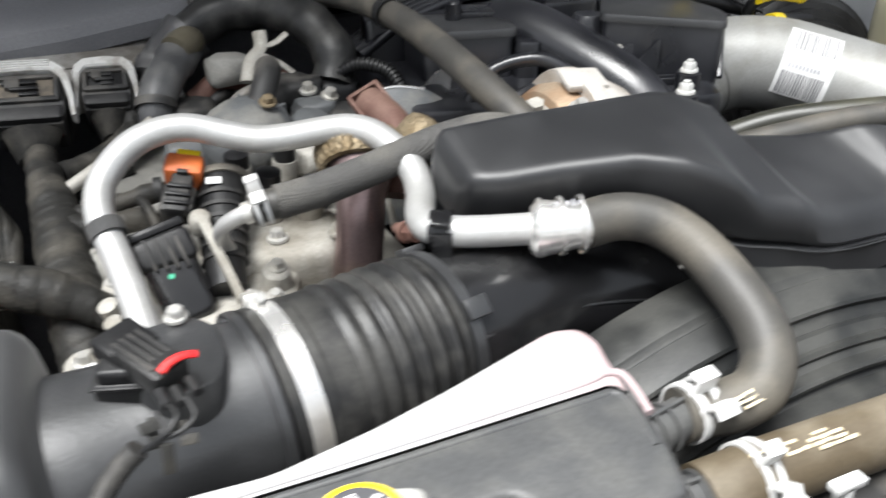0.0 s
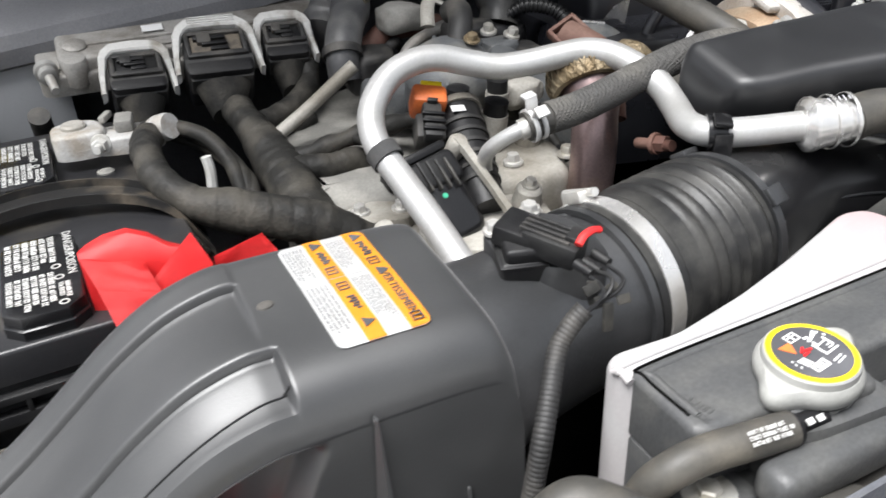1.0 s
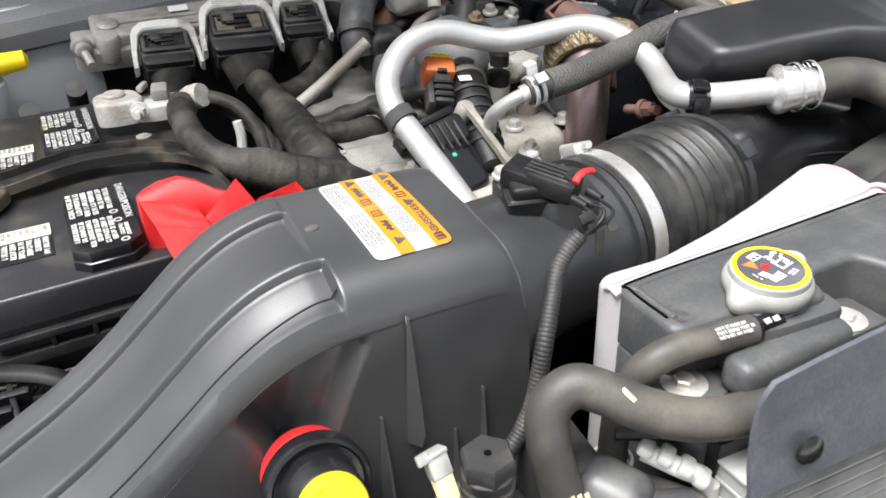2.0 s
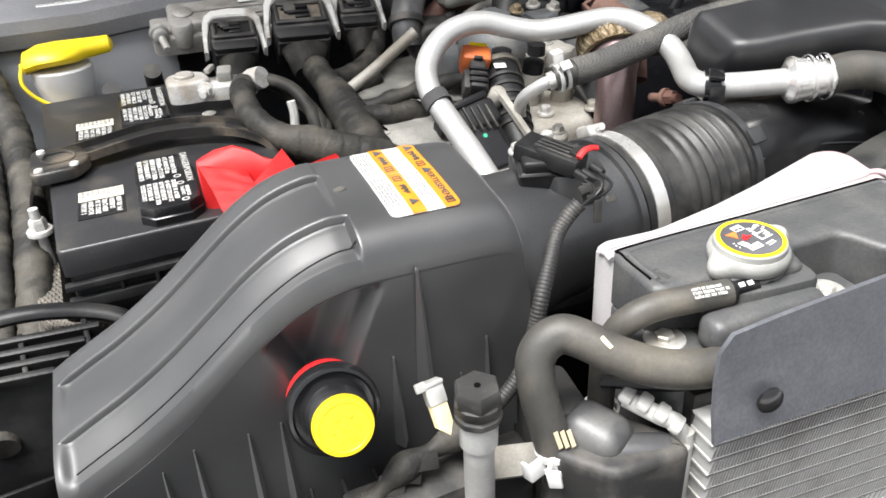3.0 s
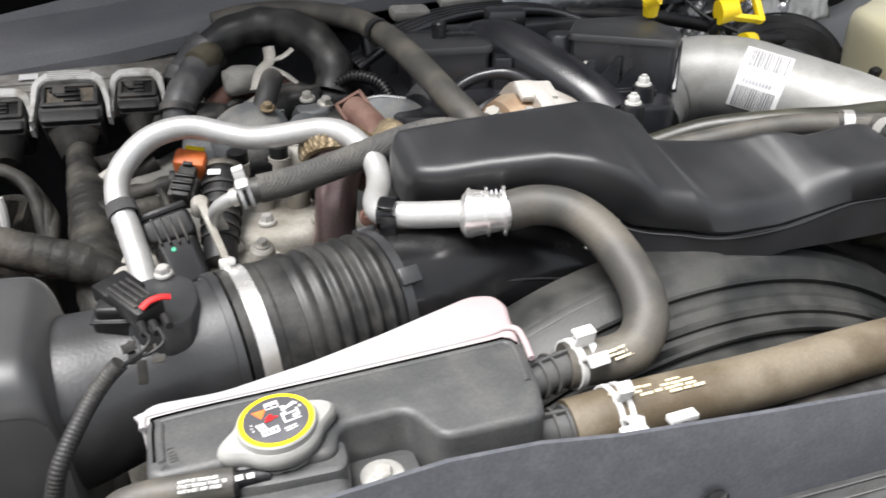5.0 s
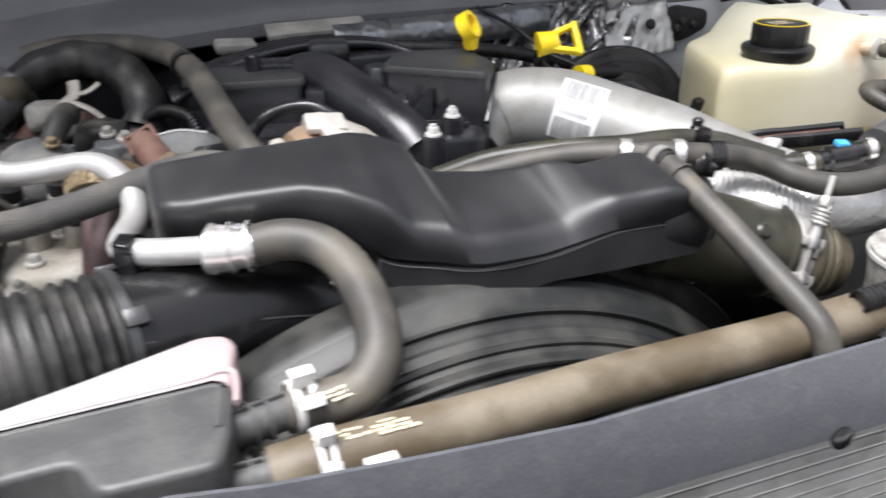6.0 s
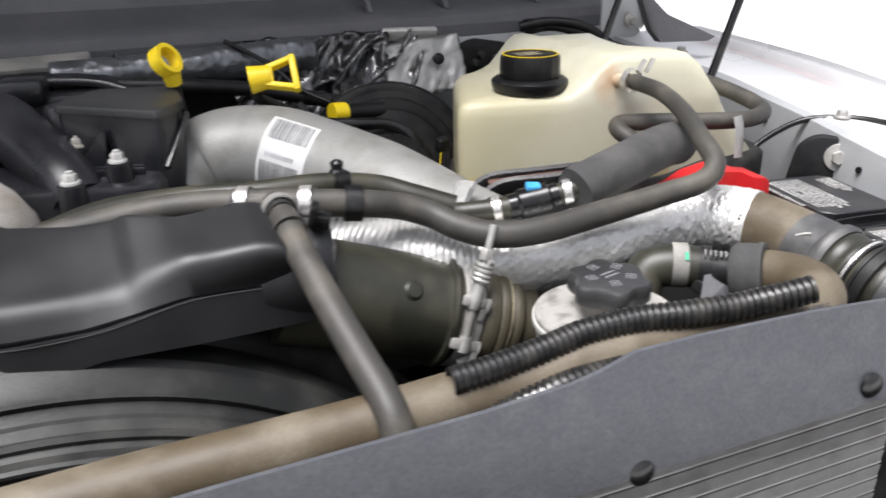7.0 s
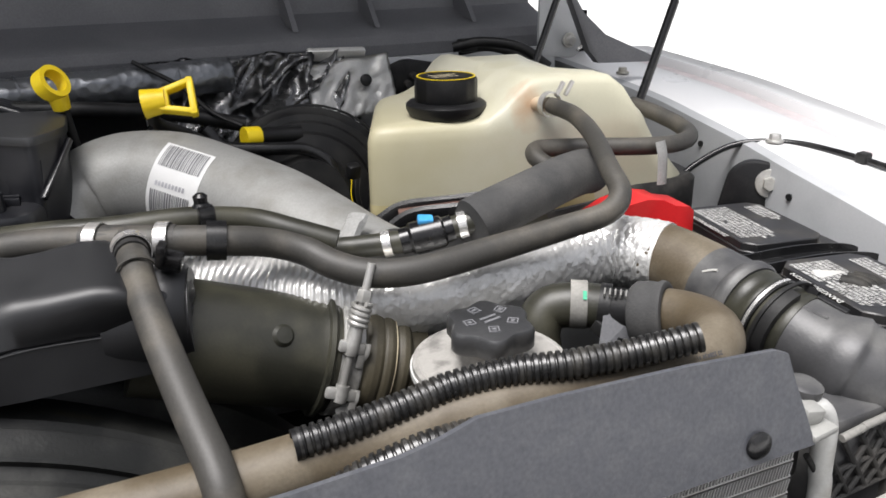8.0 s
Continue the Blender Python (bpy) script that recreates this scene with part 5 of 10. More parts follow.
def looms_left():
    t = thing("engine_wiring_loom", (-0.04, 0.75, 1.15), "thick black taped wiring loom branching over the engine", "wiring loom")
    part("trunk", taped([(-0.05, 0.865, 1.185), (-0.048, 0.83, 1.18), (-0.044, 0.79, 1.17), (-0.04, 0.75, 1.155), (-0.038, 0.7, 1.142), (-0.035, 0.65, 1.125), (-0.03, 0.6, 1.09)], 0.0155, 1, grow=lambda s: 0.5 * smooth_step(0.1, 0.45, s)), TAPE, t)
    part("branch", taped([(-0.035, 0.74, 1.162), (-0.015, 0.735, 1.16), (0.005, 0.732, 1.158), (0.028, 0.735, 1.158), (0.045, 0.735, 1.145)], 0.0115, 2), TAPE, t)
    part("branch", taped([(0.045, 0.91, 1.205), (0.04, 0.895, 1.19), (0.02, 0.872, 1.18), (-0.01, 0.85, 1.175), (-0.035, 0.835, 1.175)], 0.0115, 3), TAPE, t)
    part("branch", taped([(0.03, 0.87, 1.16), (0.0, 0.86, 1.15), (-0.05, 0.86, 1.14)], 0.01, 4), TAPE, t)
    k = thing("battery_wiring_loom", (-0.12, 0.68, 1.15), "black taped cable bundle from the battery clamp", "wiring loom")
    part("trunk", taped([(-0.143, 0.80, 1.2), (-0.152, 0.76, 1.208), (-0.157, 0.72, 1.207), (-0.153, 0.69, 1.197), (-0.135, 0.665, 1.185), (-0.105, 0.65, 1.175), (-0.07, 0.638, 1.165), (-0.03, 0.625, 1.15), (0.0, 0.615, 1.13)], 0.0125, 5, grow=lambda s: 0.45 * smooth_step(0.45, 0.6, s) - 0.3 * smooth_step(0.8, 0.95, s)), TAPE, k)
    for i, (dx, dz) in enumerate(((0, 0), (0.012, -0.006), (0.02, -0.014))):
        part("cable", sweep(B(), [(-0.142, 0.795 + dx, 1.205), (-0.122, 0.785 + dx, 1.206 + dz), (-0.1, 0.765 + dx, 1.198 + dz), (-0.088 + dx * 0.5, 0.742, 1.18 + dz), (-0.085 + dx * 0.4, 0.72, 1.155), (-0.082, 0.7, 1.12)], 0.0072, 12), TAPE, k)
    part("cable_clip", sweep(B(), [(-0.115, 0.70, 1.165), (-0.112, 0.702, 1.19), (-0.113, 0.704, 1.205)], 0.0045, 8), GREYPL, k, "pale plastic clip")
    part("white_plug", box(B(), (0.02, 0.03, 0.03), aim((-0.082, 0.668, 1.152), (0.3, -0.5, 0.8), (1, 0.2, 0)), 0.004), GREYPL, k, "small white plug")
    f = thing("fender_loom", (-0.38, 0.8, 1.1), "dark taped loom lying between battery and fender", "wiring loom")
    part("trunk", taped([(-0.43, 1.0, 1.24), (-0.405, 0.92, 1.198), (-0.39, 0.85, 1.172), (-0.382, 0.78, 1.155), (-0.377, 0.7, 1.142), (-0.375, 0.62, 1.125), (-0.375, 0.5, 1.09)], 0.015, 6), TAPE, f)
    part("branch", taped([(-0.44, 0.95, 1.205), (-0.42, 0.85, 1.168), (-0.41, 0.74, 1.142), (-0.405, 0.6, 1.11), (-0.405, 0.45, 1.07)], 0.011, 7), TAPE, f)
    w = thing("steel_brace", (0.0, 0.79, 1.19), "bare metal rod leading down to the gearbox", "pipe")
    part("rod", sweep(B(), [(0.06, 0.80, 1.228), (0.003, 0.801, 1.19), (-0.045, 0.79, 1.168)], 0.0068, 12), CAST, w)


looms_left()


def side_grilles():
    # ribbed black snorkel beside the air box
    t = thing("inlet_snorkel", (-0.4, 0.48, 1.0), "black plastic air inlet with stepped ribs", "air inlet")
    part("body", plate(B(), rounded([(-0.47, 0.505), (-0.36, 0.503), (-0.31, 0.496), (-0.293, 0.478), (-0.32, 0.458), (-0.47, 0.455)], 0.008), 0.95, 1.122, bevel=0.004), BLACK, t)
    for k in range(4):
        part("rib", box(B(), (0.15 - 0.01 * k, 0.006, 0.012), aim((-0.395 - 0.006 * k, 0.492 - 0.012 * k, 1.132 - 0.0025 * k), (0, -0.3, 1), (1, -0.05, -0.1)), 0.0015), BLACK, t)
    for k in range(3):
        part("cross_web", box(B(), (0.004, 0.045, 0.01), aim((-0.42 + 0.045 * k, 0.476, 1.127), (0, -0.2, 1), (1, 0.1, 0)), 0.001), BLACK, t)
    part("rail", sweep(B(), [(-0.46, 0.505, 1.146), (-0.4, 0.505, 1.147), (-0.365, 0.505, 1.146), (-0.33, 0.504, 1.138), (-0.302, 0.495, 1.128), (-0.287, 0.48, 1.112)], 0.0085, 12, 6, flat=0.7), BLACK, t)
    g = thing("inlet_grille", (-0.41, 0.4, 1.0), "black air box side tray with a row of webs", "grille")
    part("backing", box(B(), (0.05, 0.25, 0.01), Matrix.Translation((-0.40, 0.41, 1.0)), 0.002), DUSTY, g)
    for k in range(9):
        part("web", box(B(), (0.045, 0.004, 0.03), aim((-0.4, 0.31 + 0.027 * k, 1.02), (0.2, 0, 1), (1, 0.35, 0)), 0.001), BLACK, g)
    part("rim", sweep(B(), [(-0.37, 0.52, 1.035), (-0.405, 0.53, 1.035), (-0.428, 0.51, 1.035), (-0.43, 0.4, 1.035), (-0.43, 0.29, 1.035)], 0.005, 8), BLACK, g)


side_grilles()
# ---- front: radiator stack, coolant tank, hoses ----
def along(x, dy=0.0):
    """The front of the radiator stack runs slightly askew."""
    return 0.195 - 0.083 * x + dy


def baffle():
    t = thing("radiator_baffle", (0.5, 0.15, 1.14), "thin dark grey plastic baffle standing on the radiator", "baffle")
    top = [(0.013, 1.198), (0.02, 1.209), (0.05, 1.214), (0.105, 1.221), (0.165, 1.229), (0.215, 1.229), (0.26, 1.224), (0.345, 1.222), (0.435, 1.221), (0.575, 1.229), (0.7, 1.231), (0.755, 1.234), (0.775, 1.238), (0.795, 1.2445), (0.84, 1.245), (0.92, 1.244), (0.978, 1.242), (0.988, 1.238)]
    bm = B()
    xs = [a for a, _ in top]
    f = []
    for x, z in top:
        zb = 1.136 + 0.044 * x - (0.002 if x < 0.02 else 0)
        bow = 0.004 * math.sin(x * 9)
        f.append([Vector((x + (0.018 * (1 - k) if x > 0.95 else 0), along(x, -0.006 + 0.006 * k + bow * k + 0.003 * math.sin(5 * x + 3 * k)), zb + (z - zb) * k)) for k in (0, 0.33, 0.66, 1)])
    rows = []
    for r in f:
        rows.append(r + [p + Vector((0, 0.0028, 0)) for p in r[::-1]])
    loft(bm, rows)
    part("sheet", bm, SHEET, t, sharp=60)
    for x, z in ((0.045, 1.161), (0.32, 1.166), (0.619, 1.163), (0.796, 1.172), (0.963, 1.19)):
        bm = B()
        lathe(bm, [(0.0085, 0), (0.0085, 0.002), (0.006, 0.004), (0.001, 0.0045)], aim((x, along(x, -0.006), z), (-0.08, -1, 0.05)), 20)
        part("push_pin", bm, GLOSS, t, "black round push pin")


baffle()


def condenser():
    t = thing("condenser", (0.5, 0.2, 0.75), "aluminium condenser core with flat tubes and fins", "condenser")
    y = along
    # dark core behind the tubes
    bm = B()
    loft(bm, [[Vector((x, y(x, 0.03), 0.72)), Vector((x, y(x, 0.05), 0.72)), Vector((x, y(x, 0.05), 1.14 + 0.04 * x)), Vector((x, y(x, 0.03), 1.14 + 0.04 * x))] for x in (0.025, 1.012)])
    part("core_back", bm, DUSTY, t)
    for k in range(30):
        z = 1.128 - 0.0125 * k
        bm = B()
        loft(bm, [[Vector((x, y(x, d), z + 0.04 * x + h)) for d, h in ((0.0102, -0.0009), (0.0095, 0.0), (0.0102, 0.0009), (0.032, 0.0009), (0.032, -0.0009))] for x in (0.025, 1.012)])
        part("tube", bm, GREYPL, t, "flat aluminium tube" if k == 0 else "")
    # fins between the tubes: one folded strip a row
    verts, faces = [], []
    for k in range(24):
        z = 1.128 - 0.0125 * k
        n = 420 if k < 9 else 200
        for i in range(n):
            x0 = 0.026 + 0.985 * i / n
            x1 = 0.026 + 0.985 * (i + 0.75) / n
            b = len(verts)
            za, zb = z + 0.04 * x0 - 0.0112, z + 0.04 * x1 - 0.0012
            verts += [(x0, y(x0, 0.009), za), (x1, y(x1, 0.009), zb), (x1, y(x1, 0.03), zb), (x0, y(x0, 0.03), za), (x0 + 0.0011, y(x0, 0.009), za), (x1 + 0.0011, y(x1, 0.009), zb)]
            faces += [(b, b + 1, b + 2, b + 3), (b, b + 4, b + 5, b + 1)]
    me = bpy.data.meshes.new("fin_pack")
    me.from_pydata(verts, [], faces)
    me.materials.append(GREYALU)
    o = tagged(new("fin_pack", me), label="fine folded fins between the tubes", kind="stuff")
    o.parent = t
    o.matrix_parent_inverse = t.matrix_basis.inverted()
    # header tube at the driver's end
    part("header_pipe", sweep(B(), [(1.0, along(1.0, 0.016), 1.19), (1.018, along(1.02, 0.014), 1.19), (1.032, along(1.03, 0.013), 1.185), (1.039, along(1.04, 0.013), 1.17), (1.041, along(1.04, 0.013), 1.14), (1.046, along(1.04, 0.013), 1.08), (1.05, along(1.04, 0.013), 0.75)], 0.0072, 16), GREYPL, t, "pale painted header pipe")
    part("header_cap", lathe(B(), [(0.011, 0), (0.012, 0.004), (0.012, 0.012), (0.009, 0.014)], aim((1.022, 0.132, 1.19), (0.1, -0.1, 1)), 18), PIPEGREY, t)
    part("header_bracket", box(box(B(), (0.016, 0.012, 0.012), aim((1.012, 0.117, 1.192), (0.2, -0.2, 1), (1, -0.1, 0)), 0.002), (0.02, 0.005, 0.02), aim((1.014, 0.113, 1.184), (0, -1, 0), (1, 0, 0.1)), 0.0015), CAPGREY, t, "pale pressed bracket")
    # passenger end: frame and crimped tabs
    bm = B()
    sweep(bm, [(0.021, 0.221, 0.75), (0.021, 0.222, 1.085), (0.019, 0.223, 1.105), (0.012, 0.223, 1.124), (0.003, 0.228, 1.13), (-0.009, 0.247, 1.133)], 0.006, 12)
    part("end_frame", bm, GREYPL, t, "pale aluminium end frame")
    for x, y, z in ((-0.009, 0.245, 1.138), (-0.003, 0.235, 1.137), (0.004, 0.226, 1.133), (0.012, 0.221, 1.125), (0.019, 0.22, 1.105)):
        bm = B()
        box(bm, (0.014, 0.0085, 0.007), aim((x, y, z), (0.3, -0.3, 1), (1, 0.7, 0)), 0.002)
        part("crimp_tab", bm, GREYPL, t)


condenser()


def radiator_tank():
    t = thing("radiator", (0.0, 0.26, 0.8), "radiator with black plastic end tank and ribbed top", "radiator")
    bm = B()
    plate(bm, rounded([(-0.066, 0.236), (-0.04, 0.205), (0.014, 0.205), (0.012, 0.222), (-0.008, 0.25), (-0.04, 0.262), (-0.066, 0.256)], 0.008), 0.75, 1.118, bevel=0.006, seg=3)
    part("end_tank", bm, DUSTY, t)
    bm = box(B(), (0.034, 0.042, 0.06), aim((-0.034, 0.243, 1.103), (0.08, -0.12, 1), (1, 0.6, 0)), 0.0125, 5)
    box(bm, (0.05, 0.022, 0.03), aim((-0.014, 0.224, 1.106), (0.05, -0.15, 1), (1, -0.35, 0)), 0.009, 4)
    part("tank_dome", bm, PIPEGREY, t)
    bm = B()
    loft(bm, [[Vector((x, along(x, 0.055), 0.75)), Vector((x, along(x, 0.055), 1.135 + 0.03 * x)), Vector((x, along(x, 0.11), 1.14 + 0.03 * x)), Vector((x, along(x, 0.11), 0.75))] for x in (0.02, 0.3, 0.6, 1.05)])
    part("core", bm, DUSTY, t)
    part("seal_lip", sweep(B(), [(-0.02, 0.26, 1.142), (0.03, 0.232, 1.143), (0.1, 0.222, 1.146), (0.3, 0.205, 1.15)], 0.005, 8), BLACK, t)
    part("top_rail", box(B(), (0.98, 0.03, 0.03), aim((0.55, along(0.55, 0.04), 1.14), (0, 0, 1), (1, -0.083, 0.04)), 0.004), DUSTY, t)
    # driver-side end tank: dusty flat top over an open lattice
    part("end_tank", plate(B(), rounded([(1.048, 0.126), (1.3, 0.124), (1.3, 0.2), (1.055, 0.21)], 0.008), 0.75, 1.166, bevel=0.004), PIPEGREY, t)
    part("tank_edge", sweep(B(), [(1.056, 0.121, 1.157), (1.075, 0.121, 1.159), (1.1, 0.121, 1.161), (1.3, 0.121, 1.168)], 0.0028, 10, 4), GREYDUST, t, "dusty rounded edge")
    for k in range(9):
        for s in (-1, 1):
            x = 1.058 + 0.017 * k
            part("lattice_strut", sweep(B(), [(x, 0.1225, 1.107), (x + s * 0.016, 0.1215, 1.13), (x + s * 0.032, 0.1225, 1.153)], 0.0021, 8, 2), DUSTY, t)
    for z in (1.13, 1.105):
        part("lattice_bar", sweep(B(), [(1.056, 0.122, z), (1.15, 0.122, z + 0.004), (1.25, 0.122, z + 0.008)], 0.0019, 8, 2), DUSTY, t)
    part("lower_rail", box(B(), (0.24, 0.012, 0.008), aim((1.165, 0.108, 1.1), (0, -0.3, 1), (1, 0, 0.05)), 0.002), GREYDUST, t, "pale dusty rail")


radiator_tank()


def support_bracket():
    t = thing("front_bracket", (-0.06, 0.27, 1.05), "dusty black moulded bracket beside the radiator", "bracket")
    bm = B()
    plate(bm, rounded([(-0.06, 0.255), (-0.03, 0.25), (-0.025, 0.30), (-0.06, 0.305)], 0.008), 0.95, 1.13, bevel=0.004)
    plate(bm, rounded([(-0.19, 0.262), (-0.06, 0.268), (-0.06, 0.3), (-0.19, 0.295)], 0.006), 0.95, 1.083, bevel=0.003)
    part("body", bm, DUSTY, t)
    part("plate", box(B(), (0.05, 0.022, 0.004), aim((-0.085, 0.268, 1.09), (0.1, -0.5, 1), (1, -0.2, 0)), 0.001), CAST, t, "bare metal plate")


support_bracket()


def coolant_tank():
    t = thing("coolant_tank", (0.14, 0.29, 1.05), "coolant tank with black top and milky white body stained pink", "coolant tank")
    body = [(0.0118, 0.3235), (0.0112, 0.314), (0.0145, 0.305), (0.03, 0.298), (0.252, 0.29), (0.2595, 0.3), (0.2645, 0.318), (0.2675, 0.336), (0.273, 0.355), (0.2685, 0.371), (0.25, 0.3765), (0.228, 0.3695), (0.17, 0.351), (0.12, 0.3375), (0.062, 0.3265), (0.021, 0.329)]
    bm = B()
    plate(bm, rounded(body, 0.009), 1.03, 1.2, bevel=0.005, seg=3)
    part("body", bm, TANK, t, "milky translucent body")
    # black top, stepped
    bm = B()
    o = rounded([(0.0155, 0.3135), (0.0145, 0.262), (0.021, 0.257), (0.058, 0.256), (0.062, 0.246), (0.118, 0.242), (0.124, 0.264), (0.166, 0.264), (0.178, 0.232), (0.243, 0.229), (0.253, 0.258), (0.26, 0.298), (0.259, 0.3145), (0.236, 0.3145)], 0.009)
    plate(bm, o, 1.164, 1.2015, bevel=0.005, seg=3)
    part("cover", bm, TOPDUST, t, "dusty black moulded top")
    bm = B()
    plate(bm, rounded([(0.0145, 0.308), (0.0135, 0.238), (0.023, 0.232), (0.249, 0.227), (0.258, 0.25), (0.264, 0.298)], 0.008), 1.03, 1.1625, bevel=0.003)
    part("lower_ledge", bm, TOPDUST, t)
    bm = B()
    sweep(bm, [(0.0135, 0.305, 1.1985), (0.014, 0.312, 1.1995), (0.02, 0.3165, 1.2), (0.12, 0.3178, 1.2), (0.236, 0.3205, 1.2), (0.254, 0.323, 1.201), (0.2635, 0.3185, 1.2015), (0.264, 0.306, 1.2005), (0.2605, 0.286, 1.199)], 0.0023, 10, 5)
    part("seam_bead", bm, TANK, t, "raised milky seam")
    # neck block and overflow stub
    bm = B()
    plate(bm, rounded([(0.05, 0.243), (0.072, 0.236), (0.122, 0.232), (0.126, 0.25), (0.118, 0.285), (0.05, 0.285)], 0.008), 1.165, 1.196, bevel=0.004)
    box(bm, (0.088, 0.022, 0.024), aim((0.078, 0.232, 1.178), (0, 0, 1), (1, 0.0, 0.05)), 0.008, 3)
    part("neck_block", bm, TOPDUST, t)
    part("neck", lathe(B(), [(0.022, 0), (0.022, 0.014), (0.024, 0.015), (0.024, 0.02)], aim((0.089, 0.264, 1.186), (-0.03, -0.05, 1)), 24), BLACK, t)
    part("overflow_stub", cyl(cyl(B(), (0.08, 0.245, 1.194), (0.045, 0.2475, 1.194), 0.0065), (0.062, 0.246, 1.194), (0.057, 0.246, 1.194), 0.0085), BLACK, t)
    for x, y, z in ((0.144, 0.246, 1.17), (0.0205, 0.252, 1.1665)):
        part("mounting_bolt", hexbolt(B(), (x, y, z), (0, 0, 1), 0.0064, 0.0045, 2.1), STEEL, t, "plated bolt with wide washer")
    part("mounting_tab", box(B(), (0.044, 0.036, 0.004), Matrix.Translation((0.146, 0.25, 1.168)), 0.0015), TOPDUST, t)
    part("mounting_tab", box(B(), (0.04, 0.036, 0.004), Matrix.Translation((0.022, 0.252, 1.1648)), 0.0015), TOPDUST, t)
    # embossed mark
    part("embossed_print", bars(B(), aim((0.027, 0.268, 1.2018), (0, 0, 1), (0.2, -1, 0)), 0.022, 0.012, 2, 3), TOPDUST, t, smooth=False)
    part("cover_rim", sweep(B(), [(0.0235, 0.268, 1.2012), (0.024, 0.299, 1.2012), (0.031, 0.306, 1.2012), (0.12, 0.3062, 1.2012), (0.234, 0.3066, 1.2012), (0.25, 0.306, 1.2012), (0.2525, 0.296, 1.2012), (0.2465, 0.262, 1.2012)], 0.0024, 10, 5, flat=0.8), TOPDUST, t)
    # groove shade drawn as a thin near-black bead
    part("cover_groove", sweep(B(), [(0.0195, 0.27, 1.2016), (0.02, 0.303, 1.2016), (0.028, 0.3098, 1.2016), (0.12, 0.31, 1.2016), (0.236, 0.3108, 1.2016), (0.25, 0.311, 1.2016), (0.257, 0.302, 1.2016)], 0.0009, 6, 5), DEEP, t)
    # outlet ports
    for a, b, r in (((0.245, 0.287, 1.176), (0.312, 0.2995, 1.176), 0.0125), ((0.24, 0.2525, 1.162), (0.30, 0.2505, 1.165), 0.0135)):
        bm = B()
        cyl(bm, a, b, r)
        d = Vector(b) - Vector(a)
        for k in (0.35, 0.5):
            ring(bm, Vector(a) + d * k, d, r, 0.002, 0.0025)
        for s in (1, -1):
            box(bm, (d.length * 0.8, 0.0025, 0.006), aim(Vector(a) + d * 0.4 + Vector((0, 0, s * r)), (0, 0, 1), d), 0.0006)
        part("port", bm, TOPDUST, t)
    return t


coolant_tank()


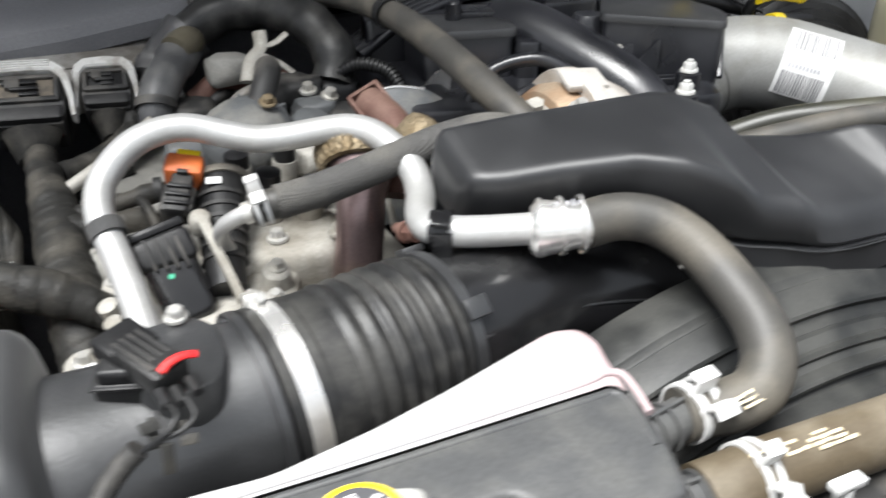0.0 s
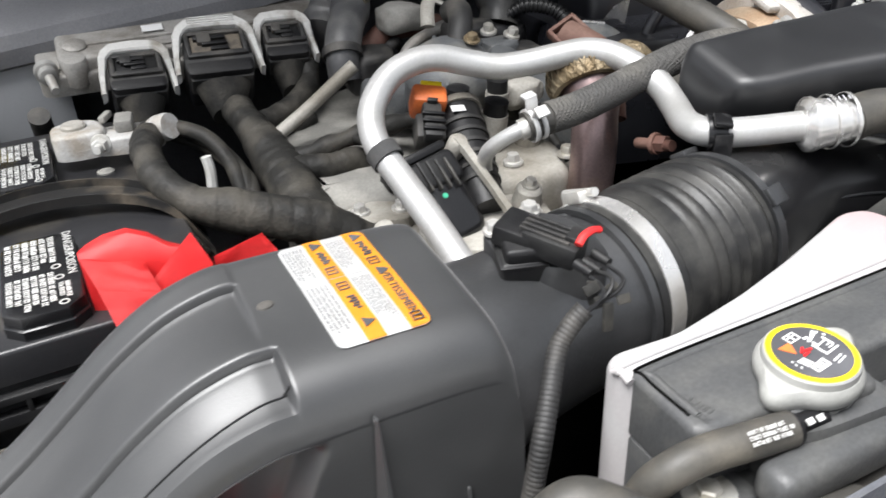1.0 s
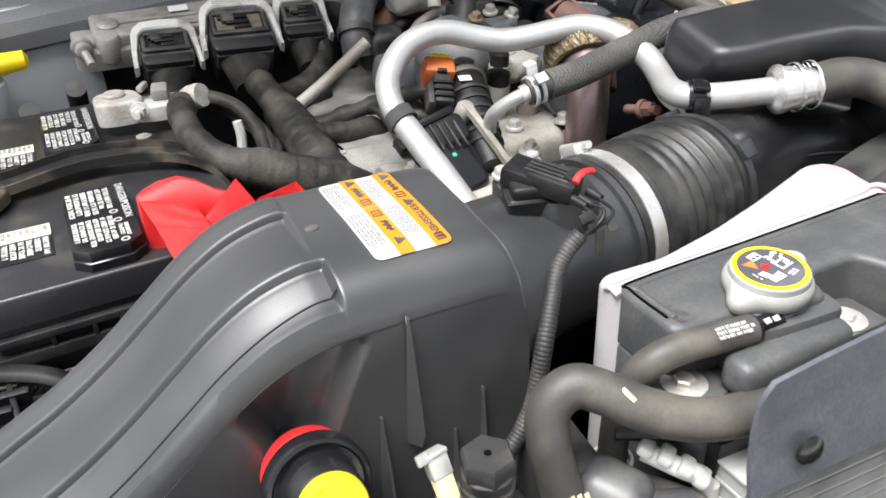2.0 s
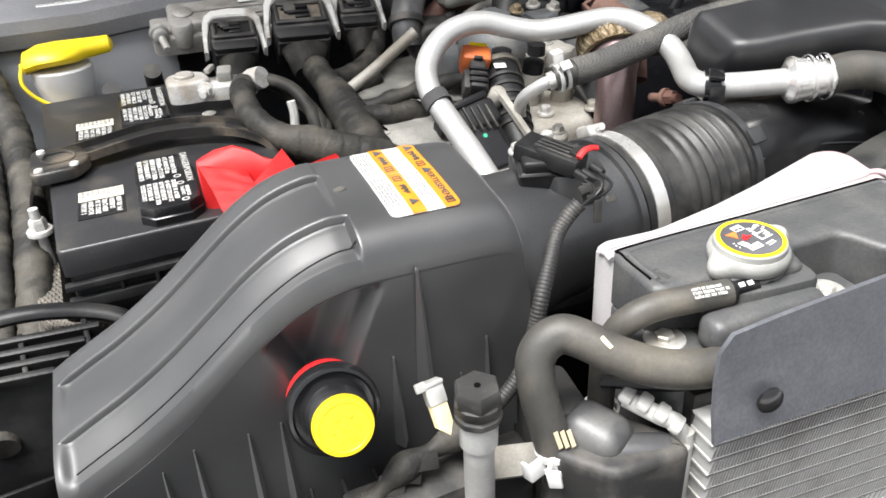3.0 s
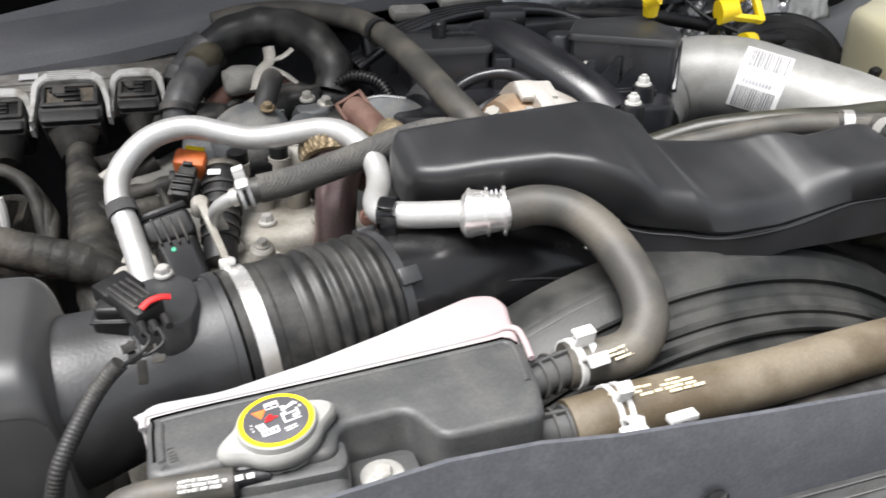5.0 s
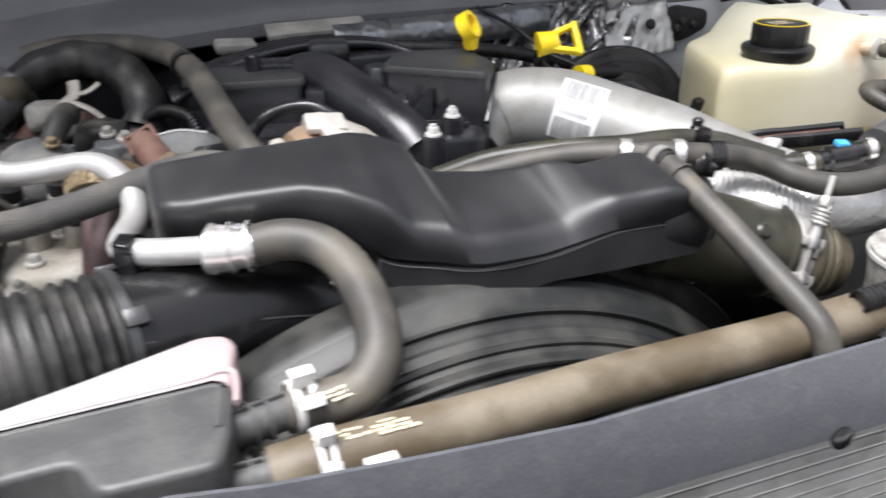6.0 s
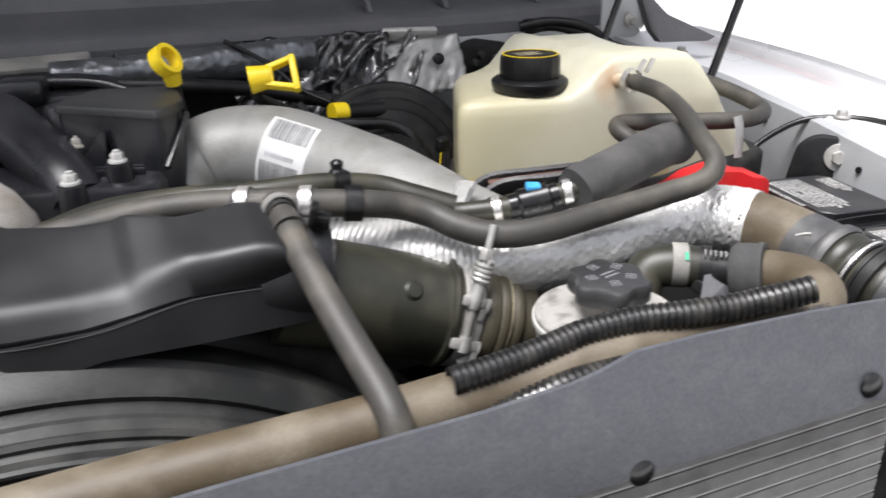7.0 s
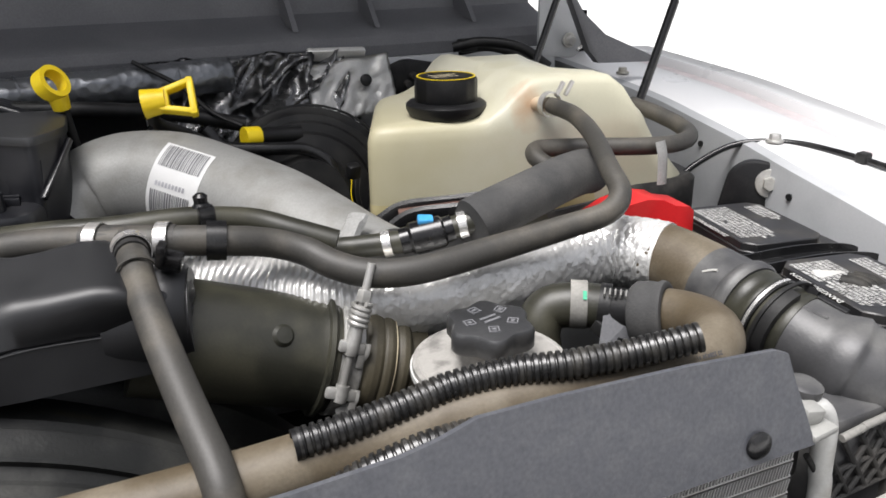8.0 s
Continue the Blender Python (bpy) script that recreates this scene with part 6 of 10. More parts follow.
def pressure_cap():
    t = thing("pressure_cap", (0.089, 0.264, 1.2), "grey two-eared pressure cap with round warning sticker", "cap")
    m = aim((0.089, 0.264, 1.2035), (-0.03, -0.05, 1), (1, 0.12, 0)) @ Matrix.Scale(0.89, 4)
    # one lobed disc: two blunt ears run smoothly into the round
    def ear(a):
        return 1 + 0.4 * max(0.0, math.cos(2 * (a - 0.1))) ** 5
    part("cap_body", lathe(B(), [(0.0262, -0.004), (0.0285, -0.001), (0.0292, 0.004), (0.0284, 0.0075), (0.0265, 0.0098)], m, 96, wobble=ear), CAPGREY, t)
    part("skirt", lathe(B(), [(0.025, -0.007), (0.027, -0.006), (0.0272, -0.001)], m, 60, wobble=lambda a: 1 - 0.03 * (math.cos(4 * a + 0.6) > 0.9)), CAPGREY, t)
    part("raised_disc", lathe(B(), [(0.0264, 0.0085), (0.0256, 0.0138), (0.0246, 0.0147)], m, 48), CAPGREY, t)
    s = part("sticker", lathe(B(), [(0.0243, 0.0147), (0.0243, 0.0151)], m, 48), YELLOW, t, "yellow-rimmed warning sticker")
    part("black_field", lathe(B(), [(0.0212, 0.0150), (0.0212, 0.0154)], m, 48), INK, s)
    # pictograms: a book, a hand with a spurting neck and an outlined tank, each of a few strokes
    marks = {
        "book_symbol": [(-0.0035, 0.0135, 0.0006, 0.006, 0), (0.0045, 0.0135, 0.0006, 0.006, 0), (0.0005, 0.0163, 0.0085, 0.0007, 0), (0.0005, 0.0107, 0.0085, 0.0007, 0), (0.0005, 0.0135, 0.0007, 0.005, 0), (-0.0015, 0.0142, 0.0026, 0.0008, 0), (0.0026, 0.0142, 0.0026, 0.0008, 0)],
        "tank_symbol": [(0.0045, -0.0015, 0.0011, 0.0095, 0), (0.0145, 0.0005, 0.0011, 0.0075, 0), (0.0095, -0.0058, 0.0112, 0.0011, 0.05), (0.0095, 0.0012, 0.0105, 0.001, 0.1), (0.0065, 0.003, 0.0012, 0.003, 0), (0.012, -0.0035, 0.0038, 0.0008, 0), (0.012, -0.0015, 0.0028, 0.0008, 0), (0.0095, 0.0072, 0.009, 0.0018, 0.3), (0.0125, 0.0092, 0.005, 0.0014, 0.5), (0.0065, 0.0088, 0.003, 0.0016, -0.3)],
        "vapour_symbol": [(-0.0125, -0.0035, 0.0008, 0.0065, 0.25), (-0.0105, -0.0035, 0.0008, 0.0065, 0.25), (-0.0085, -0.0035, 0.0008, 0.0065, 0.25), (-0.006, -0.0075, 0.011, 0.0012, 0.1), (-0.0112, -0.0095, 0.001, 0.005, 0), (-0.0012, -0.0095, 0.001, 0.0045, 0), (-0.0062, -0.012, 0.0105, 0.0011, 0), (-0.0085, -0.0098, 0.0008, 0.0028, 0), (-0.0062, -0.0098, 0.0008, 0.0028, 0), (-0.004, -0.0098, 0.0008, 0.0028, 0)],
        "worn_print": [(0.0035, -0.0115, 0.0018, 0.0012, 0.2), (0.006, -0.0112, 0.0022, 0.0012, 0.2), (0.009, -0.0108, 0.002, 0.0012, 0.2), (0.004, -0.0138, 0.0018, 0.001, 0.2), (0.0066, -0.0135, 0.0022, 0.001, 0.2), (0.0095, -0.013, 0.0018, 0.001, 0.2), (-0.016, 0.0008, 0.0007, 0.0014, 0.3), (-0.0165, -0.002, 0.0007, 0.0014, 0), (-0.016, -0.005, 0.0007, 0.0014, -0.3), (0.0155, 0.0085, 0.0012, 0.002, 0.5), (0.0172, 0.0048, 0.0012, 0.0018, 0.2)],
    }
    for name, strokes in marks.items():
        bm = B()
        for x, y, w, h, a in strokes:
            box(bm, (w, h, 0.0004), m @ Matrix.Translation((x, y, 0.0157)) @ Matrix.Rotation(a, 4, "Z"), 0)
        part(name, bm, PAPER, s, smooth=False)
    part("warning_triangle", lathe(B(), [(0.0056, 0.0155), (0.0056, 0.0159)], m @ Matrix.Translation((-0.0085, 0.009, 0)) @ Matrix.Rotation(0.5, 4, "Z"), 3), ORANGE, s, smooth=False)
    bm = B()
    for x, y, a in ((-0.004, 0.0035, 0.6), (-0.0012, 0.002, -0.3), (-0.0045, 0.0002, 0.1)):
        box(bm, (0.0052, 0.0016, 0.0004), m @ Matrix.Translation((x, y, 0.0159)) @ Matrix.Rotation(a, 4, "Z"), 0)
    part("red_mark", bm, RED, s)


pressure_cap()


def spring_clamp(name_at, axis, r, width, label, turn=0.0, mat=WHITE):
    """A double-band spring clamp with raised ears."""
    t = thing("hose_clamp", name_at, label, "hose clamp", group="spring clamps")
    a = Vector(axis).normalized()
    p = Vector(name_at)
    bm = B()
    for s in (-1, 1):
        ring(bm, p + a * s * width * 0.32, a, r, width * 0.3, 0.0018, 28)
    m = aim(p, a, (0.3, 0.2, 1)) @ Matrix.Rotation(turn, 4, "Z")
    for s in (-0.35, 0.35):
        box(bm, (0.003, 0.004, width), m @ Matrix.Rotation(s, 4, "Z") @ Matrix.Translation((r, 0, 0)), 0.0008)
    part("band", bm, mat, t)
    bm = B()
    for s in (-0.3, 0.3):
        box(bm, (0.012, 0.003, width * 0.9), m @ Matrix.Rotation(s, 4, "Z") @ Matrix.Translation((r + 0.005, 0, 0)), 0.001)
        box(bm, (0.003, 0.009, width * 0.9), m @ Matrix.Rotation(s, 4, "Z") @ Matrix.Translation((r + 0.011, 0.003 if s > 0 else -0.003, 0)), 0.001)
    part("ear", bm, mat, t)
    return t


# tank to engine, looping forward of the duct cover
HA = [(0.302, 0.422, 1.241), (0.325, 0.418, 1.244), (0.346, 0.406, 1.242), (0.36, 0.388, 1.2345), (0.367, 0.366, 1.2245), (0.3685, 0.34, 1.214), (0.366, 0.318, 1.205), (0.358, 0.3, 1.194), (0.343, 0.29, 1.184), (0.325, 0.291, 1.178), (0.308, 0.296, 1.176), (0.292, 0.2975, 1.176)]
h = thing("coolant_hose", HA[5], "dark grey rubber coolant hose looping to the tank", "hose")
part("hose_body", sweep(B(), HA, 0.0165, 20), RUBBER, h)
part("joint_mark", ring(B(), (0.3635, 0.3775, 1.23), (0.3, -0.87, -0.38), 0.0166, 0.0026, 0.0006, 28, 0.5, 2.6), GREYDUST, h, "pale join mark")
bm = B()
rng = random.Random(5)
for i in range(3):
    m = aim((0.326 + 0.002 * i, 0.2818 - 0.0026 * i, 1.1938 - 0.0017 * i), (0, -0.55, 0.83), (1, -0.05, 0.28))
    k = -0.019 + 0.004 * i
    while k < 0.017:
        d = rng.uniform(0.003, 0.009)
        box(bm, (d, rng.uniform(0.0015, 0.002), 0.0008), m @ Matrix.Translation((k + d / 2, rng.uniform(-0.0002, 0.0002), 0)), 0)
        k += d + rng.uniform(0.0004, 0.0018)
part("worn_print", bm, INKTAN, h, "worn tan print", smooth=False)
spring_clamp((0.304, 0.2985, 1.176), (1, 0.1, 0), 0.0168, 0.018, "pale spring clamp on the coolant hose", 0.7)

HB = [(0.272, 0.251, 1.163), (0.31, 0.249, 1.166), (0.36, 0.248, 1.166), (0.43, 0.246, 1.166), (0.52, 0.246, 1.167), (0.6, 0.242, 1.168), (0.68, 0.236, 1.171), (0.74, 0.232, 1.175), (0.79, 0.226, 1.181), (0.845, 0.214, 1.189), (0.9, 0.202, 1.195), (0.945, 0.192, 1.199), (0.98, 0.186, 1.202), (1.006, 0.19, 1.203), (1.022, 0.206, 1.203), (1.03, 0.228, 1.2), (1.026, 0.25, 1.197), (1.018, 0.262, 1.194)]
h = thing("upper_radiator_hose", HB[6], "long tan dusty rubber hose lying across the front of the engine", "hose")
part("hose_body", sweep(B(), HB, 0.0195, 24), BROWN, h)
bm = B()
for i in range(4):
    m = aim((0.32 + 0.004 * i, 0.2475 - 0.003 * i, 1.1858 - 0.0006 * i), (0, -0.05 - 0.2 * i, 0.95), (1, -0.01, 0.0))
    k = -0.022 + 0.006 * i
    while k < 0.026:
        d = rng.uniform(0.003, 0.011)
        if rng.random() < 0.85:
            box(bm, (d, rng.uniform(0.0015, 0.002), 0.0008), m @ Matrix.Translation((k + d / 2, rng.uniform(-0.0002, 0.0002), 0)), 0)
        k += d + rng.uniform(0.0004, 0.002)
part("worn_print", bm, INKTAN, h, "worn cream print", smooth=False)
part("worn_print", bars(B(), aim((0.985, 0.1685, 1.214), (0, -0.8, 0.6), (1, -0.1, 0)), 0.03, 0.004, 1, 4), INK, h, smooth=False)
spring_clamp((0.305, 0.2495, 1.1655), (1, -0.03, 0), 0.0198, 0.012, "pale spring clamp on the long hose", 0.9)
c = thing("hose_stay", (0.33, 0.215, 1.17), "pale metal hose stay on the radiator rail", "bracket")
part("stay", box(box(B(), (0.02, 0.008, 0.005), Matrix.Translation((0.331, 0.214, 1.184)), 0.001), (0.006, 0.008, 0.05), Matrix.Translation((0.33, 0.214, 1.16)), 0.001), WHITE, c)
c = thing("hose_stay", (0.295, 0.21, 1.17), "pale metal hose stay on the radiator rail", "bracket")
part("stay", box(box(B(), (0.018, 0.01, 0.005), Matrix.Translation((0.30, 0.218, 1.178)), 0.001), (0.006, 0.008, 0.05), Matrix.Translation((0.296, 0.216, 1.155)), 0.001), WHITE, c)

# loop in front of the air box
HF = [(-0.055, 0.244, 1.09), (-0.061, 0.25, 1.12), (-0.065, 0.256, 1.143), (-0.0665, 0.26, 1.16), (-0.0645, 0.264, 1.172), (-0.058, 0.265, 1.1815), (-0.0475, 0.262, 1.1865), (-0.036, 0.253, 1.1835), (-0.022, 0.241, 1.1765), (0.0, 0.229, 1.168), (0.022, 0.221, 1.165), (0.045, 0.217, 1.164), (0.08, 0.214, 1.16)]
h = thing("transmission_cooler_hose", HF[3], "brown-grey rubber hose looping beside the radiator tank", "hose")
part("hose_body", sweep(B(), HF, 0.0122, 20), RUBBER, h)
part("paint_dab", box(B(), (0.003, 0.009, 0.0008), aim((-0.031, 0.2398, 1.1898), (-0.1, -0.5, 0.85), (0.8, 0.3, 0)), 0.0004), INKTAN, h, "cream paint mark")
bm = B()
for i in range(3):
    box(bm, (0.003, 0.012, 0.0008), aim((-0.062 + 0.004 * i, 0.2385 - 0.001 * i, 1.126), (0, -1, 0.35), (1, 0, 0.2)), 0.0002)
part("worn_print", bm, INKTAN, h, smooth=False)
spring_clamp((-0.0575, 0.246, 1.106), (0.15, -0.2, -1), 0.0125, 0.014, "pale spring clamp at the cooler hose end", 2.6)
HG = [(0.06, 0.246, 1.194), (0.037, 0.249, 1.1945), (0.016, 0.253, 1.1935), (0.0, 0.256, 1.189), (-0.01, 0.261, 1.176), (-0.0135, 0.265, 1.155), (-0.013, 0.268, 1.12), (-0.012, 0.268, 1.05)]
h = thing("overflow_hose", HG[2], "grey rubber overflow hose with white print from the tank neck", "hose")
part("hose_body", sweep(B(), HG, 0.009, 18), RUBBER, h)
part("worn_print", bars(B(), aim((0.044, 0.2425, 1.2022), (0, -0.5, 0.86), (1, -0.12, 0)), 0.026, 0.008, 3, 8, 1.0), INKWHITE, h, "white print", smooth=False)
part("worn_print", box(box(B(), (0.004, 0.003, 0.0006), aim((0.063, 0.2385, 1.2035), (0, -0.5, 0.86)), 0), (0.004, 0.003, 0.0006), aim((0.069, 0.238, 1.2035), (0, -0.5, 0.86)), 0), INKWHITE, h, smooth=False)
spring_clamp((-0.0125, 0.268, 1.105), (0, 0, 1), 0.0108, 0.013, "small bright spring clamp low on the overflow hose", 3.6, STEEL)


def fan_shroud():
    t = thing("fan_shroud", (0.52, 0.33, 0.7), "dusty black fan shroud with stepped rings", "fan shroud")
    c = (0.448, 0.812)
    prof = [(0.40, 0.41), (0.407, 0.397), (0.4105, 0.38), (0.4108, 0.365), (0.409, 0.36), (0.4045, 0.357), (0.4028, 0.3552), (0.4035, 0.3535), (0.4015, 0.352), (0.3965, 0.348), (0.390, 0.3405), (0.3885, 0.3375), (0.3855, 0.3365), (0.3815, 0.3405), (0.379, 0.338),
            (0.3765, 0.3345), (0.3772, 0.3325), (0.3752, 0.331), (0.372, 0.3225), (0.3722, 0.3185), (0.3695, 0.3165), (0.3665, 0.319), (0.3645, 0.314), (0.3642, 0.3035), (0.3625, 0.301), (0.36, 0.302), (0.3555, 0.309), (0.353, 0.305), (0.3525, 0.289), (0.3495, 0.285), (0.343, 0.284), (0.33, 0.287), (0.33, 0.40)]
    prof = [(r, y + 0.25 * (curve([(0.3525, 0.289), (0.4045, 0.357)], r) - y) if 0.3525 < r < 0.4045 else y) for r, y in prof]
    prof = [(curve([(0.33, 0.316), (0.3635, 0.348), (0.3855, 0.373), (0.4108, 0.39)], r), y) for r, y in prof]
    bm = B()
    rows = []
    for i in range(97):
        a = math.pi * (0.04 + 0.92 * i / 96)
        rows.append([Vector((c[0] + r * math.cos(a), y, c[1] + r * math.sin(a))) for r, y in prof])
    loft(bm, rows)
    part("ring", bm, SHROUD, t, sharp=24)
    up = [(0.5, 0.4, 1.17), (0.55, 0.4, 1.182), (0.589, 0.4, 1.186), (0.65, 0.4, 1.167), (0.68, 0.4, 1.15), (0.708, 0.4, 1.1345), (0.748, 0.4, 1.103), (0.775, 0.4, 1.075), (0.8, 0.4, 1.04)]
    bm = B()
    loft(bm, [[p, p + Vector((0, -0.004, -0.003)), p + Vector((-0.004, -0.01, -0.02)), p + Vector((-0.01, -0.012, -0.1)), p + Vector((-0.01, 0.05, -0.1)), p + Vector((0, 0.03, -0.004))] for p in spline(up, 5)])
    part("rear_shoulder", bm, SHROUD, t)
    bm = B()
    plate(bm, [(0.1, 0.38), (0.85, 0.33), (0.85, 0.37), (0.1, 0.42)], 0.66, 0.8)
    part("shroud_panel", bm, BLACK, t)
    # fan hub and blades seen low between the rings
    f = thing("cooling_fan", (0.465, 0.36, 0.79), "black cooling fan behind the shroud", "fan")
    part("hub", lathe(B(), [(0.07, 0), (0.07, 0.05), (0.06, 0.055)], aim((0.465, 0.4, 0.79), (0, -1, 0)), 28), BLACK, f)
    for k in range(9):
        a = k * 2 * math.pi / 9 + 0.2
        bm = B()
        loft(bm, [[Vector((0.465 + r * math.cos(a + d), 0.385 + e, 0.79 + r * math.sin(a + d))) for d, e in ((-0.2, -0.02), (0.2, 0.02), (0.2, 0.024), (-0.2, -0.016))] for r in (0.07, 0.18, 0.31)])
        part("blade", bm, BLACK, f)


fan_shroud()
# ---- middle: aluminium pipe, exhaust valve, duct cover ----
AC = [(0.022, 0.465, 1.15), (0.018, 0.497, 1.167), (0.014, 0.538, 1.187), (0.008, 0.576, 1.207), (0.002, 0.604, 1.226), (0.008, 0.624, 1.245), (0.03, 0.641, 1.262), (0.054, 0.646, 1.27), (0.078, 0.645, 1.2705), (0.102, 0.638, 1.264), (0.125, 0.628, 1.259), (0.148, 0.617, 1.261), (0.172, 0.608, 1.265), (0.193, 0.598, 1.268), (0.209, 0.582, 1.266), (0.22, 0.56, 1.258), (0.225, 0.538, 1.248), (0.221, 0.516, 1.239), (0.211, 0.492, 1.235), (0.21, 0.472, 1.235), (0.221, 0.459, 1.236), (0.241, 0.448, 1.237), (0.272, 0.434, 1.239)]


def refrigerant_pipe():
    t = thing("aluminium_pipe", (0.1, 0.6, 1.2), "bright bent aluminium refrigerant pipe crossing the engine", "pipe")
    part("pipe", sweep(B(), AC, 0.011, 22), ALU, t)
    part("rubber_band", ring(B(), (0.0045, 0.594, 1.2185), (0.2, -0.85, -0.55), 0.0119, 0.012, 0.0016, 24), FOAM, t, "grey rubber band")
    s = part("crimp_sleeve", sweep(B(), [(0.268, 0.436, 1.239), (0.272, 0.434, 1.239), (0.2725, 0.4338, 1.239), (0.304, 0.421, 1.241), (0.3045, 0.4208, 1.241)], lambda k, d: 0.0145 if d < 0.003 or k > 0.985 else 0.0198, 26, 0), CHROME, t, "bright crimped sleeve")
    for k in range(3):
        d = Vector((0.036, -0.013, 0.002))
        part("crimp_ring", ring(B(), Vector((0.27, 0.435, 1.239)) + d * (0.12 + 0.36 * k), d, 0.0197, 0.0022, 0.0006, 28), CHROME, s)
    for k in range(5):
        d = Vector((0.036, -0.013, 0.002))
        part("print_bar", box(B(), (0.0012, 0.004 + 0.002 * (k % 2), 0.0004), aim(Vector((0.2815, 0.4265, 1.2587)) + d * 0.1 * k, (0.05, -0.35, 0.93), (1, -0.35, 0)), 0), INKGREY, s)
    k = thing("pipe_clip", (0.212, 0.463, 1.22), "black clip holding the aluminium pipe on the bellows", "clip")
    d = Vector((0.8, -0.55, 0.05))
    bm = B()
    ring(bm, (0.215, 0.4645, 1.2355), d, 0.0118, 0.0135, 0.0022, 24)
    box(bm, (0.013, 0.006, 0.036), aim((0.211, 0.4525, 1.222), (0, 0, 1), (0.8, -0.5, 0)), 0.001)
    box(bm, (0.013, 0.014, 0.004), aim((0.211, 0.455, 1.2485), (0, -0.3, 1), (0.8, -0.5, 0)), 0.001)
    part("clip_body", bm, GLOSS, k)


refrigerant_pipe()


def duct_cover():
    t = thing("duct_cover", (0.45, 0.43, 1.2), "dark satin plastic duct cover with a stepped shoulder", "duct cover")
    # stations along the cover: back top, front shoulder, lower front, underside
    st = [
        # x, back y, back z, shoulder y, shoulder z, wall foot y, wall foot z
        (0.2360, 0.5200, 1.2700, 0.4820, 1.2560, 0.4860, 1.2360),
        (0.2415, 0.5240, 1.2830, 0.4680, 1.2660, 0.4680, 1.2360),
        (0.2620, 0.5220, 1.2850, 0.4580, 1.2680, 0.4550, 1.2380),
        (0.3000, 0.5150, 1.2890, 0.4450, 1.2740, 0.4400, 1.2460),
        (0.3450, 0.5080, 1.2920, 0.4250, 1.2810, 0.4190, 1.2520),
        (0.3720, 0.5020, 1.2950, 0.4050, 1.2800, 0.3990, 1.2470),
        (0.3920, 0.4970, 1.2970, 0.3960, 1.2720, 0.3890, 1.2340),
        (0.4040, 0.4935, 1.2985, 0.3910, 1.2660, 0.3830, 1.2280),
        (0.4205, 0.4880, 1.2965, 0.3840, 1.2505, 0.3700, 1.2280),
        (0.4450, 0.4790, 1.2865, 0.3750, 1.2480, 0.3590, 1.2260),
        (0.4480, 0.4780, 1.2862, 0.3735, 1.2476, 0.3575, 1.2250),
        (0.4640, 0.4905, 1.2624, 0.3695, 1.2395, 0.3510, 1.2225),
        (0.4760, 0.4758, 1.2576, 0.3680, 1.2375, 0.3490, 1.2215),
        (0.5200, 0.4590, 1.2566, 0.3700, 1.2350, 0.3470, 1.2215),
        (0.5480, 0.4485, 1.2597, 0.3710, 1.2355, 0.3465, 1.2250),
        (0.5600, 0.4337, 1.2680, 0.3695, 1.2415, 0.3460, 1.2270),
        (0.5800, 0.4255, 1.2670, 0.3650, 1.2490, 0.3460, 1.2300),
        (0.5920, 0.4224, 1.2639, 0.3610, 1.2535, 0.3460, 1.2310),
        (0.6120, 0.4213, 1.2649, 0.3580, 1.2540, 0.3455, 1.2310),
        (0.6400, 0.4172, 1.2701, 0.3510, 1.2570, 0.3450, 1.2310),
        (0.6560, 0.4151, 1.2680, 0.3480, 1.2550, 0.3450, 1.2310),
        (0.6640, 0.4130, 1.2610, 0.3490, 1.2490, 0.3455, 1.2310),
        (0.6760, 0.4120, 1.2575, 0.3505, 1.2470, 0.3465, 1.2310),
        (0.6900, 0.4090, 1.2530, 0.3570, 1.2430, 0.3520, 1.2310),
        (0.6990, 0.4040, 1.2470, 0.3670, 1.2390, 0.3620, 1.2310),
        (0.7040, 0.3980, 1.2400, 0.3790, 1.2345, 0.3760, 1.2300),
    ]
    rows = []
    for x, by, bz, sy, sz, fy, fz in st:
        fy, fz = fy + 0.01, fz - 0.007
        b, s, f = Vector((x, by, bz)), Vector((x, sy, sz)), Vector((x, fy, fz))
        up, down = (b - s), (f - s)
        u, d = up.normalized(), down.normalized()
        k = min(0.0095, down.length * 0.42)
        arc = [s + u * k * (1 - w) ** 2 + d * k * w ** 2 for w in (0.0, 0.2, 0.4, 0.6, 0.8, 1.0)]
        rows.append([Vector((x, by + 0.012, fz)), Vector((x, by + 0.01, bz - 0.012)), Vector((x, by + 0.006, bz - 0.003)), Vector((x, by + 0.003, bz - 0.0006)), b, b.lerp(s, 0.06), s + up * 0.5, s + u * k * 1.5] + arc + [s + d * (k + 0.0015), f - d * 0.004, f + Vector((0, 0.004, 0.0)), Vector((x, fy + 0.03, fz + 0.002))])
    # short blends either side of each station keep the creases crisp
    n = len(rows[0])
    fine = [rows[0]]
    for a, b in zip(rows, rows[1:]):
        d = b[0].x - a[0].x
        k = min(0.3, 0.0024 / d)
        fine += [[p.lerp(q, k) for p, q in zip(a, b)], [p.lerp(q, 0.5) for p, q in zip(a, b)], [p.lerp(q, 1 - k) for p, q in zip(a, b)]]
    fine.append(rows[-1])
    bm = B()
    loft(bm, fine)
    part("upper_shell", bm, COVER, t, sharp=50)
    # lower half behind a parting line
    bm = B()
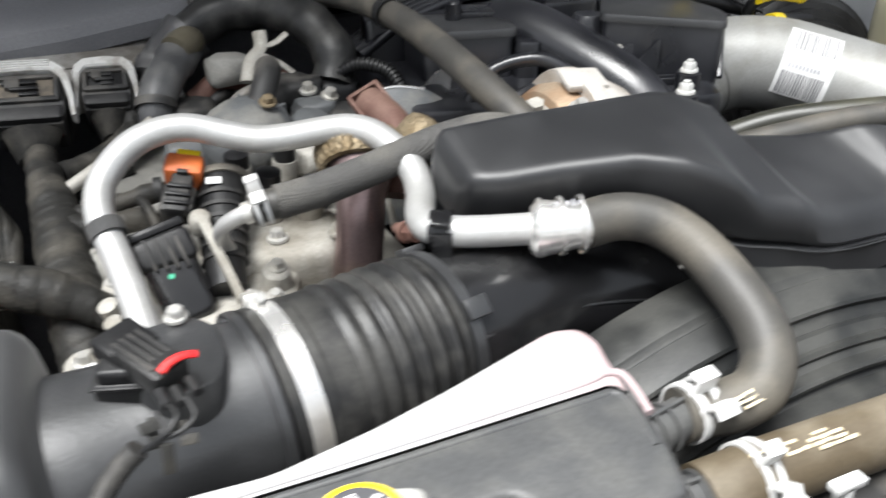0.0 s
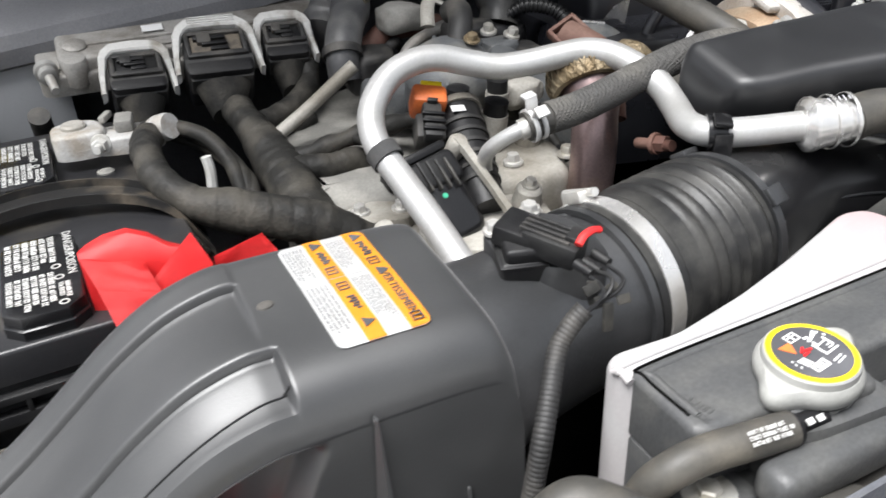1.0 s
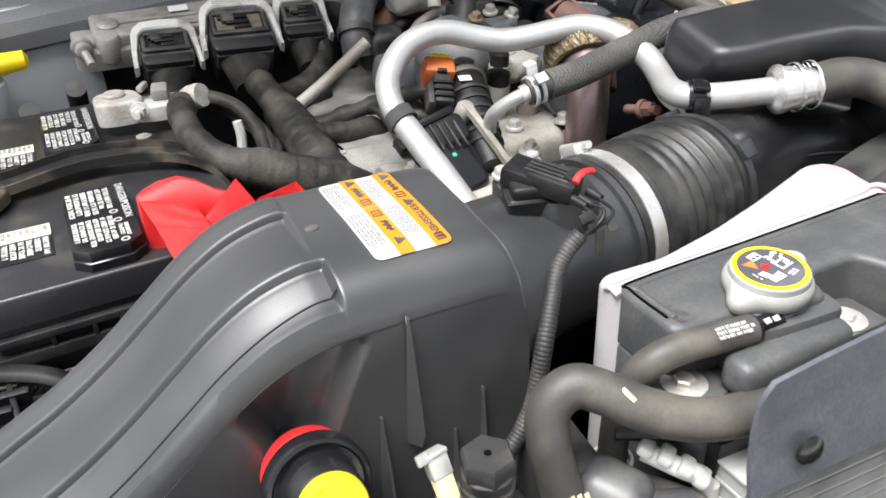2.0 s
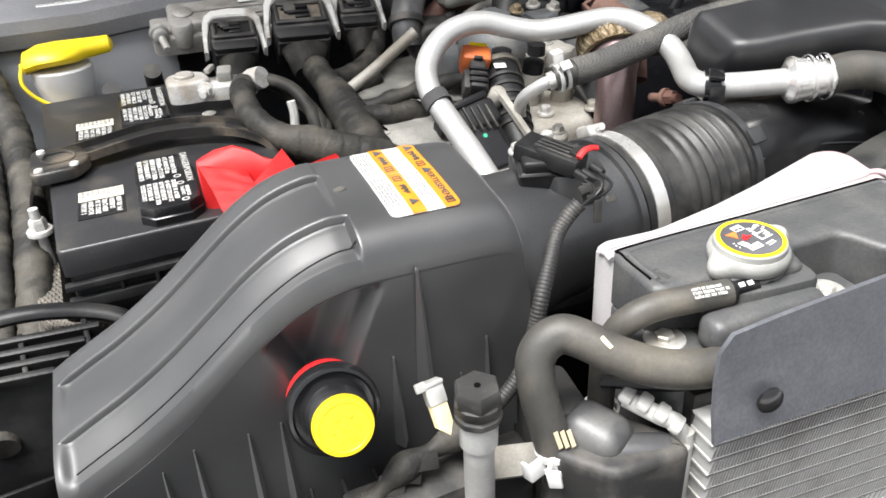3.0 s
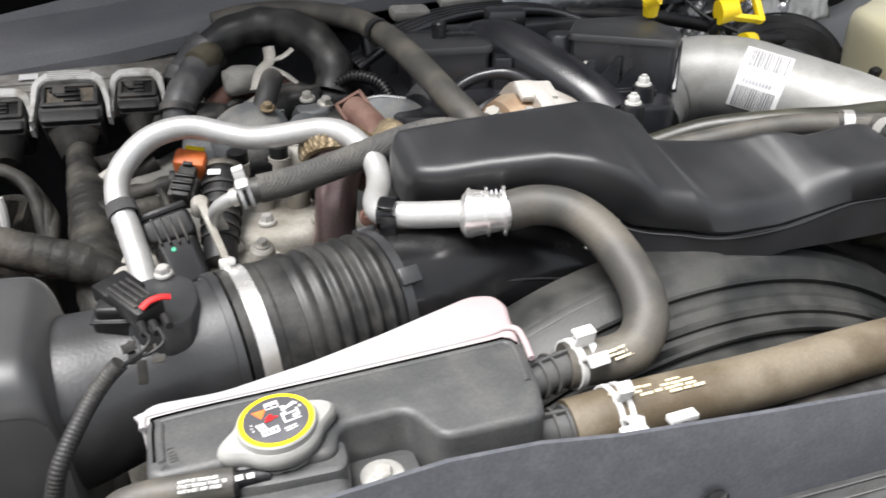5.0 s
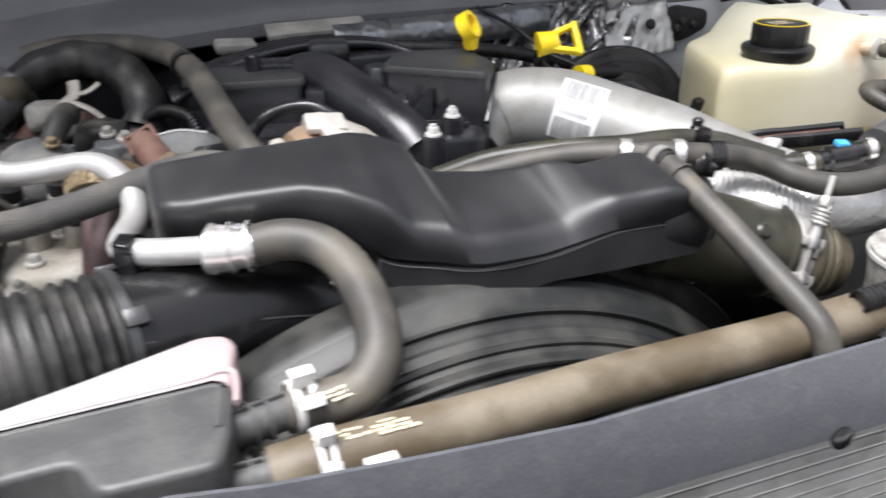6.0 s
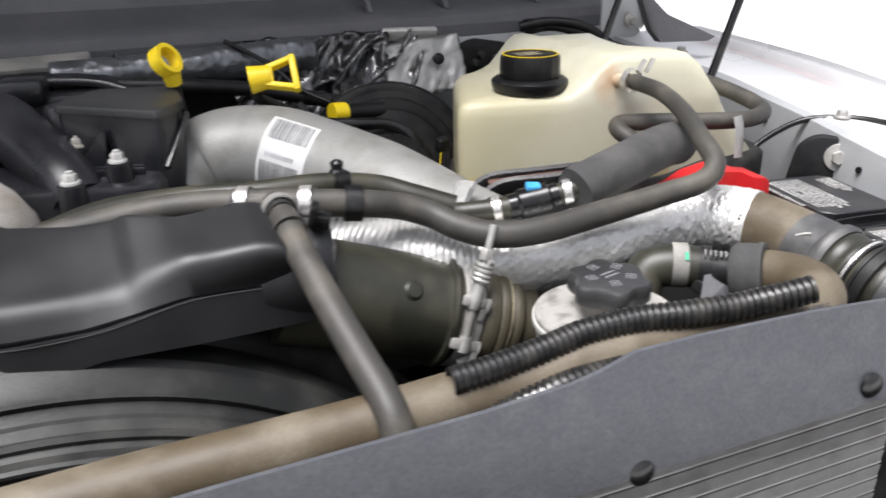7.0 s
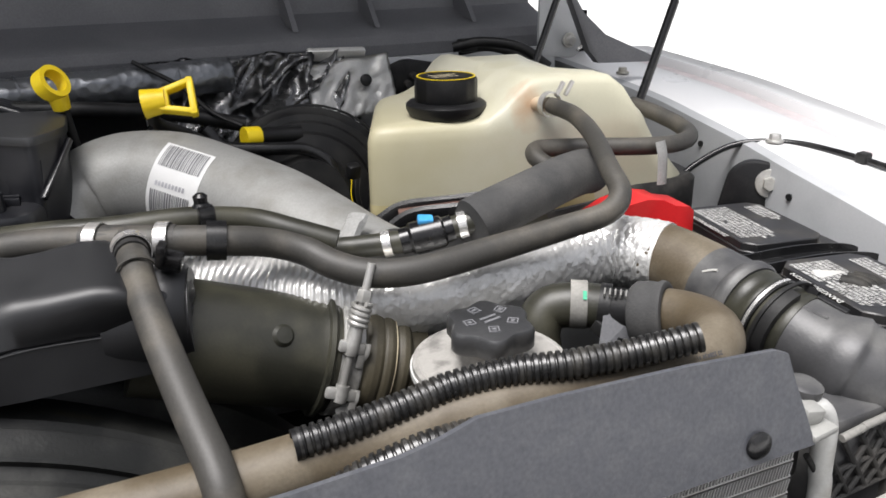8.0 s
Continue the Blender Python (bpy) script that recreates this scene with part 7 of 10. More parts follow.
    low = [(x, y + 0.01, z - 0.007, y2 + 0.009, z2 - 0.006) for x, y, z, y2, z2 in [(0.396, 0.39, 1.226, 0.39, 1.196), (0.404, 0.384, 1.2235, 0.382, 1.18), (0.414, 0.377, 1.2225, 0.376, 1.173), (0.432, 0.366, 1.2225, 0.364, 1.177), (0.47, 0.35, 1.2195, 0.349, 1.19), (0.53, 0.347, 1.2205, 0.345, 1.2), (0.59, 0.346, 1.231, 0.344, 1.198), (0.645, 0.345, 1.23, 0.343, 1.198), (0.675, 0.346, 1.23, 0.344, 1.197), (0.69, 0.351, 1.231, 0.35, 1.2), (0.699, 0.36, 1.231, 0.359, 1.205), (0.703, 0.375, 1.232, 0.374, 1.208)]]
    loft(bm, [[Vector((x, y - 0.0008, z + 0.0015)), Vector((x, y2 - 0.0005, z2)), Vector((x, y2 + 0.05, z2 - 0.01)), Vector((x, y + 0.05, z))] for x, y, z, y2, z2 in low])
    part("lower_shell", bm, COVER, t)
    bm = B()
    sweep(bm, [(x, y - 0.0008, z + 0.001) for x, y, z, a, b in low], 0.0005, 6)
    part("parting_line", bm, SATIN, t)
    # label tab under the left front edge
    part("edge_tab", box(B(), (0.05, 0.004, 0.006), aim((0.283, 0.4445, 1.243), (0.2, -1, 0.3), (1, -0.33, 0.12)), 0.001), SATIN, t)
    # round end with its clip, where the rubber duct starts
    part("round_end", sweep(B(), [(0.645, 0.393, 1.216), (0.665, 0.39, 1.217), (0.688, 0.386, 1.217), (0.698, 0.384, 1.216), (0.702, 0.383, 1.216)], lambda s, d: 0.0405 - 0.008 * smooth_step(0.7, 1.0, s), 30), COVER, t)
    bm = B()
    box(bm, (0.016, 0.012, 0.012), aim((0.69, 0.372, 1.262), (0.2, -0.2, 1), (1, -0.4, 0)), 0.002)
    box(bm, (0.006, 0.01, 0.016), aim((0.684, 0.366, 1.27), (0.2, -0.2, 1), (1, -0.4, 0)), 0.001)
    part("clip", bm, GLOSS, t)


duct_cover()


def egr_valve():
    t = thing("exhaust_gas_valve", (0.06, 0.6, 1.15), "black solenoid valve with orange plug on an aluminium flange", "valve")
    # box-shaped canister lying toward the front
    a, b = Vector((0.0405, 0.592, 1.2055)), Vector((0.0505, 0.549, 1.1565))
    m = aim((a + b) / 2, (0.0, -0.74, 0.67), (0.97, 0.15, 0.16))
    bm = B()
    plate(bm, rounded([(-0.0185, -0.037), (0.0185, -0.037), (0.021, 0.038), (-0.021, 0.038)], 0.014), -0.034, 0.006, m, 0.008, 4)
    part("canister", bm, GLOSS, t)
    for k in range(4):
        part("canister_rib", box(B(), (0.0024, 0.026, 0.006), m @ Matrix.Translation((-0.0115 + 0.0075 * k, 0.022 - 0.002 * k, 0.0085)), 0.001), DUSTY, t)
    part("canister_collar", box(B(), (0.045, 0.008, 0.036), m @ Matrix.Translation((0, 0.041, -0.014)), 0.003), BLACK, t)
    part("canister_cap", plate(B(), rounded([(-0.0222, 0.012), (0.0218, 0.008), (0.0225, 0.036), (-0.0225, 0.036)], 0.008), -0.033, 0.0085, m, 0.004, 3), BLACK, t)
    part("canister_seam", plate(B(), rounded([(-0.0203, -0.0385), (0.0203, -0.0385), (0.0212, -0.006), (-0.0212, -0.006)], 0.014), -0.0345, -0.0305, m, 0.001), DUSTY, t)
    part("green_dot", lathe(B(), [(0.0024, 0), (0.002, 0.0006)], m @ Matrix.Translation((-0.0035, 0.002, 0.0063)), 10), GREEN, t)
    # plug: grey-black body and orange locking sleeve
    q = aim((0.059, 0.628, 1.2145), (0.0, -0.5, 0.87), (0.9, -0.28, -0.19))
    c = part("connector", box(box(B(), (0.025, 0.026, 0.02), q, 0.003), (0.016, 0.036, 0.012), q @ Matrix.Translation((0.001, 0.002, 0.010)), 0.002), DUSTY, t)
    for k in range(3):
        part("plug_rib", box(B(), (0.019, 0.003, 0.004), q @ Matrix.Translation((0.001, -0.01 + 0.008 * k, 0.017)), 0.0008), BLACK, c)
    o = part("orange_sleeve", box(B(), (0.03, 0.02, 0.026), q @ Matrix.Translation((0.0, 0.03, 0.004)), 0.004), ORANGE, c, "orange locking sleeve")
    part("sleeve_notch", box(B(), (0.009, 0.004, 0.012), q @ Matrix.Translation((0.001, 0.0195, 0.014)), 0.001), BLACK, o)
    part("yellow_tab", box(B(), (0.018, 0.006, 0.006), q @ Matrix.Translation((0.002, 0.042, 0.012)), 0.001), YELLOW, c, "yellow tab")
    # second round actuator behind
    part("actuator_cup", sweep(B(), [(0.098, 0.655, 1.218), (0.094, 0.635, 1.207), (0.088, 0.61, 1.193), (0.083, 0.585, 1.178), (0.08, 0.565, 1.165)], lambda s, d: 0.021 - 0.006 * s, 22), BLACK, t)
    for k in range(6):
        c0 = Vector((0.0935, 0.634, 1.2065)).lerp(Vector((0.083, 0.585, 1.178)), k / 5)
        part("cup_rib", ring(B(), c0, (0.2, 0.83, 0.52), 0.0198 - 0.0007 * k, 0.0035, 0.0016, 26), DUSTY, t)
    part("cup_rim", ring(B(), (0.097, 0.652, 1.2165), (0.15, 0.85, 0.5), 0.02, 0.006, 0.003, 28), CAST, t, "bare metal rim")
    part("sticker", box(B(), (0.012, 0.008, 0.0006), aim((0.089, 0.632, 1.2285), (0, -0.3, 0.95), (1, -0.2, 0)), 0), PAPER, t)
    bm = B()
    loft(bm, [[Vector((x - w, y, z)), Vector((x - w, y - 0.002, z + 0.006)), Vector((x + w, y, z + 0.006)), Vector((x + w, y + 0.002, z))] for x, y, z, w in ((0.0695, 0.606, 1.211, 0.004), (0.071, 0.6, 1.2125, 0.0045), (0.0735, 0.589, 1.2055, 0.0034), (0.081, 0.56, 1.183, 0.003), (0.086, 0.54, 1.166, 0.003))])
    lathe(bm, [(0.0085, -0.012), (0.0085, 0.002), (0.0065, 0.0048), (0.002, 0.0058)], aim((0.0712, 0.6, 1.212), (0.1, -0.5, 0.86)), 18)
    part("lever_rod", bm, CAST, t, "pale lever with round boss")
    # flange with bolts
    f = part("flange", plate(B(), rounded([(0.03, 0.53), (0.07, 0.51), (0.125, 0.53), (0.14, 0.585), (0.11, 0.61), (0.04, 0.6), (0.015, 0.57)], 0.012), 1.13, 1.158, bevel=0.004), CAST, t, "cast aluminium flange")
    part("boss", lathe(B(), [(0.013, 0), (0.011, 0.02), (0.009, 0.022)], aim((0.118, 0.57, 1.155), (0, -0.3, 0.95)), 16), CAST, f)
    for p in ((0.119, 0.565, 1.176), (0.112, 0.548, 1.16), (0.03, 0.54, 1.16), (0.1, 0.533, 1.16)):
        part("flange_bolt", hexbolt(B(), p, (0, -0.3, 1), 0.005, 0.006), STEEL, f)
    for p, r in (((-0.002, 0.585, 1.15), 0.008), ((0.0, 0.56, 1.15), 0.007), ((-0.01, 0.54, 1.14), 0.008)):
        part("casting_lug", lathe(B(), [(r, -0.02), (r, 0.016), (r * 0.6, 0.018)], aim(p, (-0.3, -0.2, 0.9)), 14), CAST, f)


egr_valve()


def breather():
    t = thing("breather_hose", (0.2, 0.55, 1.22), "grey braided hose with spring clip on a bent aluminium stub", "hose")
    part("stub_pipe", sweep(B(), [(0.112, 0.545, 1.239), (0.102, 0.547, 1.236), (0.092, 0.553, 1.23), (0.084, 0.563, 1.22), (0.082, 0.573, 1.208), (0.087, 0.583, 1.19), (0.098, 0.588, 1.165)], 0.0062, 14), ALU, t, "bent aluminium stub")
    part("bulge", sweep(B(), [(0.098, 0.548, 1.2345), (0.101, 0.5472, 1.2355), (0.104, 0.5468, 1.2365)], 0.0082, 16), STEEL, t)
    part("hose_body", sweep(B(), [(0.121, 0.545, 1.2405), (0.15, 0.546, 1.243), (0.19, 0.551, 1.249), (0.225, 0.553, 1.257), (0.258, 0.547, 1.267), (0.29, 0.538, 1.272), (0.33, 0.53, 1.262)], 0.0128, 20), BRAID, t)
    part("inner_hose", sweep(B(), [(0.103, 0.547, 1.2365), (0.112, 0.546, 1.2385), (0.124, 0.545, 1.2405)], 0.0115, 18), RUBBER, t)
    spring_clamp((0.11, 0.5462, 1.238), (0.97, -0.05, 0.2), 0.0118, 0.011, "pale spring clamp on the breather hose", 0.6)


breather()


def hot_pipe():
    t = thing("exhaust_pipe", (0.19, 0.58, 1.1), "heat-tinted exhaust pipe with woven gasket collar", "exhaust pipe")
    part("pipe", sweep(B(), [(0.207, 0.615, 1.246), (0.2045, 0.604, 1.237), (0.2, 0.592, 1.224), (0.1955, 0.583, 1.207), (0.192, 0.578, 1.188), (0.188, 0.574, 1.165), (0.182, 0.572, 1.13), (0.172, 0.575, 1.05)], lambda s, d: 0.0275 - 0.0075 * smooth_step(0.012, 0.05, d), 28), COPPER, t)
    wc = part("woven_collar", lathe(B(), [(0.0275, -0.012), (0.031, -0.011), (0.033, -0.005), (0.0335, 0.002), (0.032, 0.009), (0.029, 0.012), (0.0255, 0.011), (0.0255, -0.01)], aim((0.2055, 0.608, 1.24), (0.2, 0.72, 0.66)) @ Matrix.Scale(1.1, 4), 36, caps=False), ROPE, t, "woven gold metal gasket collar")
    cm = aim((0.2055, 0.608, 1.24), (0.2, 0.72, 0.66)) @ Matrix.Scale(1.1, 4)
    for k in range(56):
        a = 2 * math.pi * k / 56
        q = 0.12 if k % 2 else -0.12
        part("strand", sweep(B(), [cm @ Vector((r * math.cos(a + q * h * 80), r * math.sin(a + q * h * 80), h)) for r, h in ((0.0305, -0.011), (0.0335, -0.004), (0.0338, 0.003), (0.031, 0.011))], 0.0011, 5, 2), ROPE, wc)
    part("rear_joint", lathe(B(), [(0.017, -0.016), (0.0205, -0.013), (0.0225, -0.004), (0.0222, 0.006), (0.02, 0.013), (0.016, 0.016)], aim((0.268, 0.63, 1.235), (0.75, 0.25, 0.6)), 30, wobble=lambda a: 1 + 0.03 * math.cos(24 * a)), ROPE, t, "second woven metal joint")
    bm = B()
    hexbolt(bm, (0.212, 0.525, 1.206), (0.2, -1, 0.3), 0.0072, 0.011, 1.25)
    cyl(bm, (0.212, 0.545, 1.2), (0.213, 0.505, 1.211), 0.0045)
    part("stud_nut", bm, RUST, t, "rusty stud and nut")
    part("port", sweep(B(), [(0.244, 0.698, 1.25), (0.25, 0.68, 1.246), (0.255, 0.66, 1.238), (0.25, 0.64, 1.22), (0.24, 0.62, 1.19)], 0.016, 20), RUST, t)
    m = aim((0.244, 0.694, 1.254), (-0.35, -0.5, 0.8), (1, 0.1, 0.3)) @ Matrix.Scale(0.72, 4)
    bm = B()
    for a, b, w, h in ((-0.02, 0, 0.006, 0.04), (0.02, 0, 0.006, 0.04), (0, 0.017, 0.046, 0.006), (0, -0.017, 0.046, 0.006)):
        box(bm, (w, h, 0.014), m @ Matrix.Translation((a, b, 0)), 0.0015)
    box(bm, (0.036, 0.03, 0.004), m @ Matrix.Translation((0, 0, -0.006)), 0)
    part("open_bracket", bm, RUST, t, "square rusty bracket")


hot_pipe()


def valve_cover():
    t = thing("valve_cover", (0.08, 0.7, 1.0), "dirty cast aluminium valve cover and front casting", "valve cover")
    rng = random.Random(9)

    def lumps(outline, z0, z1, bev, amp, name, mat=CAST):
        bm = B()
        plate(bm, rounded(outline, 0.02), z0, z1, bevel=bev, seg=3)
        bmesh.ops.triangulate(bm, faces=[f for f in bm.faces if len(f.verts) > 4])
        return part(name, bm, mat, t)
    lumps([(-0.03, 0.62), (0.06, 0.59), (0.2, 0.57), (0.26, 0.62), (0.25, 0.78), (0.08, 0.85), (-0.03, 0.83)], 0.9, 1.13, 0.02, 0.004, "main_casting")
    lumps([(0.08, 0.6), (0.17, 0.575), (0.2, 0.64), (0.17, 0.7), (0.1, 0.7)], 1.1, 1.175, 0.015, 0.004, "front_casting")
    lumps([(-0.04, 0.50), (0.05, 0.49), (0.14, 0.5), (0.17, 0.56), (0.06, 0.6), (-0.05, 0.59)], 0.95, 1.13, 0.012, 0.003, "lower_flange")
    lumps([(-0.04, 0.68), (0.05, 0.67), (0.13, 0.78), (0.155, 0.93), (0.12, 1.0), (0.05, 0.96), (-0.02, 0.87), (-0.045, 0.8)], 1.08, 1.152, 0.03, 0.003, "dome", GREYDUST)
    for a, b, r in (((0.13, 0.655, 1.16), (0.134, 0.648, 1.21), 0.0125), ((0.165, 0.648, 1.16), (0.17, 0.64, 1.2), 0.011), ((0.115, 0.69, 1.16), (0.116, 0.685, 1.215), 0.012), ((0.155, 0.69, 1.15), (0.158, 0.685, 1.215), 0.011)):
        part("boss", cyl(B(), a, b, r * 1.1, r), CAST, t)
        d = (Vector(b) - Vector(a)).normalized()
        part("plug", lathe(B(), [(r * 0.9, 0), (r * 0.9, 0.012), (r * 0.5, 0.014)], aim(b, d), 16), BLACK, t)
    for x, y, z in ((0.13, 0.61, 1.176), (0.18, 0.6, 1.176), (0.15, 0.67, 1.176), (0.0, 0.53, 1.132), (-0.03, 0.56, 1.132), (0.02, 0.7, 1.132)):
        part("cover_bolt", hexbolt(B(), (x, y, z), (0, 0, 1), 0.006, 0.008), STEEL, t)
    part("foil_tag", box(B(), (0.012, 0.03, 0.001), aim((-0.022, 0.535, 1.134), (0.1, -0.3, 1), (1, 0.3, 0)), 0), PAPER, t, "pale foil tag")


valve_cover()

# block in near-black DEEP: shade under the manifolds put into its colour
single("engine_block", plate(B(), rounded([(-0.02, 0.48), (0.5, 0.48), (0.72, 0.5), (0.72, 1.02), (-0.02, 1.02)], 0.05), 0.66, 1.03, bevel=0.02), DEEP, "engine block under the manifolds, coloured near-black for deep shade", "engine")


def upper_pipes():
    t = thing("heater_hose", (0.2, 0.96, 1.25), "fat black rubber hose arching over the back of the engine", "hose")
    part("hose_body", sweep(B(), [(0.1, 0.965, 1.252), (0.13, 0.97, 1.273), (0.165, 0.965, 1.289), (0.205, 0.945, 1.294), (0.238, 0.905, 1.287), (0.254, 0.87, 1.27), (0.258, 0.85, 1.25), (0.25, 0.84, 1.23)], lambda s, d: 0.0235 + 0.0012 * math.sin(d * 140), 24), FOLDS, t)
    part("coupling", sweep(B(), [(0.072, 0.93, 1.225), (0.085, 0.945, 1.236), (0.105, 0.962, 1.255), (0.122, 0.968, 1.268)], lambda s, d: 0.0275 + 0.0022 * (0.2 < s < 0.32) + 0.0022 * (s > 0.85), 24), PIPEGREY, t, "dusty grey coupling")
    part("elbow", sweep(B(), [(0.108, 0.925, 1.262), (0.096, 0.898, 1.256), (0.078, 0.87, 1.243), (0.066, 0.85, 1.222), (0.064, 0.842, 1.2)], lambda s, d: 0.0195 + 0.0025 * (s < 0.25) - 0.002 * (s > 0.8), 22), PIPEGREY, t, "dusty rubber elbow")
    part("elbow_band", ring(B(), (0.067, 0.852, 1.226), (0.2, 0.6, 0.75), 0.0198, 0.009, 0.0016, 28), DUSTY, t)
    part("tan_section", sweep(B(), [(0.118, 0.93, 1.268), (0.112, 0.912, 1.272), (0.098, 0.895, 1.268)], 0.0165, 18), BELLOWTAN, t, "tan dusty section")
    h = thing("vacuum_hose", (0.32, 0.75, 1.28), "grey rubber hose running back across the intake", "hose")
    part("hose_body", sweep(B(), [(0.13, 0.985, 1.296), (0.18, 0.985, 1.304), (0.24, 0.95, 1.308), (0.29, 0.88, 1.308), (0.31, 0.8, 1.303), (0.317, 0.71, 1.294), (0.322, 0.63, 1.281), (0.332, 0.575, 1.264), (0.345, 0.545, 1.245)], 0.0142, 22), RUBBER, h)
    part("end_band", ring(B(), (0.306, 0.81, 1.304), (0.1, -0.98, -0.08), 0.0143, 0.012, 0.0016, 26), BLACK, h, "black joint band")
    e = thing("vacuum_pump", (0.14, 0.75, 1.15), "dusty grey die-cast pump body with brackets behind the aluminium pipe", "pump")
    m = aim((0.142, 0.755, 1.185), (-0.1, -0.3, 0.94))
    part("pump_body", lathe(B(), [(0.036, -0.02), (0.043, 0.0), (0.045, 0.012), (0.0435, 0.03), (0.0445, 0.032), (0.0445, 0.038), (0.04, 0.052), (0.03, 0.061), (0.016, 0.066), (0.006, 0.067)], m, 32), SLATE, e)
    for a in (0.3, 1.5, 2.7, 4.2, 5.3):
        part("pump_rib", box(B(), (0.026, 0.004, 0.016), m @ Matrix.Rotation(a, 4, "Z") @ Matrix.Translation((0.03, 0, 0.047)), 0.0015), SLATE, e)
    part("side_lobe", lathe(B(), [(0.018, -0.02), (0.024, 0), (0.025, 0.03), (0.019, 0.043), (0.006, 0.047)], aim((0.192, 0.75, 1.19), (0.2, -0.35, 0.9)), 24), SLATE, e)
    part("neck", sweep(B(), [(0.15, 0.75, 1.235), (0.163, 0.765, 1.258), (0.172, 0.785, 1.268), (0.176, 0.81, 1.262)], 0.0125, 16), DUSTY, e)
    part("screw", hexbolt(B(), (0.158, 0.733, 1.2525), (0.05, -0.35, 0.93), 0.0055, 0.006), ROPE, e, "brass screw")
    for pts, r in (([(0.158, 0.83, 1.245), (0.168, 0.85, 1.262), (0.182, 0.865, 1.27), (0.184, 0.875, 1.284)], 0.0075), ([(0.182, 0.865, 1.27), (0.198, 0.868, 1.272), (0.212, 0.87, 1.28)], 0.006), ([(0.176, 0.858, 1.266), (0.196, 0.85, 1.256), (0.21, 0.845, 1.244)], 0.006)):
        part("bracket_arm", sweep(B(), pts, r, 10, 6, flat=0.45), CAST, e, "pale bracket arm")
    # rough dirty castings and plugs round the pump
    def lump(name, at, size, mat, seed, label=""):
        bm = B()
        bmesh.ops.create_icosphere(bm, subdivisions=3, radius=1)
        for v in bm.verts:
            q = v.co.copy()
            k = 1 + 0.2 * noise.noise(q * 1.6 + Vector((seed, 0, 0))) + 0.09 * noise.noise(q * 4 + Vector((0, seed, 0)))
            c = Vector([math.copysign(abs(a) ** 0.6, a) for a in q])
            v.co = Vector(at) + Vector((c.x * size[0], c.y * size[1], c.z * size[2])) * k
        part(name, bm, mat, e, label, sharp=50)
    lump("casting", (0.15, 0.885, 1.245), (0.026, 0.02, 0.016), GREYDUST, 1.3, "tan-grey casting")
    lump("casting", (0.215, 0.78, 1.218), (0.024, 0.02, 0.018), SLATE, 2.1)
    lump("casting", (0.238, 0.765, 1.212), (0.022, 0.02, 0.016), DUSTY, 3.7)
    lump("casting", (0.205, 0.83, 1.225), (0.03, 0.022, 0.02), DUSTY, 4.4)
    lump("casting", (0.088, 0.79, 1.19), (0.026, 0.022, 0.022), SLATE, 5.2)
    lump("casting", (0.1, 0.86, 1.2), (0.03, 0.025, 0.025), DUSTY, 6.6)
    lump("casting", (0.25, 0.845, 1.215), (0.03, 0.028, 0.022), BLACK, 7.9)
    lump("casting", (0.19, 0.7, 1.205), (0.022, 0.018, 0.014), CAST, 8.4)
    for p, a in (((0.228, 0.775, 1.236), (0.2, -0.3, 0.9)), ((0.212, 0.795, 1.238), (-0.1, -0.2, 1)), ((0.1, 0.792, 1.212), (-0.2, -0.3, 0.9)), ((0.18, 0.705, 1.22), (0, -0.3, 1))):
        part("casting_bolt", hexbolt(B(), p, a, 0.006, 0.008), STEEL, e)
    # dark folded shield with a bright edge, and a pale bent tab
    bm = B()
    edge = [(0.262, 0.742, 1.246), (0.285, 0.735, 1.25), (0.312, 0.728, 1.246), (0.334, 0.722, 1.232), (0.35, 0.716, 1.217)]
    loft(bm, [[q, q + Vector((0.0, -0.02, -0.02)), q + Vector((0.004, -0.035, -0.055)), q + Vector((0.004, -0.03, -0.056)), q + Vector((0.0, -0.016, -0.02)), q + Vector((0, 0.003, -0.002))] for q in spline(edge, 4)])
    part("folded_shield", bm, SLATE, e, "dark folded sheet shield")
    part("shield_edge", sweep(B(), edge[:3], 0.0018, 8), CHROME, e, "bright sheared edge")
    bm = B()
    loft(bm, [[Vector((x, y, z)), Vector((x + 0.002, y - 0.004, z + h)), Vector((x + 0.004, y - 0.002, z + h)), Vector((x + 0.002, y + 0.003, z))] for x, y, z, h in ((0.312, 0.735, 1.246, 0.004), (0.322, 0.735, 1.248, 0.012), (0.332, 0.733, 1.247, 0.018), (0.34, 0.73, 1.24, 0.028))])
    part("bent_tab", bm, CHROME, e, "bare bent steel tab")
    u = thing("turbo_housing", (0.4, 0.62, 1.2), "cream and bronze turbocharger housing behind the duct cover", "turbocharger")
    # compressor scroll on its side: dome, flange and bronze collar along one axis
    ax = aim((0.408, 0.612, 1.199), (1, 0.02, -0.02))
    part("housing", lathe(B(), [(0.078, 0.008), (0.079, 0.012), (0.074, 0.03), (0.064, 0.05), (0.048, 0.068), (0.026, 0.082), (0.006, 0.088)], ax, 40), TURBOCAST, u)
    part("flange", lathe(B(), [(0.06, -0.006), (0.083, -0.006), (0.084, -0.004), (0.084, 0.008), (0.083, 0.01), (0.076, 0.01)], ax, 40), TURBOCAST, u, "pale machined flange")
    part("flange_ear", box(B(), (0.04, 0.03, 0.008), aim((0.412, 0.602, 1.277), (0.05, -0.3, 0.95), (1, -0.1, 0.02)), 0.003), TURBOCAST, u)
    part("bronze_collar", lathe(B(), [(0.05, -0.034), (0.066, -0.03), (0.072, -0.018), (0.072, -0.007)], ax, 36), BRONZE, u, "heat-tinted bronze collar")
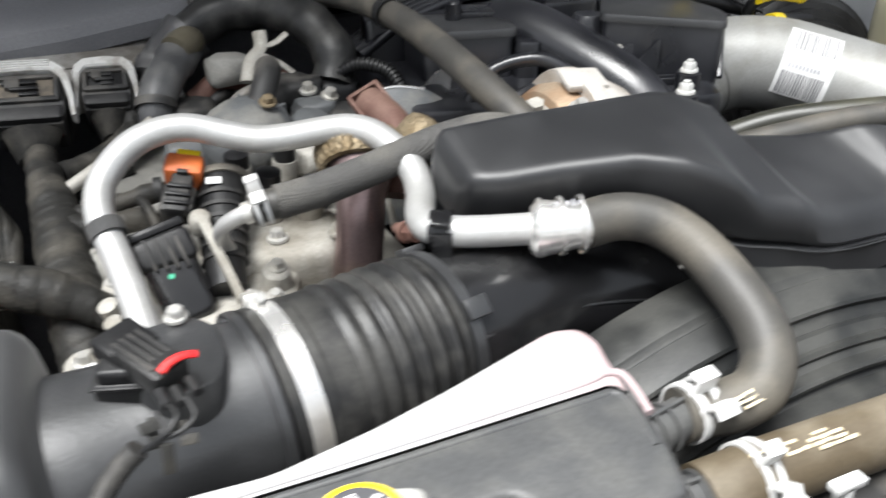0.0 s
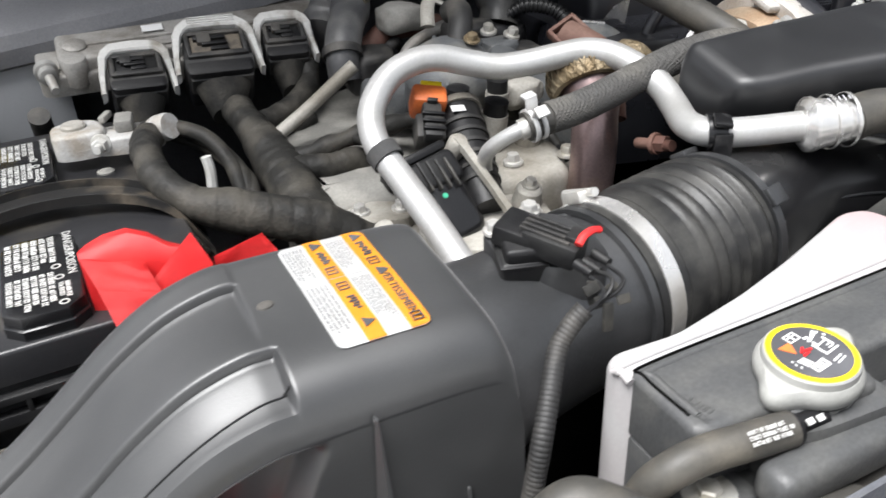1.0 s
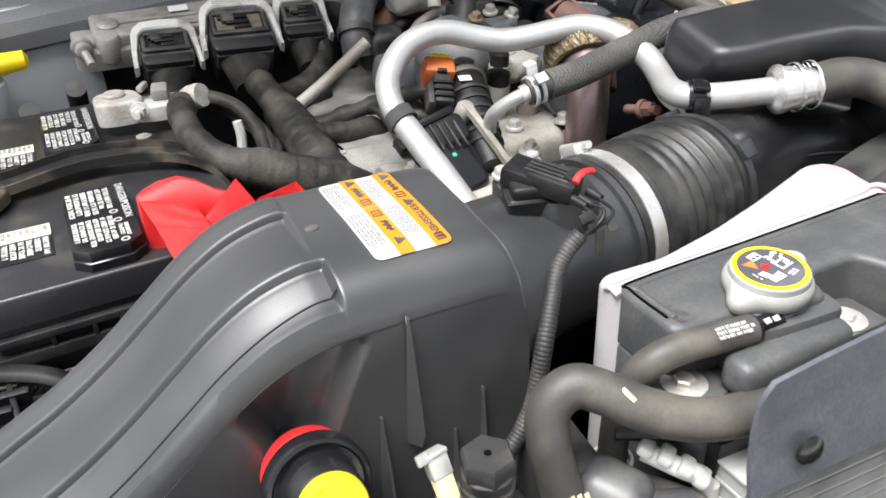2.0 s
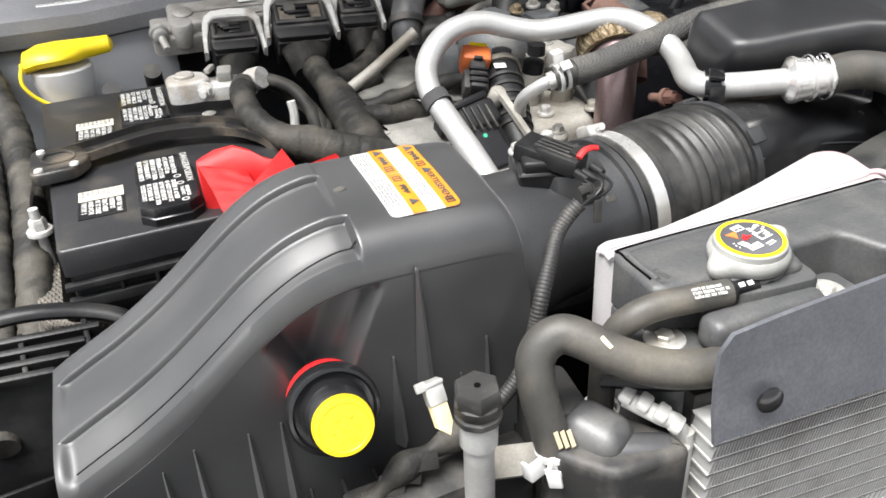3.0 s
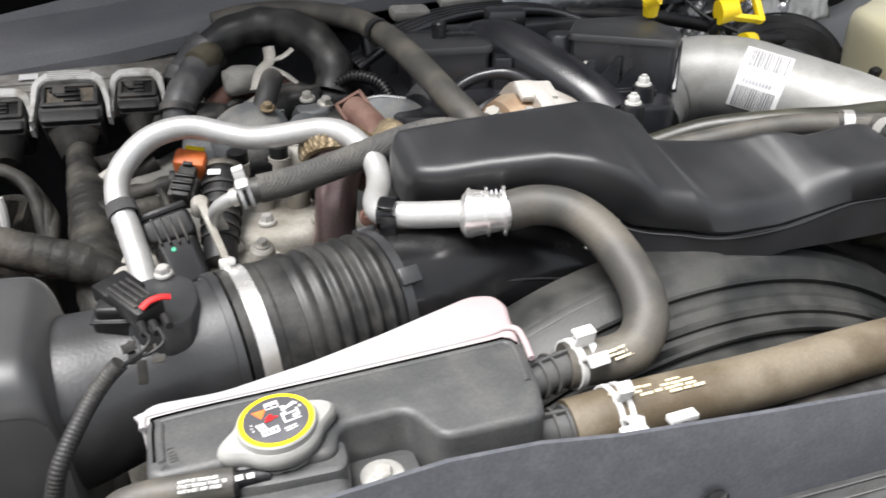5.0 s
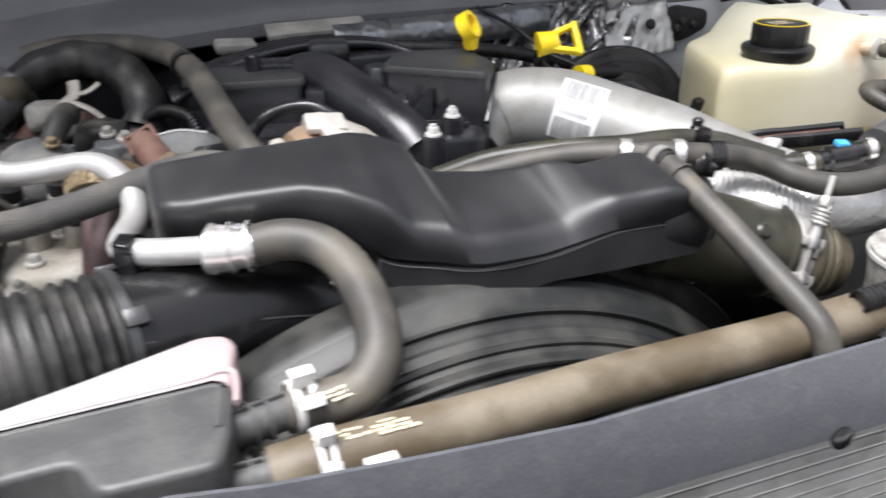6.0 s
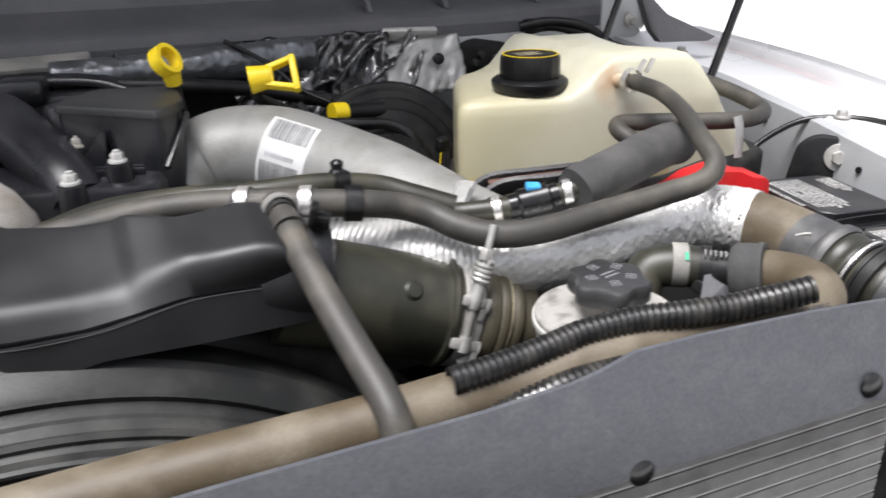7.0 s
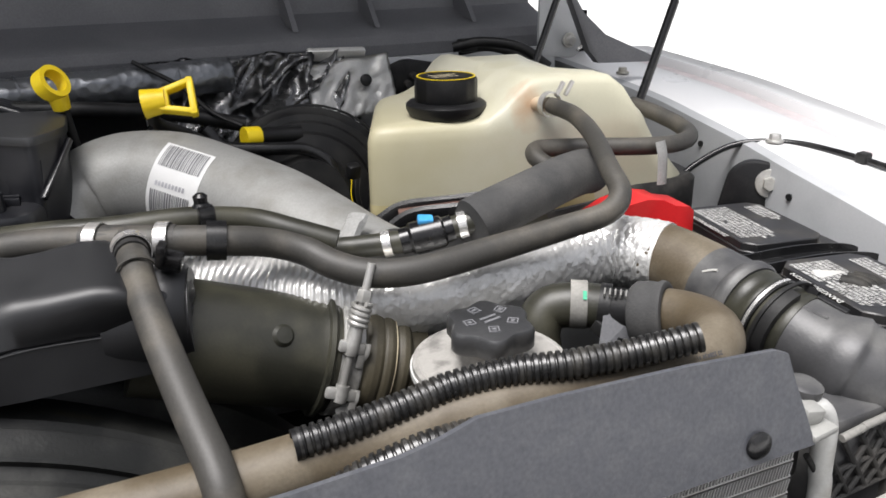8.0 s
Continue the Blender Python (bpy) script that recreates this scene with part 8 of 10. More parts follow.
    part("collar", sweep(B(), [(0.335, 0.607, 1.195), (0.355, 0.61, 1.197), (0.38, 0.611, 1.199)], lambda s, d: 0.048 + 0.012 * s, 28), CAST, u)
    part("clamp_nut", hexbolt(B(), (0.388, 0.57, 1.262), (0.1, -0.5, 0.85), 0.006, 0.01), STEEL, u)
    part("oil_line_fitting", lathe(B(), [(0.011, 0), (0.011, 0.01), (0.0075, 0.012), (0.0075, 0.022)], aim((0.365, 0.6, 1.246), (-0.2, -0.3, 0.9)), 6), CAST, u)
    w = thing("fuel_line_cluster", (0.17, 0.88, 1.2), "dull brown and grey lines with fittings under the arched hose", "pipe")
    part("brown_pipe", sweep(B(), [(0.11, 0.895, 1.21), (0.14, 0.9, 1.228), (0.17, 0.895, 1.232), (0.205, 0.88, 1.225), (0.23, 0.865, 1.21)], 0.014, 18), RUST, w, "dull brown pipe")
    part("grey_line", sweep(B(), [(0.13, 0.86, 1.19), (0.15, 0.86, 1.218), (0.175, 0.862, 1.228), (0.2, 0.87, 1.232), (0.22, 0.885, 1.225)], 0.007, 12), ECMCAST, w)
    part("grey_line", sweep(B(), [(0.1, 0.87, 1.18), (0.12, 0.87, 1.21), (0.14, 0.88, 1.22), (0.16, 0.9, 1.2)], 0.006, 12), DUSTY, w)
    part("side_casting", plate(B(), rounded([(0.2, 0.72), (0.29, 0.69), (0.31, 0.75), (0.24, 0.8), (0.2, 0.78)], 0.012), 1.12, 1.205, bevel=0.012, seg=3), SLATE, w, "dull grey casting")
    part("loom_branch", corrugated(B(), [(0.25, 0.83, 1.24), (0.275, 0.82, 1.252), (0.3, 0.8, 1.247), (0.31, 0.78, 1.23)], 0.0065, 0.0078, 0.005, 12), BLACK, w)

    j = thing("engine_harness", (0.06, 0.74, 1.15), "dusty taped wiring harness with clips over the valve cover", "cable")
    part("trunk", sweep(B(), [(-0.03, 0.76, 1.16), (0.02, 0.745, 1.175), (0.07, 0.745, 1.18), (0.12, 0.74, 1.182), (0.18, 0.73, 1.178), (0.24, 0.71, 1.17)], lambda q, d: 0.009 + 0.0018 * math.sin(d * 190), 14), TAPE, j)
    for x0, y0, x1, y1 in ((0.03, 0.745, 0.045, 0.69), (0.1, 0.742, 0.095, 0.7), (0.2, 0.722, 0.215, 0.66)):
        part("branch", sweep(B(), [(x0, y0, 1.178), ((x0 + x1) / 2, (y0 + y1) / 2, 1.176), (x1, y1, 1.152)], 0.0045, 10), TAPE, j)
        part("plug", box(B(), (0.016, 0.018, 0.012), aim((x1, y1 - 0.004, 1.15), (0, -0.3, 0.95), (1, 0.2, 0)), 0.002), BLACK, j)
    for x, y in ((0.05, 0.745), (0.15, 0.735)):
        part("clip", ring(B(), (x, y, 1.1805), (1, -0.1, 0), 0.0105, 0.007, 0.0015, 18), DUSTY, j)
    l = thing("injector_line", (0.2, 0.66, 1.15), "thin bent steel injector line with a flare nut", "pipe")
    part("line", sweep(B(), [(0.205, 0.7, 1.14), (0.212, 0.69, 1.17), (0.228, 0.68, 1.182), (0.243, 0.665, 1.175), (0.248, 0.65, 1.14)], 0.0034, 10), STEEL, l)
    part("flare_nut", hexbolt(B(), (0.206, 0.699, 1.146), (0.1, -0.1, 1), 0.0062, 0.014), STEEL, l)
    k = thing("loom_bracket", (0.02, 0.66, 1.14), "pale cast bracket bolted to the valve cover", "bracket")
    part("plate", plate(B(), rounded([(-0.015, 0.64), (0.035, 0.625), (0.055, 0.65), (0.02, 0.675), (-0.01, 0.67)], 0.008), 1.125, 1.142, bevel=0.003), CAST, k)
    part("bolt", hexbolt(B(), (0.0, 0.655, 1.142), (0, 0, 1), 0.006, 0.007, 1.5), STEEL, k)
    part("bolt", hexbolt(B(), (0.036, 0.645, 1.142), (0, 0, 1), 0.006, 0.007, 1.5), STEEL, k)


upper_pipes()


def intake_manifold():
    t = thing("intake_manifold", (0.5, 0.75, 1.2), "black plastic upper intake manifold with curved runner and bolts", "intake manifold")
    bm = B()
    plate(bm, rounded([(0.29, 0.70), (0.42, 0.66), (0.5, 0.64), (0.6, 0.62), (0.63, 0.7), (0.63, 0.96), (0.3, 0.98)], 0.02), 1.1, 1.235, bevel=0.008)
    part("lower_body", bm, MANIFOLD, t)
    bm = B()
    plate(bm, rounded([(0.335, 0.78), (0.43, 0.76), (0.445, 0.83), (0.34, 0.86)], 0.012), 1.2, 1.283, bevel=0.006)
    part("left_chamber", bm, MANIFOLD, t)
    # lid plates in lighter SATIN, so the chamber tops look lit
    part("chamber_lid", plate(B(), rounded([(0.332, 0.776), (0.432, 0.756), (0.448, 0.833), (0.337, 0.864)], 0.012), 1.279, 1.288, bevel=0.003), SATIN, t)
    part("chamber_step", plate(B(), rounded([(0.43, 0.752), (0.452, 0.744), (0.458, 0.79), (0.436, 0.8)], 0.006), 1.2, 1.274, bevel=0.004), MANIFOLD, t)
    part("ledge_box", box(B(), (0.05, 0.03, 0.012), aim((0.41, 0.83, 1.29), (0, -0.1, 1), (1, -0.2, 0)), 0.003), MANIFOLD, t)
    part("round_tower", lathe(B(), [(0.02, 0), (0.019, 0.085), (0.016, 0.09)], Matrix.Translation((0.527, 0.772, 1.2)), 22), MANIFOLD, t)
    part("rear_block", box(B(), (0.05, 0.04, 0.03), aim((0.49, 0.86, 1.293), (0, 0, 1), (1, -0.2, 0)), 0.006), MANIFOLD, t)
    part("pin", lathe(B(), [(0.009, 0), (0.009, 0.022), (0.007, 0.024)], Matrix.Translation((0.385, 0.82, 1.283)), 14), MANIFOLD, t)
    bm = B()
    sweep(bm, [(0.425, 0.865, 1.235), (0.444, 0.84, 1.262), (0.463, 0.805, 1.27), (0.482, 0.762, 1.262), (0.502, 0.715, 1.248), (0.52, 0.675, 1.232), (0.53, 0.65, 1.215)], lambda s, d: 0.037 - 0.009 * s, 28)
    part("runner", bm, MANIFOLD, t, "satin black curved runner")
    bm = B()
    plate(bm, rounded([(0.52, 0.735), (0.612, 0.652), (0.634, 0.68), (0.642, 0.70), (0.645, 0.78), (0.565, 0.80)], 0.01), 1.15, 1.297, bevel=0.008, seg=3)
    part("right_chamber", bm, MANIFOLD, t)
    # lighter plate again: light on the chamber top put into its colour
    part("chamber_lid", plate(B(), rounded([(0.517, 0.736), (0.612, 0.649), (0.637, 0.679), (0.645, 0.70), (0.648, 0.783), (0.563, 0.804)], 0.01), 1.29, 1.2985, bevel=0.003), SATIN, t)
    part("diagonal_rib", box(B(), (0.006, 0.07, 0.006), aim((0.6295, 0.672, 1.262), (0.8, -0.6, 0), (-0.4, -0.5, 0.75)), 0.0015), MANIFOLD, t)
    for x, y in ((0.50, 0.70), (0.535, 0.70), (0.56, 0.69), (0.59, 0.67)):
        bm = B()
        loft(bm, [[Vector((x, y, 1.24)), Vector((x + 0.025, y - 0.015, 1.24)), Vector((x + 0.028, y - 0.012, 1.275)), Vector((x + 0.024, y - 0.01, 1.275))], [Vector((x, y + 0.004, 1.24)), Vector((x + 0.025, y - 0.011, 1.24)), Vector((x + 0.028, y - 0.008, 1.275)), Vector((x + 0.024, y - 0.006, 1.275))]])
        part("web", bm, MANIFOLD, t)
    for k in range(5):
        part("ledge", box(B(), (0.06, 0.004, 0.008), aim((0.565, 0.665 + 0.012 * k, 1.238), (0, 0, 1), (1, -0.3, 0)), 0.001), MANIFOLD, t)
    for x, y, z in ((0.525, 0.597, 1.254), (0.569, 0.647, 1.256), (0.537, 0.723, 1.258), (0.44, 0.64, 1.238)):
        b = part("bolt_tower", lathe(B(), [(0.014, -0.07), (0.0125, -0.005), (0.012, 0.0)], Matrix.Translation((x, y, z - 0.004)), 18), MANIFOLD, t)
        part("bolt", lathe(hexbolt(B(), (x, y, z - 0.003), (0, 0, 1), 0.0066, 0.008, 1.35), [(0.0034, 0.007), (0.0034, 0.012)], Matrix.Translation((x, y, z - 0.003)), 10), GREYPL, b, "pale plated bolt")
    # rear rail of the manifold, ribbed
    bm = B()
    plate(bm, rounded([(0.3, 0.87), (0.6, 0.86), (0.62, 0.9), (0.31, 0.92)], 0.012), 1.2, 1.285, bevel=0.006)
    part("rear_rail", bm, MANIFOLD, t)
    for k in range(4):
        part("hose_rail", sweep(B(), [(0.29, 0.86 + 0.016 * k, 1.25), (0.36, 0.88 + 0.016 * k, 1.28), (0.45, 0.9 + 0.014 * k, 1.295), (0.56, 0.89 + 0.014 * k, 1.293), (0.62, 0.86 + 0.014 * k, 1.275)], 0.006, 10), MANIFOLD, t)
    part("arched_rib", sweep(B(), [(0.35, 0.66, 1.2), (0.37, 0.665, 1.235), (0.4, 0.67, 1.25), (0.43, 0.665, 1.25), (0.455, 0.655, 1.23)], 0.006, 8), MANIFOLD, t)
    part("arched_rib", sweep(B(), [(0.34, 0.71, 1.2), (0.36, 0.705, 1.25), (0.384, 0.7, 1.268), (0.416, 0.685, 1.274), (0.44, 0.67, 1.262), (0.456, 0.66, 1.24)], 0.007, 10), MANIFOLD, t)
    part("pale_fitting", box(B(), (0.055, 0.025, 0.016), aim((0.385, 0.94, 1.296), (0.1, -0.3, 0.9), (1, 0.1, 0)), 0.006), GREYDUST, t, "pale fitting")
    part("grey_gasket", box(B(), (0.14, 0.03, 0.012), aim((0.5, 0.955, 1.308), (0, -0.4, 0.9), (1, 0.03, 0)), 0.003), GREYDUST, t, "pale dusty gasket strip")


intake_manifold()
# ---- driver's side: charge tubes, reservoirs, second battery ----
def charge_tube():
    t = thing("charge_air_tube", (0.75, 0.65, 1.2), "large grey cast aluminium charge tube with a white barcode sticker", "charge tube")
    line = [(0.622, 0.722, 1.19), (0.64, 0.733, 1.203), (0.665, 0.739, 1.213), (0.70, 0.731, 1.223), (0.743, 0.702, 1.2235), (0.7815, 0.663, 1.212), (0.813, 0.615, 1.202), (0.84, 0.56, 1.194), (0.862, 0.505, 1.189), (0.878, 0.455, 1.186)]
    part("tube", sweep(B(), line, lambda s, d: 0.049 + 0.005 * smooth_step(0.02, 0.16, s) - 0.014 * smooth_step(0.6, 1.0, s), 40), CACTUBE, t)
    # sticker wrapped round the tube
    fine = spline(line, 12)
    i0 = min(range(len(fine)), key=lambda i: (fine[i] - Vector((0.743, 0.702, 1.2235))).length)
    i1 = min(range(len(fine)), key=lambda i: (fine[i] - Vector((0.7815, 0.663, 1.212))).length)

    def wrap(u, v, up):
        p = fine[i0].lerp(fine[i1], u)
        d = (fine[i1] - fine[i0]).normalized()
        side = d.cross(Vector((0, 0, 1))).normalized()
        top = side.cross(d)
        a = radians(22 + 84 * v)
        return p + (0.0545 + up) * (math.sin(a) * side + math.cos(a) * top)

    def patch(name, u0, u1, v0, v1, mat, up, parent, label=""):
        bm = B()
        n = 10
        g = [[bm.verts.new(wrap(u0 + (u1 - u0) * i / 3, v0 + (v1 - v0) * j / n, up)) for i in range(4)] for j in range(n + 1)]
        for a, b in zip(g, g[1:]):
            for i in range(3):
                bm.faces.new((a[i], a[i + 1], b[i + 1], b[i]))
        return part(name, bm, mat, parent, label)
    s = patch("sticker", 0, 1, 0, 1, PAPER, 0.0004, t, "white barcode sticker")
    rng = random.Random(4)
    for v0, v1 in ((0.03, 0.35), (0.66, 0.98)):
        u = 0.08
        while u < 0.9:
            w = rng.choice((0.012, 0.02, 0.03))
            patch("barcode_bar", u, u + w, v0, v1, INKBAR, 0.0009, s)
            u += w + rng.choice((0.014, 0.022))
    for k in range(9):
        u = 0.15 + 0.07 * k
        patch("print_bar", u, u + 0.045, 0.54, 0.6, INKGREY, 0.0009, s)
    bm = B()
    loft(bm, [[Vector((x, y, z)) + Vector((0, 0, 0.0)), Vector((x + 0.004, y - 0.003, z + h)), Vector((x + 0.012, y - 0.012, z + h * 0.9)), Vector((x + 0.014, y - 0.013, z))] for x, y, z, h in ((0.829, 0.452, 1.223, 0.002), (0.835, 0.457, 1.226, 0.005), (0.841, 0.461, 1.23, 0.009), (0.846, 0.464, 1.236, 0.004), (0.85, 0.467, 1.241, 0.002))])
    part("tape_strap", bm, SEALER, t, "clear tape strap")


charge_tube()


def main_hoses():
    t = thing("heater_return_hose", (0.8, 0.38, 1.23), "long grey rubber heater hose snaking over the charge tubes", "hose")
    part("hose_body", sweep(B(), [(0.44, 0.50, 1.225), (0.5, 0.49, 1.24), (0.545, 0.476, 1.25), (0.585, 0.463, 1.258), (0.622, 0.447, 1.262), (0.652, 0.43, 1.263), (0.684, 0.415, 1.263), (0.733, 0.404, 1.258), (0.766, 0.405, 1.25), (0.79, 0.395, 1.242), (0.807, 0.376, 1.234), (0.83, 0.36, 1.229), (0.867, 0.35, 1.229), (0.93, 0.352, 1.233), (0.99, 0.348, 1.241), (1.03, 0.341, 1.25), (1.05, 0.35, 1.262), (1.062, 0.383, 1.275), (1.091, 0.445, 1.287), (1.113, 0.507, 1.293), (1.1195, 0.558, 1.294)], lambda s, d: 0.0113 - 0.0024 * smooth_step(0.55, 0.85, s), 18), RUBBER, t)
    part("rear_hose", sweep(B(), [(0.5, 0.53, 1.23), (0.55, 0.505, 1.25), (0.61, 0.468, 1.262), (0.66, 0.45, 1.264), (0.713, 0.446, 1.264), (0.76, 0.443, 1.257), (0.79, 0.428, 1.248), (0.82, 0.412, 1.238)], 0.0105, 16), OLIVE, t)
    tee = part("tee", sweep(sweep(B(), [(0.64, 0.437, 1.263), (0.668, 0.423, 1.263), (0.7, 0.411, 1.262)], 0.0118, 16), [(0.668, 0.423, 1.263), (0.668, 0.395, 1.261)], 0.0118, 16, 0), DUSTY, t)
    for p, d in (((0.648, 0.4325, 1.263), (0.85, -0.5, 0)), ((0.692, 0.413, 1.2625), (0.9, -0.4, 0)), ((0.6685, 0.405, 1.262), (0, -1, 0))):
        part("crimp_band", ring(B(), p, d, 0.0127, 0.009, 0.0012, 24), CHROME, t, "narrow bright crimp band")
    bm = B()
    ring(bm, (0.727, 0.406, 1.2585), (0.95, -0.2, -0.1), 0.0128, 0.014, 0.002, 24)
    box(bm, (0.012, 0.012, 0.016), aim((0.724, 0.418, 1.274), (0, 0, 1)), 0.002)
    lathe(bm, [(0.007, 0), (0.005, 0.003), (0.0055, 0.008), (0.003, 0.01)], Matrix.Translation((0.722, 0.425, 1.28)), 12)
    part("push_clip", bm, GLOSS, t, "black push clip")
    d = thing("heater_feed_hose", (0.67, 0.3, 1.2), "grey rubber hose dropping forward from the tee over the long hose", "hose")
    part("hose_body", sweep(B(), [(0.6685, 0.41, 1.2625), (0.668, 0.385, 1.258), (0.6685, 0.355, 1.248), (0.671, 0.32, 1.234), (0.675, 0.285, 1.218), (0.679, 0.255, 1.204), (0.6825, 0.232, 1.192), (0.684, 0.215, 1.178), (0.684, 0.205, 1.15), (0.684, 0.2, 1.1)], 0.011, 18), RUBBER, d)
    part("hose_ring", ring(B(), (0.668, 0.377, 1.256), (0, -0.95, -0.3), 0.0122, 0.0025, 0.0012, 24), RUBBER, d)
    # quick coupling and foam sleeve
    f = thing("coolant_line", (0.95, 0.41, 1.22), "thin coolant line with quick coupling and thick grey foam sleeve", "hose")
    part("line", sweep(B(), [(0.79, 0.44, 1.225), (0.83, 0.437, 1.2225), (0.855, 0.425, 1.225), (0.88, 0.413, 1.2285), (0.905, 0.405, 1.234), (0.945, 0.392, 1.245)], 0.0095, 16), OLIVE, f)
    part("coupling", sweep(B(), [(0.876, 0.4145, 1.228), (0.89, 0.41, 1.231), (0.905, 0.405, 1.234), (0.918, 0.401, 1.2375)], lambda s, q: 0.0135 if 0.2 < s < 0.8 else 0.011, 20), GLOSS, f, "black quick coupling")
    part("blue_clip", box(B(), (0.013, 0.011, 0.006), aim((0.896, 0.408, 1.2455), (0, -0.2, 1), (1, -0.4, 0.2)), 0.0015), BLUE, f, "blue release clip")
    for p in ((0.866, 0.419, 1.2265), (0.926, 0.3985, 1.2395)):
        part("crimp_band", ring(B(), p, (0.9, -0.4, 0.2), 0.0098, 0.007, 0.0015, 22), CHROME, f)
    part("foam_sleeve", sweep(B(), [(0.935, 0.394, 1.2415), (0.936, 0.394, 1.242), (0.968, 0.402, 1.247), (1.01, 0.415, 1.252), (1.05, 0.43, 1.255), (1.08, 0.442, 1.254), (1.094, 0.449, 1.249), (1.1, 0.452, 1.243)], lambda s, q: 0.0215 - 0.006 * smooth_step(0.93, 1, s), 26), FOAM, f, "thick foam sleeve")
    part("u_hose", sweep(B(), [(1.09, 0.45, 1.24), (1.1, 0.475, 1.236), (1.092, 0.51, 1.238), (1.086, 0.535, 1.246), (1.096, 0.549, 1.25), (1.12, 0.545, 1.25), (1.16, 0.528, 1.25), (1.205, 0.505, 1.25), (1.245, 0.498, 1.25), (1.275, 0.51, 1.252), (1.288, 0.54, 1.257), (1.285, 0.58, 1.265), (1.28, 0.62, 1.27)], 0.0098, 16), RUBBER, f)
    part("tape_tie", sweep(B(), [(1.213, 0.488, 1.258), (1.214, 0.484, 1.245), (1.214, 0.482, 1.228), (1.213, 0.48, 1.212)], 0.009, 8, 4, flat=0.25), SEALER, f, "clear tape tie")


main_hoses()


def cold_side():
    t = thing("foil_wrapped_tube", (0.9, 0.41, 1.15), "charge tube wrapped in crinkled silver foil", "charge tube")
    line = [(0.70, 0.47, 1.2), (0.74, 0.45, 1.2), (0.78, 0.425, 1.196), (0.825, 0.402, 1.19), (0.881, 0.386, 1.187), (0.94, 0.381, 1.189), (0.99, 0.383, 1.193), (1.03, 0.381, 1.197), (1.06, 0.371, 1.2), (1.078, 0.352, 1.202), (1.088, 0.331, 1.202)]
    seg = 96
    bm = sweep(B(), resample(line, 0.0012), 0.0305, seg, 0)
    bm.verts.ensure_lookup_table()
    # loose rings of folds, then embossed wrap with a lapped seam, then a tight crinkled end piece
    for i in range(len(bm.verts) // seg):
        row = [bm.verts[i * seg + j] for j in range(seg)]
        mid = sum((v.co for v in row), Vector()) / seg
        d = 0.0012 * i
        rings, tight = 1 - smooth_step(0.13, 0.17, d), smooth_step(0.335, 0.35, d)
        for j, v in enumerate(row):
            a = 2 * math.pi * j / seg
            out = (v.co - mid).normalized()
            soft = noise.noise(v.co * 38)
            fold = 0.0014 * math.sin(d * 1150 + 2.2 * noise.noise(Vector((d * 22, 2.2 * a, 1)))) + 0.0011 * noise.noise(v.co * 150)
            emboss = -0.00042 if i % 5 == 0 or (j + 2 * ((i // 5) % 2)) % 4 == 0 else 0.0
            seam = 0.0012 * (smooth_step(1.02, 1.06, a) - smooth_step(1.42, 1.46, a)) + 0.0008 * (0.2 < (d * 9) % 1 < 0.235)
            crinkle = 0.0018 * noise.noise(Vector((d * 260 + 1.5 * noise.noise(Vector((d * 60, 5 * a, 2))), 3.5 * a, 5))) + 0.001 * noise.noise(Vector((d * 520, 12 * a, 9)))
            v.co += out * (rings * fold + (1 - rings) * (1 - tight) * (emboss + seam + 0.0008 * noise.noise(v.co * 130)) + tight * (crinkle + 0.001) + 0.0012 * soft * (1 - 0.6 * tight))
    part("foil_sleeve", bm, FOIL, t, sharp=180)
    part("foil_end", ring(B(), (1.0875, 0.332, 1.202), (0.4, -0.9, 0), 0.0304, 0.003, 0.0012, 40), FOIL, t)
    r = thing("charge_hose", (1.1, 0.28, 1.15), "fat brown rubber charge hose with grey dusty cuff and wire clip", "hose")
    axis = [(1.082, 0.344, 1.202), (1.089, 0.325, 1.202), (1.0935, 0.297, 1.1992), (1.095, 0.282, 1.1975), (1.096, 0.262, 1.195), (1.0968, 0.243, 1.1925), (1.0975, 0.228, 1.19), (1.0985, 0.215, 1.188), (1.1015, 0.2, 1.185)]
    part("hose_body", sweep(B(), axis[:6], 0.0302, 36), BROWN, r)
    part("cuff", sweep(B(), axis[3:6], lambda s, d: 0.0306 + 0.0004 * smooth_step(0.1, 0.5, s) + 0.0034 * smooth_step(0.66, 0.78, s) - 0.0022 * smooth_step(0.93, 1.0, s), 40), PIPEGREY, r, "dusty grey cuff with raised lip")
    part("inner_sleeve", sweep(B(), axis[5:9], lambda s, d: 0.0312 + 0.0006 * math.sin(d * 500), 36), OLIVE, r)
    a, n = Vector((1.0978, 0.2225, 1.1893)), Vector((0.06, -0.975, -0.17))
    part("clip_groove", ring(B(), a, n, 0.0312, 0.006, 0.0018, 44), BLACK, r)
    part("wire_clip", ring(B(), a + Vector((0, -0.0005, 0)), n, 0.0329, 0.0026, 0.0016, 44, 0.3, 0.12), CHROME, r, "bright wire clip")
    part("paint_mark", sweep(B(), [(1.0716, 0.2705, 1.2152), (1.0745, 0.264, 1.2184), (1.0758, 0.2595, 1.2197)], 0.0011, 6, 4), GREYPL, r, "pale paint stroke")
    e = thing("intercooler_pipe", (1.15, 0.13, 1.1), "grey-black plastic pipe leading down to the intercooler", "pipe")
    b = Vector((1.0995, 0.209, 1.187))
    part("collar", ring(ring(B(), b, n, 0.0305, 0.012, 0.0052, 48, 0.9, 0.5), b - n * 0.004, n, 0.0355, 0.003, 0.0018, 48), BLACK, e, "black snap collar")
